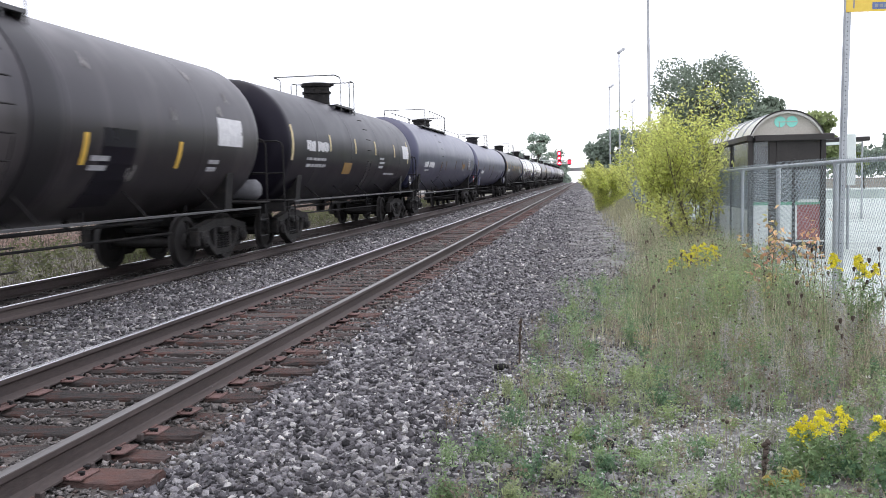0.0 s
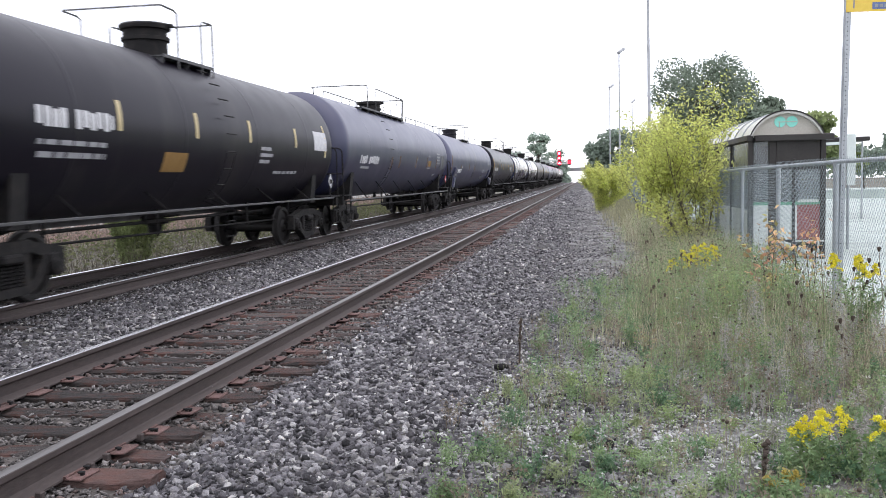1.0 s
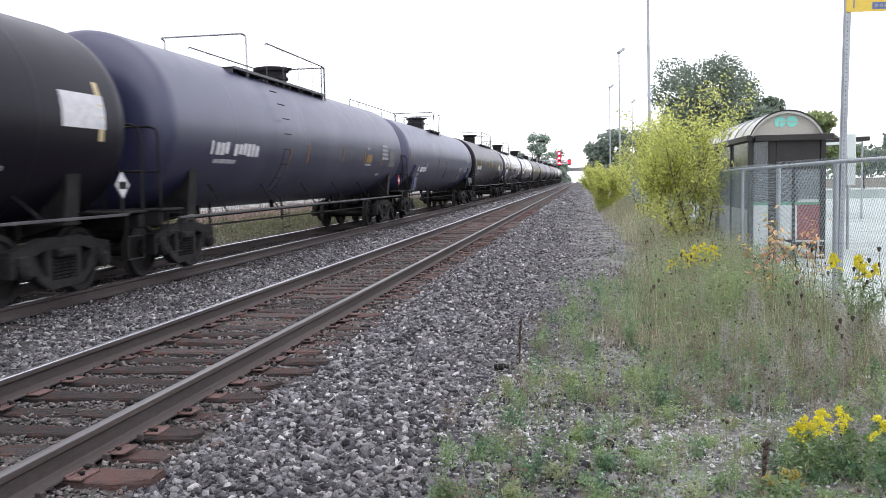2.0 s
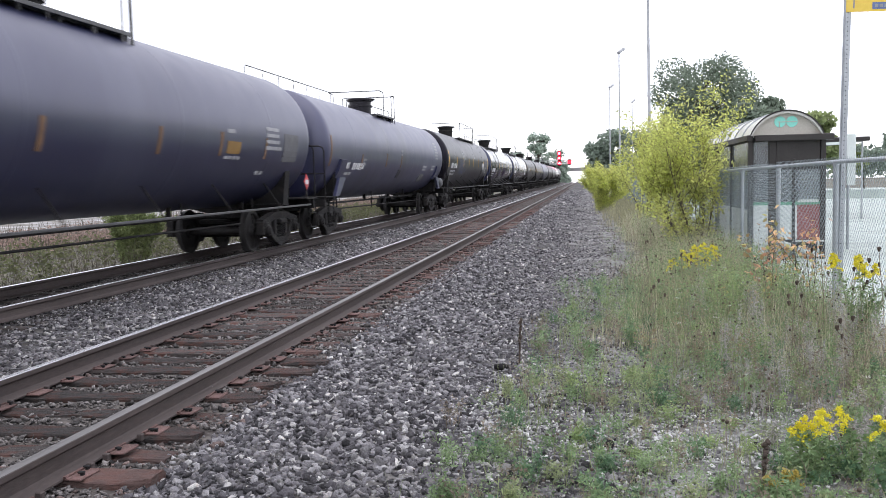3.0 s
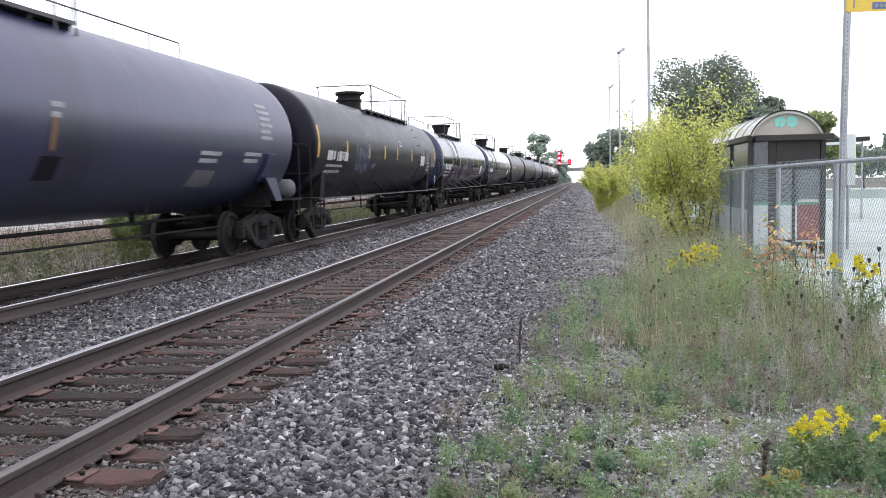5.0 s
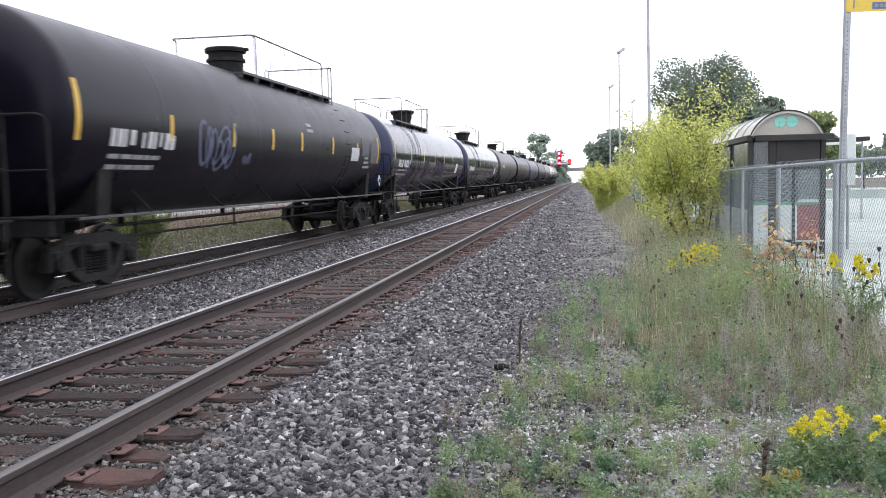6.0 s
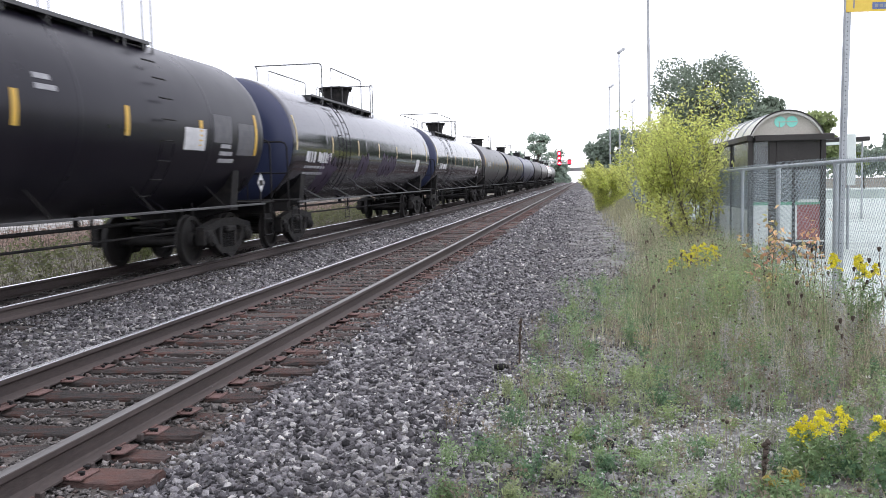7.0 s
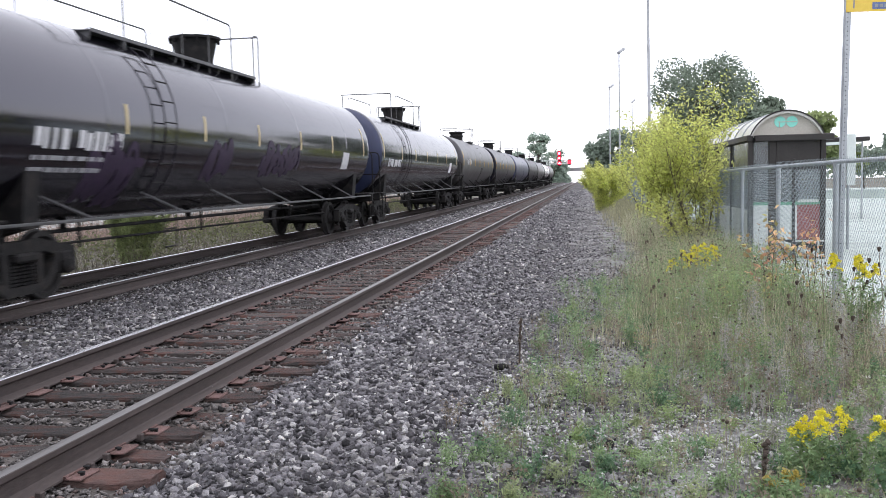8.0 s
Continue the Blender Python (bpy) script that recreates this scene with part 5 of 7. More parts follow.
def build_ballast():
    bits = []
    edge = lambda x, y: smoothstep(-x, -1.1 - 0.5 * np.sin(y * 0.9), 0.2 - 0.4 * np.sin(y * 1.3)) * 0.95 + 0.05
    for x0, x1, y0, y1, d, s0, s1, keep in (
            (-2.48, 1.2, 4.0, 8.0, 1550, 0.01, 0.038, edge), (-2.48, 1.2, 8.0, 13, 830, 0.012, 0.042, edge), (-2.48, 1.1, 13, 22, 330, 0.018, 0.048, edge), (-2.48, 1.0, 22, 48, 85, 0.026, 0.055, edge), (-2.48, 0.8, 48, 115, 16, 0.04, 0.09, edge), (-6.75, -5.05, 50, 115, 14, 0.04, 0.09, None),
            (-6.75, -5.05, 5.5, 14, 600, 0.012, 0.042, None), (-6.75, -5.05, 14, 24, 270, 0.018, 0.042, None), (-6.75, -5.05, 24, 50, 80, 0.026, 0.055, None),
            (-2.6, -2.2, 3.5, 20, 320, 0.012, 0.034, None),
            (-7.3, -6.7, 6, 30, 420, 0.012, 0.032, None), (-0.6, 2.4, 4.3, 7.4, 650, 0.006, 0.017, None), (-10.4, -9.2, 10, 40, 150, 0.02, 0.045, None)):
        x, y = scatter(x0, x1, y0, y1, d, keep)
        fine = 1 - 0.4 * smoothstep(x, -1.5, -0.2)
        size = (s0 + (s1 - s0) * rng.random(len(x)) ** 2.6) * fine
        worn = rng.random(len(x)) < (0.35 if d > 1000 else 0.0)
        bits.append(stones(x[~worn], y[~worn], size[~worn]))
        bits.append(rounded_stones(x[worn], y[worn], size[worn]))
    off, vs, fs = 0, [], []
    for v, f in bits:
        vs.append(v)
        fs.append(f + off)
        off += len(v)
    ob = new("ballast", mesh_from_arrays("ballast", np.concatenate(vs), np.concatenate(fs), STONE))
    tagged(ob, "loose grey crushed-stone ballast along the tracks", "ballast", kind="stuff")
    bits = []
    for x0, x1, y0, y1, d, s0, s1, keep in ((-5.1, -2.45, 3.5, 12, 700, 0.011, 0.03, not_on_tie), (-5.1, -2.45, 12, 24, 300, 0.014, 0.034, not_on_tie), (-5.1, -2.45, 3.5, 12, 300, 0.006, 0.02, None), (-9.4, -6.72, 7, 26, 130, 0.012, 0.028, None)):
        x, y = scatter(x0, x1, y0, y1, d, keep)
        bits.append(stones(x, y, s0 + (s1 - s0) * rng.random(len(x)) ** 2, sink=-0.1))
    off, vs, fs = 0, [], []
    for v, f in bits:
        vs.append(v)
        fs.append(f + off)
        off += len(v)
    tagged(new("crib_ballast", mesh_from_arrays("crib_ballast", np.concatenate(vs), np.concatenate(fs), CRIB)), "dirty brown stones between the ties", "ballast", kind="stuff")

    bits = []
    for x0, x1 in ((-2.95, -2.32), (-4.8, -4.25), (-3.35, -3.1)):
        x, y = scatter(x0, x1, 3.6, 22, 260, not_on_tie)
        bits.append(stones(x, y, 0.008 + 0.022 * rng.random(len(x)) ** 2, sink=0.0))
    off, vs, fs = 0, [], []
    for v, f in bits:
        vs.append(v)
        fs.append(f + off)
        off += len(v)
    tagged(new("rusty_ballast", mesh_from_arrays("rusty_ballast", np.concatenate(vs), np.concatenate(fs), RUSTSTONE)), "rust-stained stones beside the rail foot", "ballast", kind="stuff")

    def pale(x, y):
        a = np.exp(-(((x + 0.6) / 0.3) ** 2 + ((y - 6.5) / 0.8) ** 2))
        b = np.exp(-(((x - 0.6) / 0.8) ** 2 + ((y - 6.0) / 0.6) ** 2))
        return np.clip(1.5 * (a + b) * (0.3 + 0.7 * np.clip(0.5 + 0.5 * relief(x * 3, y * 3, 4.0), 0, 1)) + 0.02, 0, 1)
    x, y = scatter(-1.6, 2.4, 4.3, 8.5, 2000, pale)
    v, f = stones(x, y, 0.006 + 0.016 * rng.random(len(x)) ** 2, sink=0.0)
    tagged(new("pale_gravel", mesh_from_arrays("pale_gravel", v, f, PALESTONE)), "patches of pale limestone chips on gravel", "gravel", kind="stuff")
    ground = bpy.data.objects["ground"]
    kinds = []
    for i in range(10):
        v = ICO_V * (1 + rng.uniform(-0.3, 0.3, (12, 1))) * rng.uniform(0.6, 1.25, (1, 3))
        kinds.append(mesh_from_arrays("stone", v, ICO_F, STONE_PIECE))
    for i in range(300):
        x, y = rng.uniform(-1.9, 0.5), rng.uniform(4.6, 7.2)
        st = new("stone", kinds[i % 10])
        st.parent = ground
        k = rng.uniform(0.018, 0.034)
        st.matrix_basis = pose(x, y, float(ground_z(x, y)) + 0.45 * k, *rng.uniform(0, 360, 3)) @ Matrix.Diagonal((k, k, k, 1))


build_ballast()


# ---- shelter ----
def arch(w, rise, n=18):
    """Points of a low arch of width w and height rise, from one springing to the other."""
    r = (w * w / 4 + rise * rise) / (2 * rise)
    half = math.asin(min(1.0, w / 2 / r)) if rise <= w / 2 else math.pi - math.asin(w / 2 / r)
    return [(r * math.sin(a), r * math.cos(a) - (r - rise)) for a in np.linspace(-half, half, n)]


def build_shelter():
    sh = thing("platform_shelter", "brown metal platform shelter with an arched translucent roof", "shelter")
    x0, x1, y0, y1 = 3.12, 4.58, 18.0, 24.6
    floor = float(ground_z(FENCE_X, 18)) + 0.05
    eave, mid = 2.3, 3.815
    line = [(mid + a, eave + 0.06 + b) for a, b in arch(1.33, 0.45)]
    inner = [(mid + a, eave + 0.05 + b) for a, b in arch(1.28, 0.42)]
    roof = part("roof", Shape().prism(line + inner[::-1], "y", y0 - 0.15, y1 + 0.1), ROOFCLEAR, sh, "weathered pale arched roof sheet", 30)
    for i in range(8):
        y = y0 - 0.17 + i * (y1 - y0 + 0.24) / 7
        out = [(mid + a, eave + 0.065 + b) for a, b in arch(1.37, 0.475)]
        part("roof_rib", Shape().prism(out + line[::-1], "y", y, y + (0.05 if i else 0.035)), BROWN if i == 0 else GALV, roof, "", 30)
    g = part("gable", Shape().prism(inner, "y", y0 - 0.06, y0 - 0.02), BEIGE, sh, "beige arched gable panel")
    for dx in (-0.115, 0.105):
        disc = Shape().lathe([(0.0, -0.012), (0.105, -0.012), (0.105, 0.0)], "y", 28, (mid + dx + 0.0, y0 - 0.062, eave + 0.31))
        emblem = part("emblem_disc", disc, TEAL, g, "round teal emblem shape")
    part("emblem_bar", Shape().box(mid - 0.16, mid + 0.2, y0 - 0.08, y0 - 0.075, eave + 0.3, eave + 0.316), BEIGE, g)
    part("emblem_slot", Shape().box(mid - 0.135, mid - 0.12, y0 - 0.08, y0 - 0.075, eave + 0.2, eave + 0.3), BEIGE, g)
    for xa, xb in ((x0 - 0.04, x0 + 0.08), (x1 - 0.14, x1 + 0.1)):
        part("gutter", Shape().box(xa, xb, y0 - 0.1, y1, eave - 0.05, eave + 0.07, 0.015), BROWN, sh)
    part("fascia", Shape().box(x0 + 0.1, x1 + 0.1, y0 - 0.18, y0 - 0.06, eave - 0.06, eave + 0.06, 0.012), BROWN, sh, "dark brown end fascia beam")
    part("ceiling_panel", Shape().box(x0 + 0.02, x1 - 0.02, y0, y1, eave - 0.02, eave + 0.02), BROWN, sh)
    part("light_fitting", Shape().box(mid - 0.13, mid + 0.13, y0 + 0.25, y0 + 0.4, eave - 0.08, eave - 0.024, 0.015), PALEPANEL, sh, "small pale light fitting")
    for y in (y0, y0 + 2.2, y0 + 4.4, y1):
        for x in (x0, x1 - 0.12):
            part("post", Shape().box(x, x + 0.1, y - 0.05, y + 0.05, floor, eave - 0.02, 0.01), BROWN, sh)
    part("post", Shape().box(x0 + 0.38, x0 + 0.53, y0 - 0.04, y0 + 0.05, floor, eave - 0.02, 0.01), BROWN, sh)
    part("post", Shape().box(x0 + 0.82, x0 + 0.88, y0 - 0.03, y0 + 0.03, floor, eave - 0.4, 0.008), BROWN, sh)
    # end wall: dark panel for the interior's shade, panes, green band, lower panels
    part("interior_shade_panel", Shape().box(x0 + 0.53, x1 - 0.12, y0 - 0.02, y0 + 0.02, 1.68, eave - 0.02, 0.005), BROWN, sh, "dark panel standing in for the shaded interior")
    part("window_pane", Shape().box(x0 + 0.1, x0 + 0.38, y0 - 0.006, y0 + 0.006, 1.06, eave - 0.02), GLASS, sh, "smoky glass pane")
    part("window_pane", Shape().box(x0 + 0.53, x0 + 0.82, y0 - 0.006, y0 + 0.006, 1.06, 1.68), GLASS, sh, "smoky glass pane")
    part("window_pane", Shape().box(x0 + 0.88, x1 - 0.12, y0 - 0.006, y0 + 0.006, 1.06, 1.68), GLASS, sh, "smoky glass pane")
    part("green_band", Shape().box(x0 + 0.1, x0 + 0.38, y0 - 0.02, y0 + 0.02, 1.0, 1.06), GREENBAND, sh, "green painted band")
    part("green_band", Shape().box(x0 + 0.53, x1 - 0.12, y0 - 0.02, y0 + 0.02, 1.0, 1.06), GREENBAND, sh, "green painted band")
    part("notice", Shape().box(x0 + 0.93, x1 - 0.15, y0 - 0.026, y0 - 0.021, 1.045, 1.1), PALEPANEL, sh, "narrow white notice strip")
    part("lower_panel", Shape().box(x0 + 0.1, x0 + 0.38, y0 - 0.015, y0 + 0.015, floor + 0.1, 1.0), PALEPANEL, sh, "pale lower panel")
    part("lower_panel", Shape().box(x0 + 0.92, x1 - 0.12, y0 - 0.015, y0 + 0.015, 0.32, 1.0), REDPANEL, sh, "dull red lower panel")
    part("lower_panel", Shape().box(x0 + 0.53, x0 + 0.92, y0 - 0.015, y0 + 0.015, 0.32, 1.0), PALEPANEL, sh, "pale lower panel")
    for z in (0.28, 0.0):
        part("white_rail", Shape().box(x0 + 0.88, x1 - 0.05, y0 - 0.09, y0 - 0.05, z, z + 0.03), PALEPANEL, sh, "white low rail")
    part("white_rail", Shape().box(x1 - 0.17, x1 - 0.14, y0 - 0.085, y0 - 0.055, floor, 0.28), PALEPANEL, sh, "white low rail")
    # far side and back walls
    for a, b in ((y0 + 0.05, y0 + 2.15), (y0 + 2.25, y0 + 4.35), (y0 + 4.45, y1 - 0.05)):
        part("window_pane", Shape().box(x0 + 0.04, x0 + 0.052, a, b, 0.9, eave - 0.05), GLASS, sh, "smoky glass pane")
        part("side_panel", Shape().box(x0 + 0.03, x0 + 0.06, a, b, floor + 0.1, 0.9), PALEPANEL, sh)
        part("window_pane", Shape().box(x1 - 0.052, x1 - 0.04, a, b, 0.9, 1.75), GLASS, sh, "smoky glass pane")
        part("side_panel", Shape().box(x1 - 0.06, x1 - 0.03, a, b, 1.75, eave - 0.05), BROWN, sh)
        part("side_panel", Shape().box(x1 - 0.06, x1 - 0.03, a, b, floor + 0.1, 0.9), BROWN, sh)
    part("back_panel", Shape().box(x0 + 0.5, x1 - 0.1, y1 - 0.03, y1, floor, eave - 0.02), BROWN, sh)


GLASS = material("smoky_glass", (0.5, 0.55, 0.58), (0.56, 0.6, 0.63), 0.12, scale=2, fine=9, bump=0.0, trans=0.85)
build_shelter()


def build_canopy():
    c = thing("flat_canopy", "dark flat-roofed canopy on slim posts", "canopy")
    part("roof_slab", Shape().box(8.4, 10.3, 34.5, 42, 2.72, 2.88, 0.03), BROWN, c)
    part("white_edge", Shape().box(8.38, 9.3, 34.42, 34.49, 2.6, 2.69, 0.01), PALEPANEL, c, "white trim under the roof edge")
    z = float(ground_z(FENCE_X, 36))
    for x in (8.6, 10.1):
        for y in (34.8, 41.7):
            part("post", Shape().box(x - 0.03, x + 0.03, y - 0.03, y + 0.03, z, 2.7, 0.01), GALV, c)


build_canopy()


def build_notice_board():
    b = thing("notice_board", "narrow white upright notice board on a post", "notice board")
    part("board", Shape().box(5.5, 5.68, 20.0, 20.05, 1.32, 2.42, 0.012), PALEPANEL, b)
    part("post", Shape().tube([(5.55, 20.08, -0.05), (5.55, 20.08, 2.3)], 0.03, 10), GALV, b)


build_notice_board()


def build_sign():
    sg = thing("platform_sign", "yellow sign high on a perforated steel post", "sign")
    x, y = 2.905, 10.62
    z0, z1 = float(ground_z(x, y)) - 0.05, 4.3
    # U-channel with holes shown as recessed studs along the web
    out = [(-0.04, 0.0), (-0.03, 0.0), (-0.018, -0.028), (0.018, -0.028), (0.03, 0.0), (0.04, 0.0), (0.04, 0.005), (0.026, 0.005), (0.014, -0.022), (-0.014, -0.022), (-0.026, 0.005), (-0.04, 0.005)]
    part("post", Shape().prism([(x + a, y + b) for a, b in out], "z", z0, z1), GALV, sg, "grey perforated U-channel post", 20)
    s = Shape()
    z = 0.2
    while z < z1 - 0.05:
        s.box(x - 0.0045, x + 0.0045, y - 0.0295, y - 0.0275, z - 0.0055, z + 0.0055)
        z += 0.0508
    part("post_holes", s, DARKSTEEL, sg, "", 0, "stuff")
    sg.matrix_basis = pose(x, y, 3.4) @ pose(0, 0, 0, 0, 1.1, 0) @ pose(-x, -y, -3.4)
    plate = part("plate", Shape().box(x - 0.025, x + 0.62, y - 0.04, y - 0.034, 3.405, 4.245, 0.002), YELLOWSIGN, sg, "yellow sign plate")
    part("print_line", Shape().box(x + 0.05, x + 0.062, y - 0.0425, y - 0.0405, 3.445, 3.945), SIGNBLUE, plate, "thin blue line")
    part("print_label", Shape().box(x + 0.25, x + 0.5, y - 0.0425, y - 0.0405, 3.43, 3.505), SIGNBLUE, plate, "dark blue printed label")
    for i in range(4):
        part("print_bar", Shape().box(x + 0.275 + 0.05 * i, x + 0.31 + 0.05 * i, y - 0.0445, y - 0.043, 3.45, 3.485), SIGNGREY, plate)


build_sign()


# ---- signal gantry and road bridges ----
def build_gantry():
    g = thing("signal_gantry", "steel lattice signal gantry beside the railway", "signal gantry")
    y = 300.0
    s = Shape()
    for z in (6.2, 7.4):
        for yy in (y - 0.5, y + 0.5):
            s.box(-15.0, -4.9, yy - 0.12, yy + 0.12, z - 0.12, z + 0.12)
    n = 9
    for i in range(n):
        xa, xb = -15.0 + 10.1 * i / n, -15.0 + 10.1 * (i + 1) / n
        za, zb = (6.2, 7.4) if i % 2 else (7.4, 6.2)
        s.tube([(xa, y - 0.5, za), (xb, y - 0.5, zb)], 0.1, 5)
        s.tube([(xa, y + 0.5, zb), (xb, y + 0.5, za)], 0.06, 5)
    part("truss", s, PALEPANEL, g, "light grey lattice truss")
    part("mast", Shape().tube([(-15.0, y, -0.8), (-15.0, y, 8.2)], 0.22, 10), GALV, g)
    for x, zs in ((-9.1, (9.7, 8.1, 6.4)), (-5.7, (6.7,))):
        z0, z1 = min(zs) - 1.0, max(zs) + 1.0
        head = part("signal_head", Shape().box(x - 0.5, x + 0.5, y - 0.75, y - 0.6, z0, z1, 0.1), DARKSTEEL, g, "black signal head with lit red lenses")
        for z in zs:
            if len(zs) > 1:
                part("lens", Shape().lathe([(0.0, -0.12), (0.24, -0.1), (0.37, 0.0)], "y", 20, (x, y - 0.76, z)), SIGNALRED, head, "lit red signal lens")
            part("lens_halo", Shape().lathe([(0.4, -0.02), (0.64, 0.02), (0.64, 0.06)], "y", 20, (x, y - 0.83, z)), SIGNALHALO, head, "glowing ring added as the lens's red halo")
            part("hood", Shape().tube([(x + 0.82 * math.cos(a), y - 1.1, z + 0.82 * math.sin(a)) for a in np.linspace(0, math.pi, 9)], 0.05, 6), DARKSTEEL, head)


build_gantry()


def build_bridge(y, z0, z1, x0, x1, label):
    b = thing("road_bridge", label, "bridge")
    deck = Shape().box(x0, x1, y, y + 9, z0, z1, 0.1)
    part("deck", deck, BRIDGE, b)
    part("parapet", Shape().box(x0, x1, y - 0.2, y, z1 - 0.2, z1 + 0.9, 0.03), BRIDGE, b)
    for x in (-19.0, 14.0):
        part("pier", Shape().box(x - 1.0, x + 1.0, y + 0.6, y + 8.4, -6, z0, 0.1), BRIDGE, b)
    for sg, x in ((-1, x0), (1, x1)):
        part("abutment", Shape().prism([(x, -6), (x + (6 if sg < 0 else -6), -6), (x + (3 if sg < 0 else -3), z0), (x, z0)], "y", y - 2, y + 11), BRIDGE, b)


build_bridge(620.0, 5.7, 7.4, -70, 70, "grey concrete road bridge across the tracks")


# ---- pale yard beyond the far track ----
def build_yard():
    s = Shape().box(-60, -22.5, -5, 160, -0.6, -0.33)
    tagged(new("pavement_far", mesh_of("pavement_far", s, YARD, 0)), "pale hard-standing beyond the far track", "pavement", kind="structure")
    w = thing("low_wall", "low pale concrete wall across the lot", "wall")
    part("wall_body", Shape().box(12, 60, 66, 66.4, -0.35, 0.25, 0.03), CONCRETE, w)
    part("coping", Shape().box(11.95, 60.05, 65.95, 66.45, 0.25, 0.33, 0.02), PALEPANEL, w)


build_yard()


# ---- plants ----
def leaf_cards(c, size, flat=0.0, droop=0.0, long=1.7):
    """Small folded leaves (two triangles and a crease) at the points c."""
    n = len(c)
    a = rng.normal(size=(n, 3))
    a[:, 2] = a[:, 2] * (1 - flat) - droop
    a /= np.linalg.norm(a, axis=1)[:, None]
    b = np.cross(a, rng.normal(size=(n, 3)))
    b /= np.linalg.norm(b, axis=1)[:, None] + 1e-9
    up = np.cross(a, b)
    s = size[:, None]
    v = np.stack([c, c + a * s * 0.45 * long + b * s * 0.5 + up * s * 0.12, c + a * s * long, c + a * s * 0.45 * long - b * s * 0.5 + up * s * 0.12], 1)
    f = np.array([[0, 1, 2], [0, 2, 3]])[None] + 4 * np.arange(n)[:, None, None]
    return v.reshape(-1, 3), f.reshape(-1, 3)


def blades(base, height, lean, width, seg=3, bend=0.5):
    """Tapered bent grass blades."""
    n = len(base)
    ang = rng.uniform(0, 2 * np.pi, n)
    d = np.stack([np.cos(ang), np.sin(ang), 0 * ang], 1)
    face = rng.uniform(0, 2 * np.pi, n)
    w = np.stack([np.cos(face), np.sin(face), 0 * face], 1) * width[:, None]
    rows = []
    for k in range(seg + 1):
        t = k / seg
        p = base + np.stack([0 * ang, 0 * ang, height * t * (1 - 0.25 * lean * t * t)], 1) + d * (height * lean * (t * (1 - bend) + bend * t * t))[:, None]
        ww = w * (1 - 0.92 * t)
        rows += [p - ww, p + ww]
    v = np.stack(rows, 1)
    f = np.array([[2 * k, 2 * k + 1, 2 * k + 3, 2 * k + 2] for k in range(seg)])[None] + 2 * (seg + 1) * np.arange(n)[:, None, None]
    tip = v[:, -1]
    return v.reshape(-1, 3), f.reshape(-1, 4), tip


def joined(bits):
    off, vs, fs = 0, [], []
    for v, f in bits:
        vs.append(v)
        fs.append(f + off)
        off += len(v)
    return np.concatenate(vs), np.concatenate(fs)


def on_ground(x, y):
    return np.stack([x, y, ground_z(x, y) - 0.01], 1)


def clumpy(x, y, s=1.0):
    return np.clip(0.5 + 0.33 * relief(x * 1.4 * s, y * 1.1 * s, 2.3) + 0.2 * relief(x * 4 * s, y * 3 * s, 0.7), 0, 1)


def weed_edge(y):
    """Where the weeds end and bare ballast begins."""
    return np.interp(y, [4.4, 7.0, 9.5, 13.3, 20.0, 34.0], [-1.15, -0.85, -0.7, -0.3, 0.3, 0.4]) + 0.1 * np.sin(np.asarray(y) * 1.7)


def fringe(x, y):
    """Scattered growth on gravel, with bare patches."""
    bare = 1 - 0.9 * np.exp(-((x - 0.25) / 0.5) ** 2 - ((y - 8.5) / 0.75) ** 2) - 0.8 * np.exp(-((x - 0.7) / 0.75) ** 2 - ((y - 6.1) / 0.45) ** 2)
    return smoothstep(x, weed_edge(y) - 0.15, weed_edge(y) + 0.5) * np.clip(bare, 0.05, 1)


def tall(x, y):
    """How tall and thick the weeds stand: none on the ballast, full along the fence."""
    e = weed_edge(y)
    return smoothstep(x, e + 0.35, e + 1.5) * fringe(x, y) * (0.2 * smoothstep(y, 4.8, 5.6) + 0.8 * smoothstep(y, 6.8, 10.8 - 1.2 * np.clip(x - 1, 0, 2)))


def straw_zone(x, y):
    """Where dry grass takes over from green: near the fence, and in patches."""
    return np.clip(smoothstep(x, 1.3, 2.2) * smoothstep(-y, -10.5, -7) + 0.8 * smoothstep(relief(x * 0.8, y * 0.45, 5.0), 0.1, 0.5) + 0.9 * smoothstep(y, 12.5, 19), 0, 1)


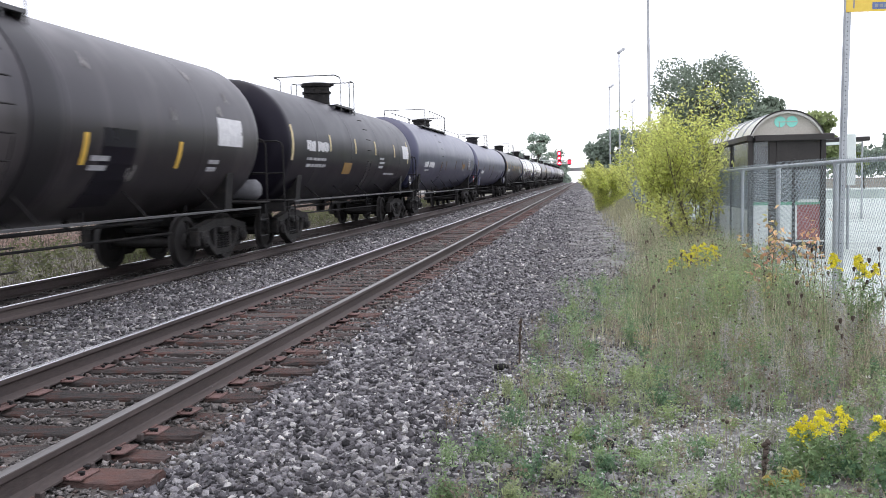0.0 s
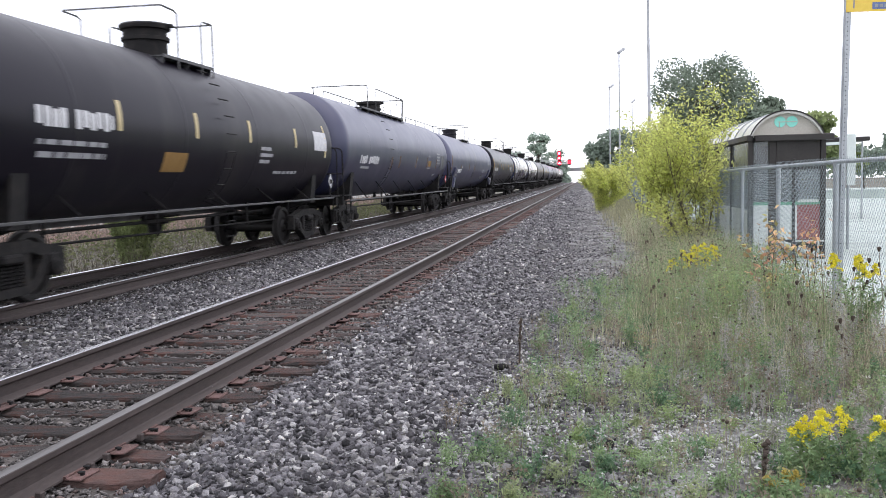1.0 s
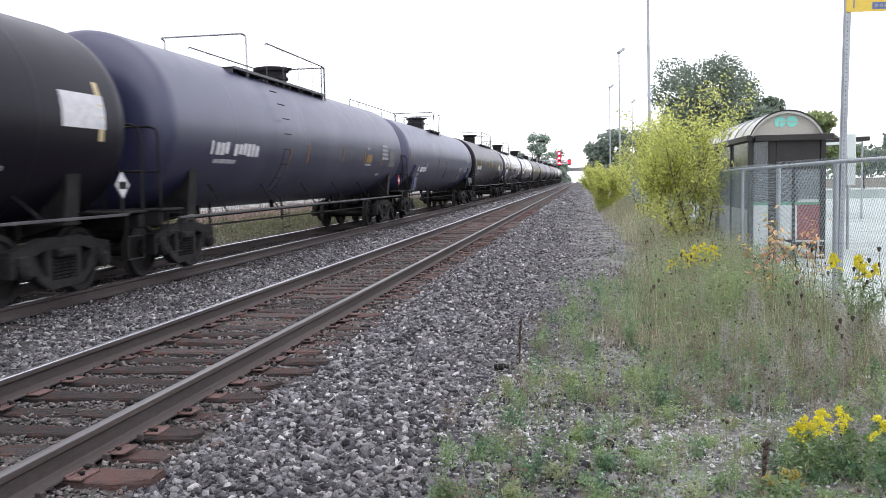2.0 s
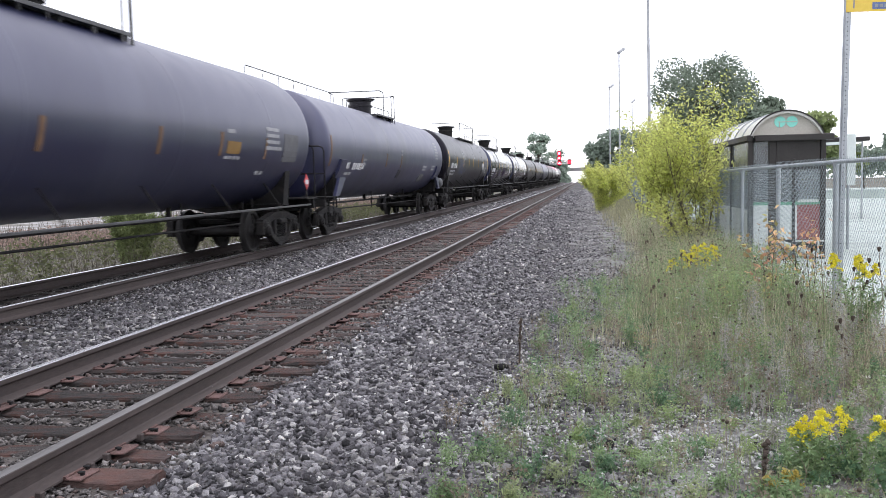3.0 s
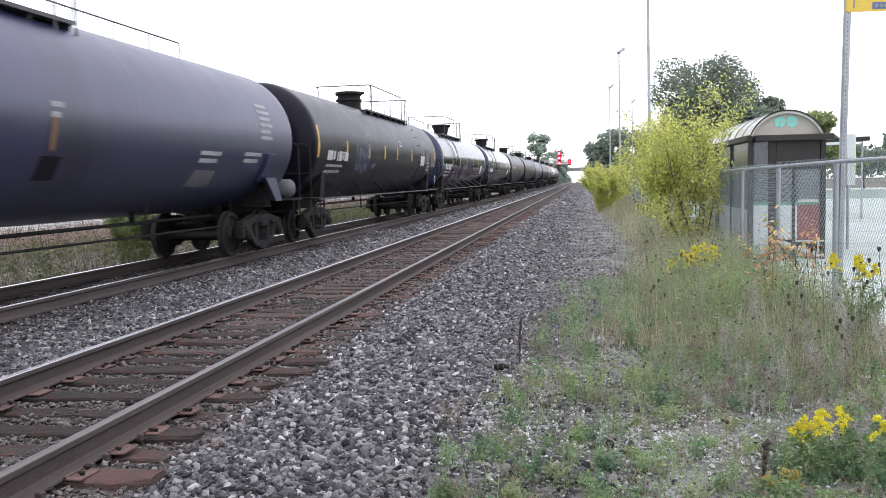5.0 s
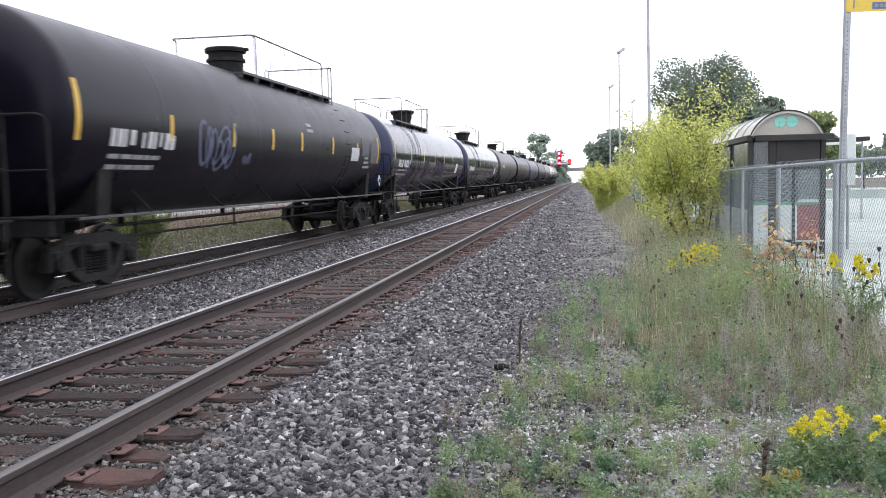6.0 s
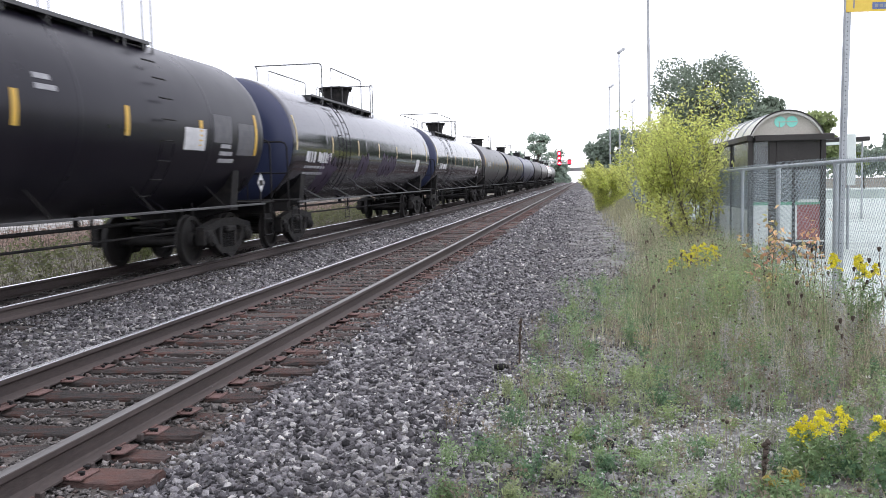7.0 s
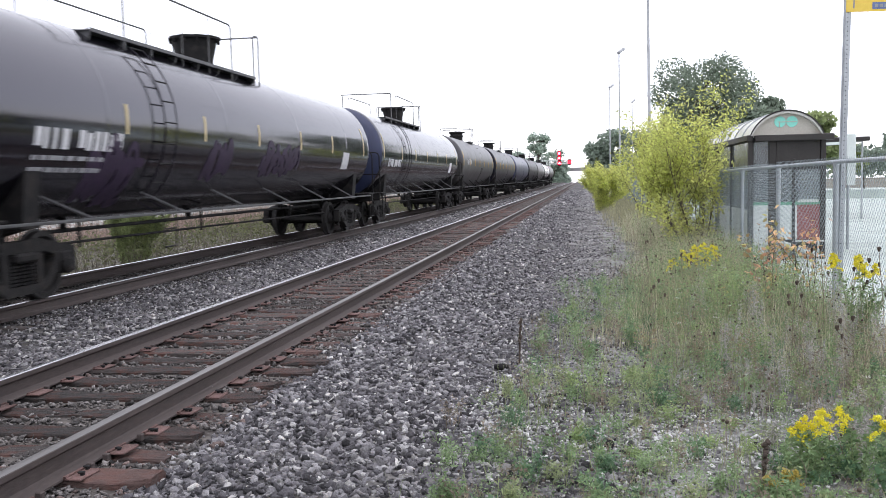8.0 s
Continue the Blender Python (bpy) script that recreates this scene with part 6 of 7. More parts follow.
def build_weeds():
    xr = (-0.5, 2.75)
    # dry tall grass
    x, y = scatter(xr[0], xr[1], 5.0, 34, 1250, lambda a, b: tall(a, b) * (0.06 + 0.94 * straw_zone(a, b)) * (0.3 + 0.7 * clumpy(a, b)))
    n = len(x)
    hgt = tall(x, y) * rng.uniform(0.3, 1.0, n) ** 1.3 * (0.62 + 0.45 * clumpy(x, y, 0.6))
    v1, f1, tip1 = blades(on_ground(x, y), hgt, rng.uniform(0.05, 0.45, n), rng.uniform(0.0018, 0.004, n))
    tagged(new("dry_grass", mesh_from_arrays("dry_grass", v1, f1, STRAW)), "tall dry straw-coloured grass by the fence", "grass", kind="stuff")
    # green grass
    x, y = scatter(-1.3, 2.75, 4.4, 34, 700, lambda a, b: (0.2 * fringe(a, b) + 0.8 * tall(a, b)) * clumpy(a + 3, b + 1) * (1 - 0.75 * straw_zone(a, b)))
    n = len(x)
    hgt = (0.1 + 0.5 * tall(x, y)) * rng.uniform(0.3, 1.3, n)
    v2, f2, _ = blades(on_ground(x, y), hgt, rng.uniform(0.1, 0.7, n), rng.uniform(0.0014, 0.0034, n))
    tagged(new("green_grass", mesh_from_arrays("green_grass", v2, f2, GRASS)), "rough green grass among gravel and weeds", "grass", kind="stuff")
    # brown stems that carry seed heads and white umbels
    x, y = scatter(-1.2, 2.75, 4.4, 30, 36, lambda a, b: 0.4 * fringe(a, b) * clumpy(a, b + 2) + 0.6 * tall(a, b))
    n = len(x)
    hgt = (0.2 + 0.62 * tall(x, y)) * rng.uniform(0.6, 1.15, n)
    v3, f3, tip3 = blades(on_ground(x, y), hgt, rng.uniform(0.03, 0.3, n), np.full(n, 0.003))
    # side twigs of the stems
    k = rng.integers(0, n, 3 * n)
    b = on_ground(x, y)[k] + (tip3[k] - on_ground(x, y)[k]) * rng.uniform(0.35, 0.8, (3 * n, 1))
    v4, f4, tip4 = blades(b, rng.uniform(0.08, 0.25, 3 * n), rng.uniform(0.3, 0.8, 3 * n), np.full(3 * n, 0.002))
    v, f = joined([(v3, f3), (v4, f4)])
    tagged(new("weed_stems", mesh_from_arrays("weed_stems", v, f, BROWNSTEM)), "thin brown branching weed stems", "weeds", kind="stuff")
    tips = np.concatenate([tip3[rng.random(n) < 0.6], tip4[rng.random(3 * n) < 0.12]])
    m = len(tips)
    size = rng.uniform(0.006, 0.014, m)
    shp = ICO_V[None] * rng.uniform(0.6, 1.2, (m, 1, 3)) * size[:, None, None] + tips[:, None]
    tagged(new("seed_heads", mesh_from_arrays("seed_heads", shp.reshape(-1, 3), (ICO_F[None] + 12 * np.arange(m)[:, None, None]).reshape(-1, 3), SEED)),
           "dark dried seed heads on the weeds", "seed heads", kind="stuff")
    # leafy weeds: stems with many small leaves
    x, y = scatter(-1.25, 2.72, 4.4, 30, 52, lambda a, b: (0.3 * fringe(a, b) + 0.7 * tall(a, b)) * (0.3 + 0.7 * clumpy(a, b + 4)) * (1 - 0.6 * straw_zone(a, b)))
    n = len(x)
    hgt = (0.12 + 0.6 * tall(x, y)) * rng.uniform(0.5, 1.1, n)
    base = on_ground(x, y)
    per = 46
    t = rng.uniform(0.1, 1.0, (n, per))
    c = base[:, None] + np.stack([rng.normal(0, 0.045, (n, per)), rng.normal(0, 0.045, (n, per)), t * hgt[:, None]], 2)
    size = rng.uniform(0.005, 0.013, n * per) * np.repeat(0.8 + hgt, per)
    v, f = leaf_cards(c.reshape(-1, 3), size, 0.3, -0.2, 2.2)
    v5, f5, _ = blades(base, hgt, np.full(n, 0.05), np.full(n, 0.004))
    tagged(new("leafy_weeds", mesh_from_arrays("leafy_weeds", v, f, WEED)), "leafy green roadside weeds", "weeds", kind="stuff")
    tagged(new("weed_stalks", mesh_from_arrays("weed_stalks", v5, f5, GRASS)), "green stalks of leafy weeds", "weeds", kind="stuff")
    # low ground cover on the gravel
    x, y = scatter(-1.3, 2.7, 4.35, 14, 210, lambda a, b: clumpy(a + 1, b) ** 1.5 * fringe(a, b))
    n, per = len(x), 9
    c = on_ground(x, y)[:, None] + np.stack([rng.normal(0, 0.035, (n, per)), rng.normal(0, 0.035, (n, per)), rng.uniform(0.0, 0.06, (n, per))], 2)
    v, f = leaf_cards(c.reshape(-1, 3), rng.uniform(0.005, 0.012, n * per), 0.5, -0.35, 2.6)
    tagged(new("ground_cover", mesh_from_arrays("ground_cover", v, f, WEED)), "low green ground-cover plants in gravel", "weeds", kind="stuff")
    # white umbels
    x, y = scatter(0.8, 2.6, 5.5, 14, 3.2)
    n = len(x)
    z = ground_z(x, y) + (0.1 + 0.45 * tall(x, y)) * rng.uniform(0.7, 1.2, n)
    c = np.stack([x, y, z], 1)[:, None] + np.stack([rng.normal(0, 0.013, (n, 16)), rng.normal(0, 0.013, (n, 16)), rng.normal(0, 0.003, (n, 16))], 2)
    v, f = leaf_cards(c.reshape(-1, 3), rng.uniform(0.006, 0.011, n * 16), 0.8, 0.0, 1.2)
    tagged(new("white_flowers", mesh_from_arrays("white_flowers", v, f, WHITEFLOWER)), "small white wild carrot flowers", "flowers", kind="stuff")
    # stalks by the ballast edge
    x, y = scatter(-1.3, 1.2, 4.4, 13, 150, lambda a, b: clumpy(a * 2, b * 1.3) ** 2 * fringe(a, b))
    n = len(x)
    v, f, _ = blades(on_ground(x, y), rng.uniform(0.08, 0.42, n), rng.uniform(0.05, 0.4, n), rng.uniform(0.002, 0.004, n))
    tagged(new("edge_grass", mesh_from_arrays("edge_grass", v, f, GRASS)), "sparse grass tufts on the ballast edge", "grass", kind="stuff")
    # rough growth beyond the far track
    x, y = scatter(-15.5, -9.9, 8, 75, 78, lambda a, b: smoothstep(-a, 9.9, 10.8) * (0.3 + 0.7 * clumpy(a, b, 0.7)))
    n = len(x)
    v, f, tp = blades(on_ground(x, y), rng.uniform(0.2, 0.7, n) * rng.uniform(0.5, 1.1, n), rng.uniform(0.1, 0.8, n), rng.uniform(0.004, 0.008, n))
    tagged(new("far_dry_grass", mesh_from_arrays("far_dry_grass", v, f, FARGRASS)), "tall dry grass beyond the far track", "grass", kind="stuff")
    x, y = scatter(-16, -10.2, 8, 75, 5, lambda a, b: clumpy(a + 5, b, 0.7))
    n, per = len(x), 22
    c = on_ground(x, y)[:, None] + np.stack([rng.normal(0, 0.08, (n, per)), rng.normal(0, 0.08, (n, per)), rng.uniform(0.05, 0.6, (n, per))], 2)
    v, f = leaf_cards(c.reshape(-1, 3), rng.uniform(0.03, 0.07, n * per), 0.3, -0.2, 2.0)
    tagged(new("far_weeds", mesh_from_arrays("far_weeds", v, f, FARWEED)), "green weeds beyond the far track", "weeds", kind="stuff")
    x, y = scatter(-22, -16, 18, 90, 11)
    n, per = len(x), 9
    c = on_ground(x, y)[:, None] + np.stack([rng.normal(0, 0.16, (n, per)), rng.normal(0, 0.16, (n, per)), rng.uniform(0.05, 0.5, (n, per))], 2)
    v, f = leaf_cards(c.reshape(-1, 3), rng.uniform(0.035, 0.065, n * per), 0.3, -0.2, 2.0)
    tagged(new("red_brush", mesh_from_arrays("red_brush", v, f, LEAF_BRUSH)), "reddish autumn brush beyond the far track", "brush", kind="stuff")
    x, y = scatter(-22.5, -15, 12, 90, 11)
    n = len(x)
    v, f, tp = blades(on_ground(x, y), rng.uniform(0.3, 1.1, n), rng.uniform(0.05, 0.4, n), rng.uniform(0.008, 0.02, n))
    tagged(new("far_stems", mesh_from_arrays("far_stems", v, f, FARGRASS)), "tall dry stems before the yard", "weeds", kind="stuff")
    # weeds at the far end of the path
    x, y = scatter(0.35, 3.0, 32, 95, 105, lambda a, b: smoothstep(a, 0.3, 1.3) * (0.35 + 0.65 * clumpy(a, b * 0.5)))
    n = len(x)
    v, f, _ = blades(on_ground(x, y), rng.uniform(0.25, 0.8, n) * (0.5 + 0.5 * smoothstep(x, 0.5, 1.6)), rng.uniform(0.05, 0.5, n), rng.uniform(0.005, 0.013, n))
    tagged(new("distant_weeds", mesh_from_arrays("distant_weeds", v, f, DRYGREEN)), "dry weeds beside the distant path", "weeds", kind="stuff")


build_weeds()


def build_weed_clumps():
    """Bushy leafy plants, each a clump of arching stems."""
    for mat, x0, x1, y0, y1, count, hmin, hmax, nm, lab in (
            (WEED, -0.9, 2.6, 4.4, 15, 150, 0.16, 0.55, "bushy_weed", "bushy green weed with small leaves"), (GRASS, -0.9, 2.6, 4.6, 14, 75, 0.12, 0.4, "yellowing_weed", "yellowing bushy weed with small leaves"),
            (BROWNSTEM, 0.7, 2.6, 6.5, 15, 60, 0.35, 0.8, "withered_weed", "withered brown branching weed"),
            (GRASS, -1.2, 2.5, 4.4, 7.6, 90, 0.2, 0.5, "low_weed", "low thin green weed"), (BROWNSTEM, -1.1, 2.5, 4.4, 11, 150, 0.2, 0.55, "brown_low_weed", "low brown stalky weed"),
            (SILVERSPIKE, 1.1, 2.6, 5.6, 11, 55, 0.35, 0.75, "silvery_spike", "silvery dead flower spike"), (RUSSET, 0.5, 2.6, 8.0, 14, 30, 0.25, 0.6, "russet_weed", "russet withered weed"),
            (BRIGHTWEED, -0.3, 2.6, 5.4, 14, 75, 0.14, 0.42, "bright_weed", "fresh bright green weed"), (DEEPWEED, -1.0, 2.6, 4.4, 14, 130, 0.14, 0.4, "deep_green_weed", "deep green leafy weed"),
            (BRIGHTWEED, 1.35, 2.65, 10.0, 18.0, 80, 0.4, 0.85, "tall_weed", "tall leafy green weed")):
        spike = mat is SILVERSPIKE
        sv, lv = [], []
        for _ in range(count):
            x, y = rng.uniform(x0, x1), y0 + (y1 - y0) * rng.random() ** 1.4
            if rng.random() > float(fringe(np.array(x), np.array(y))):
                continue
            k = rng.integers(5, 11)
            hgt = rng.uniform(hmin, hmax) * (0.45 + 0.55 * float(smoothstep(y, 5.0, 9.0)))
            base = np.repeat(on_ground(np.array([x]), np.array([y])), k, 0) + np.concatenate([rng.normal(0, 0.03, (k, 2)), np.zeros((k, 1))], 1)
            v, f, tip = blades(base, rng.uniform(0.6, 1.0, k) * hgt, rng.uniform(0.03, 0.16, k) if spike else rng.uniform(0.1, 0.55, k), np.full(k, 0.0025))
            sv.append((v, f))
            per = 46 if spike else 7 if nm.endswith("low_weed") else (24 if mat is not BROWNSTEM else 9)
            t = rng.uniform(0.35 if spike else 0.15, 1.0, (k, per, 1))
            c = base[:, None] * (1 - t) + tip[:, None] * t + rng.normal(0, 0.008 if spike else 0.016, (k, per, 3))
            c[..., 2] += 0.0 if spike else 0.12 * hgt * np.sin(np.pi * t[..., 0])
            lv.append(leaf_cards(c.reshape(-1, 3), rng.uniform(0.004, 0.009, k * per) if spike else rng.uniform(0.006, 0.014, k * per), 0.2, -0.2, 2.8))
        v, f = joined(sv)
        tagged(new(nm + "_stems", mesh_from_arrays(nm, v, f, mat)), "thin stems of " + lab, "weeds", kind="stuff")
        v, f = joined(lv)
        tagged(new(nm + "_leaves", mesh_from_arrays(nm, v, f, mat)), lab + " beside the tracks", "weeds", kind="stuff")


build_weed_clumps()


def build_goldenrod(x, y, height, plumes, size, label):
    g = thing("goldenrod", label, "goldenrod plant", "goldenrods")
    z = float(ground_z(x, y)) - 0.02
    r = random.Random(int(1000 * x + 77 * y))
    pts, leaves = [], []
    for i in range(plumes):
        a = r.uniform(0, 6.28)
        lean = r.uniform(0.05, 0.3) * height
        top = Vector((x + lean * math.cos(a) + (i - (plumes - 1) / 2) * size * (0.5 if plumes < 5 else 0.24), y + lean * math.sin(a), z + height * r.uniform(0.82, 1.0)))
        foot = Vector((x + r.uniform(-0.04, 0.04), y + r.uniform(-0.04, 0.04), z))
        s = Shape().tube([foot, foot.lerp(top, 0.5) + Vector((0, 0, 0.02)), top], 0.004, 5, True, 0.002)
        part("stem", s, GRASS, g)
        for k in range(80):
            leaves.append(foot.lerp(top, r.uniform(0.05, 0.85)))
        for j in range(2):
            side = Vector((x + r.uniform(-1.2, 1.2) * size, y + r.uniform(-1.2, 1.2) * size, z + height * r.uniform(0.45, 0.75)))
            root = Vector((side.x * 0.5 + x * 0.5, side.y * 0.5 + y * 0.5, z))
            part("stem", Shape().tube([root, root.lerp(side, 0.6), side], 0.003, 4, True, 0.0015), GRASS, g)
            leaves.extend(root.lerp(side, r.uniform(0.1, 1.0)) for k in range(70))
        for k in range(7):
            b = r.uniform(0, 6.28)
            start = top - Vector((0, 0, size * 0.9 * k / 7))
            reach = size * (0.25 + 0.5 * k / 7)
            for j in range(95):
                t = r.random() ** 0.8
                p = start + Vector((math.cos(b), math.sin(b), 0.45 - 0.75 * t)) * reach * t
                pts.append(p + Vector((r.gauss(0, 0.006), r.gauss(0, 0.006), r.gauss(0, 0.006))))
    v, f = leaf_cards(np.array([tuple(p) for p in pts]), rng.uniform(0.006, 0.012, len(pts)) * max(1.0, size / 0.12), 0.0, 0.0, 1.2)
    ob = new("flower_plume", mesh_from_arrays("flower_plume", v, f, GOLDFADED if "faded" in label else GOLD))
    ob.parent = g
    tagged(ob, "dull yellow flower plume" if "faded" in label else "bright yellow flower plume")
    v, f = leaf_cards(np.array([tuple(p) for p in leaves]), rng.uniform(0.009, 0.018, len(leaves)), 0.3, 0.0, 3.6)
    ob = new("leaves", mesh_from_arrays("leaves", v, f, WEED))
    ob.parent = g


for gx, gy, gh, gp, gs, gl in ((1.24, 5.3, 0.41, 3, 0.12, "low goldenrod in bright yellow flower"), (1.41, 5.45, 0.43, 1, 0.1, "low goldenrod in bright yellow flower"),
                               (1.54, 5.3, 0.45, 2, 0.12, "low goldenrod in bright yellow flower"), (2.52, 8.6, 0.96, 9, 0.11, "tall goldenrod by the fence in flower"),
                               (1.02, 4.95, 0.16, 3, 0.1, "small faded goldenrod among gravel"), (1.73, 14.0, 0.7, 6, 0.2, "goldenrod clump below the bush"), (1.5, 13.6, 0.62, 4, 0.2, "goldenrod clump below the bush"), ):
    build_goldenrod(gx, gy, gh, gp, gs, gl)


def grow(shape, start, heading, length, radius, depth, r, tips, spread=0.6, lift=0.15):
    """A limb with its branches; collects the ends."""
    pts = [start]
    d = heading.normalized()
    for _ in range(3):
        d = (d + Vector((r.gauss(0, 0.12), r.gauss(0, 0.12), r.gauss(0, 0.06) + lift * 0.3))).normalized()
        pts.append(pts[-1] + d * length / 3)
    shape.tube(pts, radius, 6 if depth > 1 else 4, True, radius * 0.55)
    if depth >= 2:
        tips.append((pts[1], d))
        tips.append((pts[2], d))
        tips.append((pts[1].lerp(pts[2], 0.5), d))
    if depth <= 0:
        tips.append((pts[-1], d))
        tips.append((pts[-2], d))
        return
    for _ in range(r.choice((2, 3, 3))):
        k = r.uniform(0.45, 1.0)
        i = min(2, int(k * 3))
        p = pts[i].lerp(pts[i + 1], k * 3 - i)
        h = (d + Vector((r.gauss(0, spread), r.gauss(0, spread), r.gauss(lift, spread * 0.5)))).normalized()
        grow(shape, p, h, length * r.uniform(0.5, 0.75), radius * 0.55, depth - 1, r, tips, spread, lift)
    tips.append((pts[-1], d))


def build_bush(name, label, category, x, y, height, width, stems, leaf, leaf_size, per_tip, seed, depth=2, spread=0.55, lift=0.2, lean=0.0, long=1.9):
    b = thing(name, label, category)
    r = random.Random(seed)
    z = float(ground_z(x, y)) - 0.05
    wood, tips = Shape(), []
    for i in range(stems):
        a = 2 * math.pi * (i + r.uniform(0, 0.8)) / stems
        out = r.uniform(0.1, 0.75) * width / height
        h = Vector((math.cos(a) * out + lean, math.sin(a) * out, 1))
        grow(wood, Vector((x + 0.2 * math.cos(a), y + 0.2 * math.sin(a), z)), h, height * r.uniform(0.4, 0.62), 0.012 * height / 3, depth, r, tips, spread, lift)
    part("woody_stem", wood, BARK, b, "thin bare brown stems", 60, "stuff")
    cs = []
    for p, d in tips:
        for _ in range(per_tip):
            q = p - d * r.uniform(-0.12, 0.5) * height / 3
            cs.append((q.x + r.gauss(0, 0.075) * height / 3, q.y + r.gauss(0, 0.075) * height / 3, q.z + r.gauss(0, 0.06) * height / 3))
    cs = np.array(cs)
    cs = cs[cs[:, 2] > z + 0.1]
    v, f = leaf_cards(cs, rng.uniform(0.6, 1.25, len(cs)) * leaf_size, 0.2, 0.25, long)
    ob = new("foliage", mesh_from_arrays("foliage", v, f, leaf))
    ob.parent = b
    tagged(ob, "dense small leaves")


build_bush("maple_sapling_bush", "yellow-green multi-stemmed maple bush before the fence", "bush", 2.24, 19.0, 3.4, 1.8, 16, LEAF_MAPLE, 0.036, 46, 4, spread=0.42, lift=0.24, lean=-0.22, long=2.4)
build_bush("roadside_bush", "yellow-green bush beside the ballast path", "bush", 0.95, 47.0, 2.9, 1.6, 13, LEAF_MAPLE, 0.045, 110, 15)
build_bush("maple_sapling_bush", "tall thin yellow-green sapling beside the fence", "bush", 2.15, 31.0, 3.8, 0.75, 8, LEAF_MAPLE, 0.045, 60, 12, spread=0.4, lift=0.3)
build_bush("green_bush", "round green bush beyond the far track", "bush", -11.4, 20.7, 1.7, 0.9, 13, LEAF_WOOD, 0.03, 90, 5)
build_bush("sumac_shrub", "thin sumac shrub with orange autumn leaves", "shrub", 2.42, 11.0, 1.55, 0.5, 6, LEAF_SUMAC, 0.042, 8, 21, 1)
build_bush("broadleaf_weed", "dark green broad-leaved weed on gravel", "weed", 1.68, 5.15, 0.26, 0.2, 7, LEAF_DOCK, 0.028, 5, 33, 1)
build_bush("sumac_shrub", "low sumac shrub with orange autumn leaves", "shrub", 1.86, 10.4, 0.8, 0.25, 3, LEAF_SUMAC, 0.033, 8, 22, 1)


def build_wild_carrot(x, y, height, seed):
    w = thing("wild_carrot", "dried wild carrot with brown nest-like heads", "wild carrot", "dried wild carrots")
    r = random.Random(seed)
    z = float(ground_z(x, y)) - 0.02
    top = Vector((x + r.uniform(-0.06, 0.06), y, z + height))
    stem = Shape().tube([(x, y, z), (x, y, z + height * 0.5), top], 0.004, 5, True, 0.0025)
    ends = [top]
    for i in range(3):
        a, k = r.uniform(0, 6.28), r.uniform(0.5, 0.8)
        p = Vector((x, y, z + height * k))
        e = p + Vector((0.12 * math.cos(a), 0.12 * math.sin(a), height * 0.2))
        stem.tube([p, p.lerp(e, 0.6) + Vector((0, 0, -0.01)), e], 0.003, 4, True, 0.002)
        ends.append(e)
    part("stem", stem, BROWNSTEM, w, "", 60)
    for e in ends:
        k = r.uniform(0.35, 0.65)
        head = Shape().lathe([(0.004, 0.0), (0.02 * k, 0.012), (0.03 * k, 0.03), (0.026 * k, 0.045), (0.012 * k, 0.036), (0.0, 0.03)], "z", 9, tuple(e))
        part("seed_head", head, SEED, w, "brown curled seed head", 20)


for wx, wy, wh, ws_ in ((2.62, 8.35, 1.0, 1), (2.5, 8.9, 0.85, 2), (2.66, 8.7, 0.75, 3), (2.35, 9.3, 0.95, 4), (2.55, 7.9, 0.6, 5), (1.9, 8.6, 0.7, 6), (1.2, 11.5, 0.75, 7), (0.9, 13.5, 0.8, 8), (1.5, 12.4, 0.85, 9), (1.1, 16.0, 0.85, 10), (2.1, 7.4, 0.55, 11), (0.8, 10.2, 0.6, 12)):
    build_wild_carrot(wx, wy, wh, ws_)


def build_dead_stalk(x, y, height):
    s = thing("dead_stalk", "dark dried weed stalk on the ballast edge", "weed stalk")
    z = float(ground_z(x, y))
    body = Shape().tube([(x, y, z - 0.03), (x + 0.01, y, z + height * 0.5), (x + 0.02, y, z + height)], 0.011, 6, True, 0.006)
    r = random.Random(3)
    for i in range(26):
        t = r.uniform(0.45, 1.0)
        body.lathe([(0.0, -0.016), (0.015, 0.0), (0.0, 0.018)], "z", 5, (x + 0.02 * t + r.gauss(0, 0.006), y + r.gauss(0, 0.006), z + height * t))
    part("stalk", body, SEED, s, "", 30, "stuff")


build_dead_stalk(-0.66, 8.3, 0.46)
build_dead_stalk(0.95, 5.0, 0.3)


def build_dark_stone(x, y):
    z = float(ground_z(x, y))
    st = tagged(new("dark_stone", mesh_from_arrays("dark_stone", ICO_V * np.array([[0.085, 0.05, 0.04]]) * (1 + 0.2 * np.sin(7 * ICO_V[:, :1])), ICO_F, DARKSTEEL)), "black lump of stone lying on ballast", "stone")
    st.location = (x, y, z + 0.03)


build_dark_stone(-0.8, 8.05)


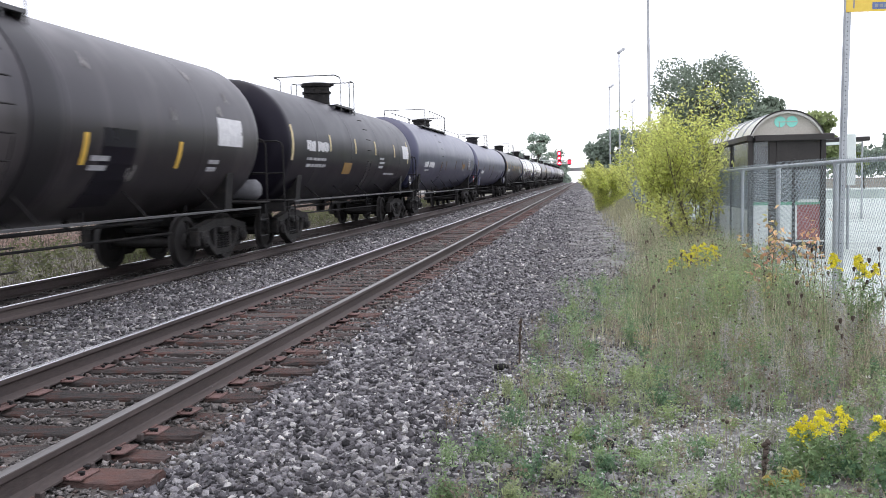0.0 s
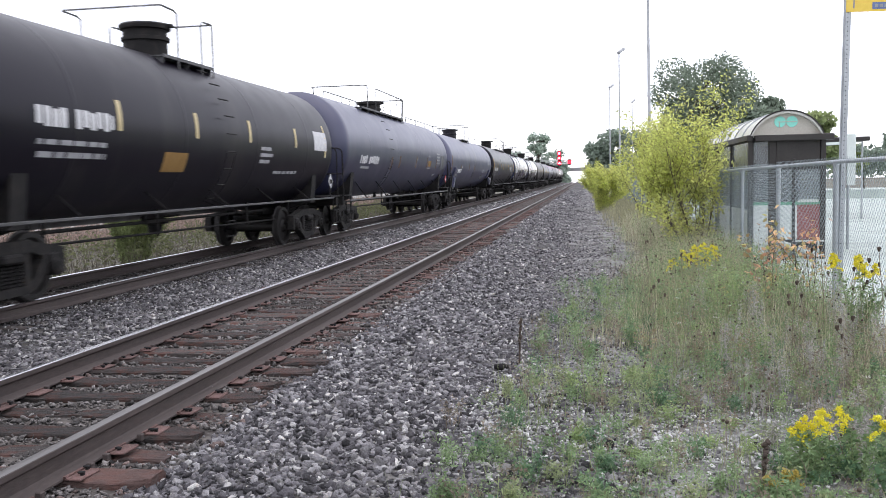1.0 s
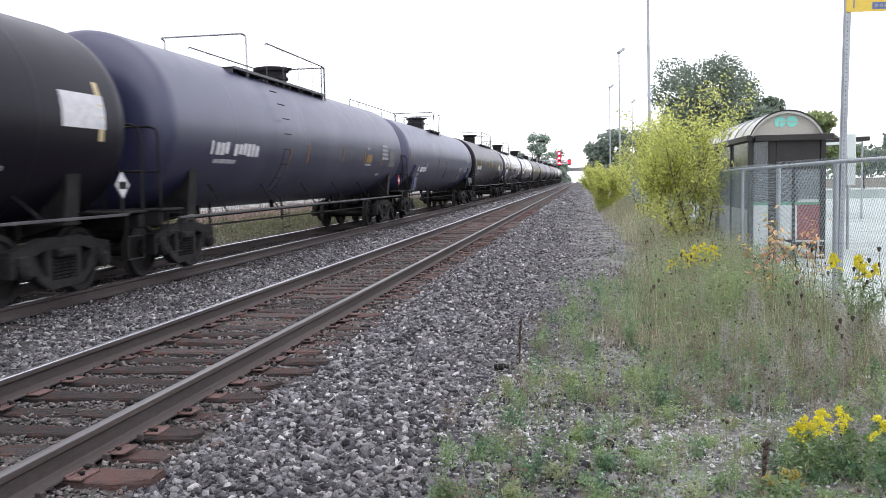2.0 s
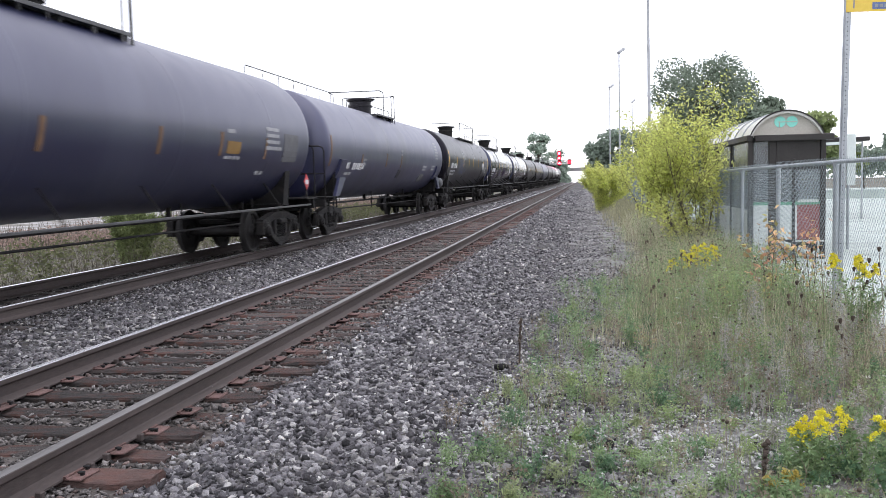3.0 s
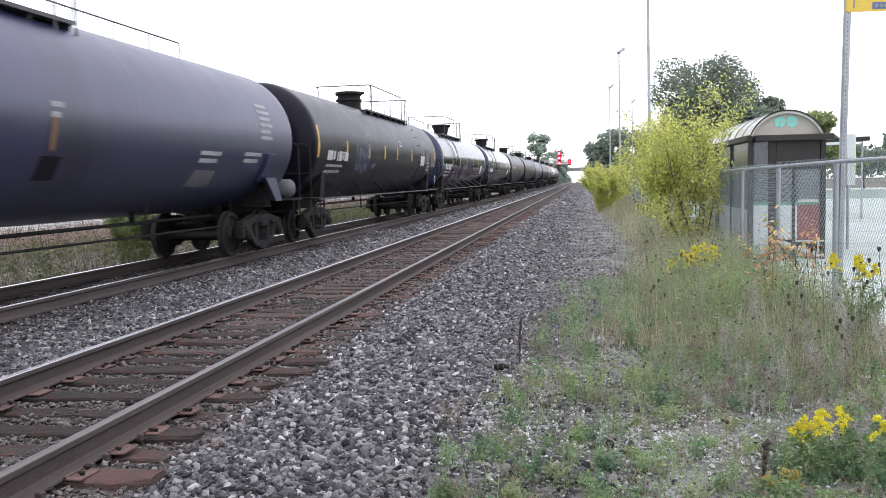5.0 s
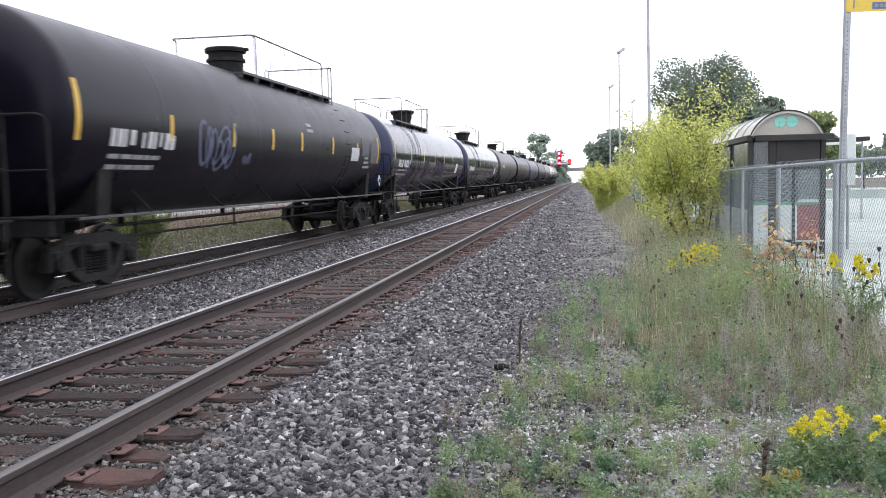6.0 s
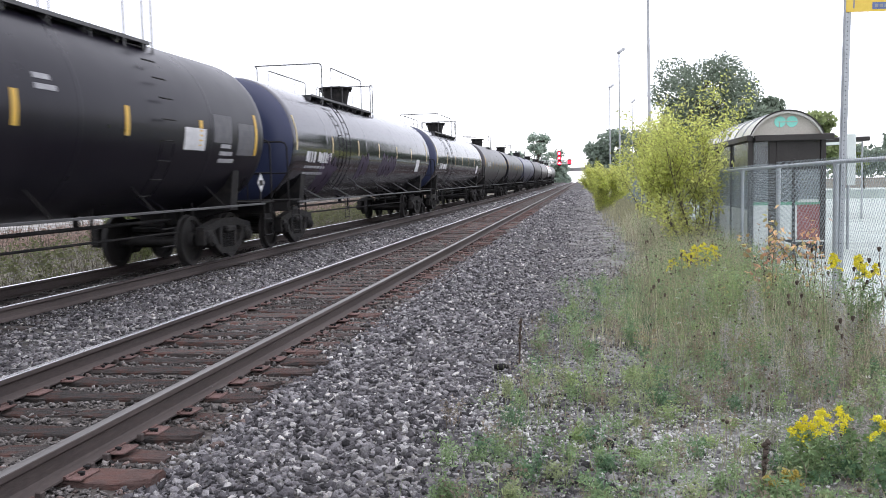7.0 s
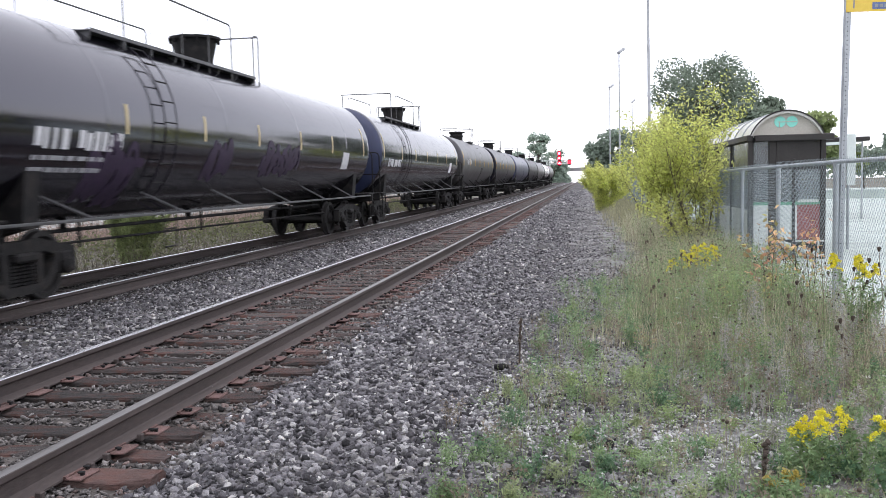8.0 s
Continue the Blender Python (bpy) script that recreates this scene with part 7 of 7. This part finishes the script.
def build_tree(label, x, y, height, width, leaf, leaf_size, count, seed, base=0.25, slim=1.0, lobes_n=24):
    t = thing("tree", label, "tree", "trees round the line")
    r = random.Random(seed)
    z = float(ground_z(x, y)) - 0.2
    wood = Shape().tube([(x, y, z), (x + r.gauss(0, 0.1), y, z + height * 0.35), (x + r.gauss(0, 0.2), y, z + height * 0.8)], height * 0.022, 8, True, height * 0.006)
    lobes = []
    for i in range(lobes_n):
        a, k = r.uniform(0, 6.28), r.uniform(0.0, 1.0)
        zz = z + height * (base + (1 - base) * k * 0.93)
        reach = width * (0.25 + 0.75 * math.sin(math.pi * min(1, 0.12 + 0.8 * (1 - k) ** 0.8))) * r.uniform(0.35, 0.95) * slim
        c = Vector((x + reach * math.cos(a), y + reach * math.sin(a), zz))
        wood.tube([(x, y, zz - height * 0.15), ((x + c.x) / 2, (y + c.y) / 2, zz - height * 0.06), c], height * 0.008, 5, True, height * 0.002)
        lobes.append((c, width * r.uniform(0.2, 0.36) * 1.1))
    part("trunk", wood, BARK, t, "grey-brown trunk and limbs", 60)
    cs = []
    for i in range(count):
        c, rad = lobes[r.randrange(len(lobes))]
        d = Vector((r.gauss(0, 1), r.gauss(0, 1), r.gauss(0, 1))).normalized() * rad * r.uniform(0.3, 1.0) ** 0.5
        cs.append((c.x + d.x, c.y + d.y, c.z + d.z * 0.85))
    v, f = leaf_cards(np.array(cs), rng.uniform(0.6, 1.3, count) * leaf_size, 0.2, 0.15, 1.5)
    ob = new("crown", mesh_from_arrays("crown", v, f, leaf))
    ob.parent = t
    tagged(ob, "uneven leafy crown")


build_tree("tall dark green poplar behind the platform", 11.8, 95, 13.9, 6.1, LEAF_POPLAR, 0.2, 34000, 1, 0.18, lobes_n=60)
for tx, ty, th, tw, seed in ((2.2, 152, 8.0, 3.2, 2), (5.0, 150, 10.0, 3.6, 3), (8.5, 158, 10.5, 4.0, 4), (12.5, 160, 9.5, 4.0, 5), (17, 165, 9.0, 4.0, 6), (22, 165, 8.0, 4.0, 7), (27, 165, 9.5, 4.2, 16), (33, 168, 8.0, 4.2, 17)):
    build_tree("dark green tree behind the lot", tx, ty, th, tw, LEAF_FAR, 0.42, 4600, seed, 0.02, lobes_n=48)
for tx, ty, th, tw, lf, seed in ((16.5, 88, 9.3, 2.2, LEAF_POPLAR, 30), (17.5, 72, 6.5, 1.9, LEAF_WOOD, 8), (19.8, 73, 4.2, 1.8, LEAF_WOOD, 9), (22.0, 75, 4.0, 2.0, LEAF_FAR, 10), (25.0, 76, 6.4, 1.4, LEAF_FAR, 12)):
    build_tree("leafy green tree beyond the shelter", tx, ty, th, tw, lf, 0.27, 3600, seed, 0.6)
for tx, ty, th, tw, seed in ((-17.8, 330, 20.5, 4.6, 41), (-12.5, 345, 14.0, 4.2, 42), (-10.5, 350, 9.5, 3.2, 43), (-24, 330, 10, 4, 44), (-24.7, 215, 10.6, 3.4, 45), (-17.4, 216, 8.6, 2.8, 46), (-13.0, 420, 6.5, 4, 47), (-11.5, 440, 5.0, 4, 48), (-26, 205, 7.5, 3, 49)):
    build_tree("tree far down the line, leaves paled for haze", tx, ty, th, tw, LEAF_HAZE, 0.6, 3600, seed, 0.05, lobes_n=36)


for i in range(8):
    source = bpy.data.objects["tree.001"] if i % 2 else bpy.data.objects["tree.003"]
    copy_thing(source, pose(28 + 3 * math.sin(i * 2.1) - (5.0 if i % 2 else 8.5), -45 + 13 * i + 2 * math.sin(i * 3.3) - (150 if i % 2 else 158), 0))


def build_far_woods():
    bits = []
    for y, x0, x1, hgt, size, n in ((480, -160, -16, 8, 0.9, 5000), (240, 32, 260, 9, 0.8, 7000), (500, 10, 80, 7, 0.9, 2500)):
        x = rng.uniform(x0, x1, n)
        top = hgt * (0.65 + 0.35 * np.sin(x * 0.35) * np.sin(x * 0.13 + 1))
        c = np.stack([x, y + rng.uniform(-5, 5, n), top * rng.uniform(0.0, 1.0, n) ** 0.7 - GRADE * max(0.0, y - CREST)], 1)
        bits.append(leaf_cards(c, rng.uniform(0.7, 1.4, n) * size, 0.2, 0.1, 1.5))
    v, f = joined(bits)
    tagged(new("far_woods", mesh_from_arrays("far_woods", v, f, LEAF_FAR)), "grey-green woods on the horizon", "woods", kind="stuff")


build_far_woods()


# ---- movement ----
SPEED = 10.42


def motions():
    """The train comes on at a steady pace; its wheels roll."""
    for car in CARS:
        p = car.location.copy()
        walk(car, [(0.5 * k, pose(p.x, p.y - SPEED * 0.5 * k, p.z)) for k in range(17)])
    for ws, y in WHEELSETS:
        walk(ws, [(k / 30, pose(0, y, 0.457, math.degrees(SPEED * k / 30 / 0.457))) for k in range(241)])


motions()
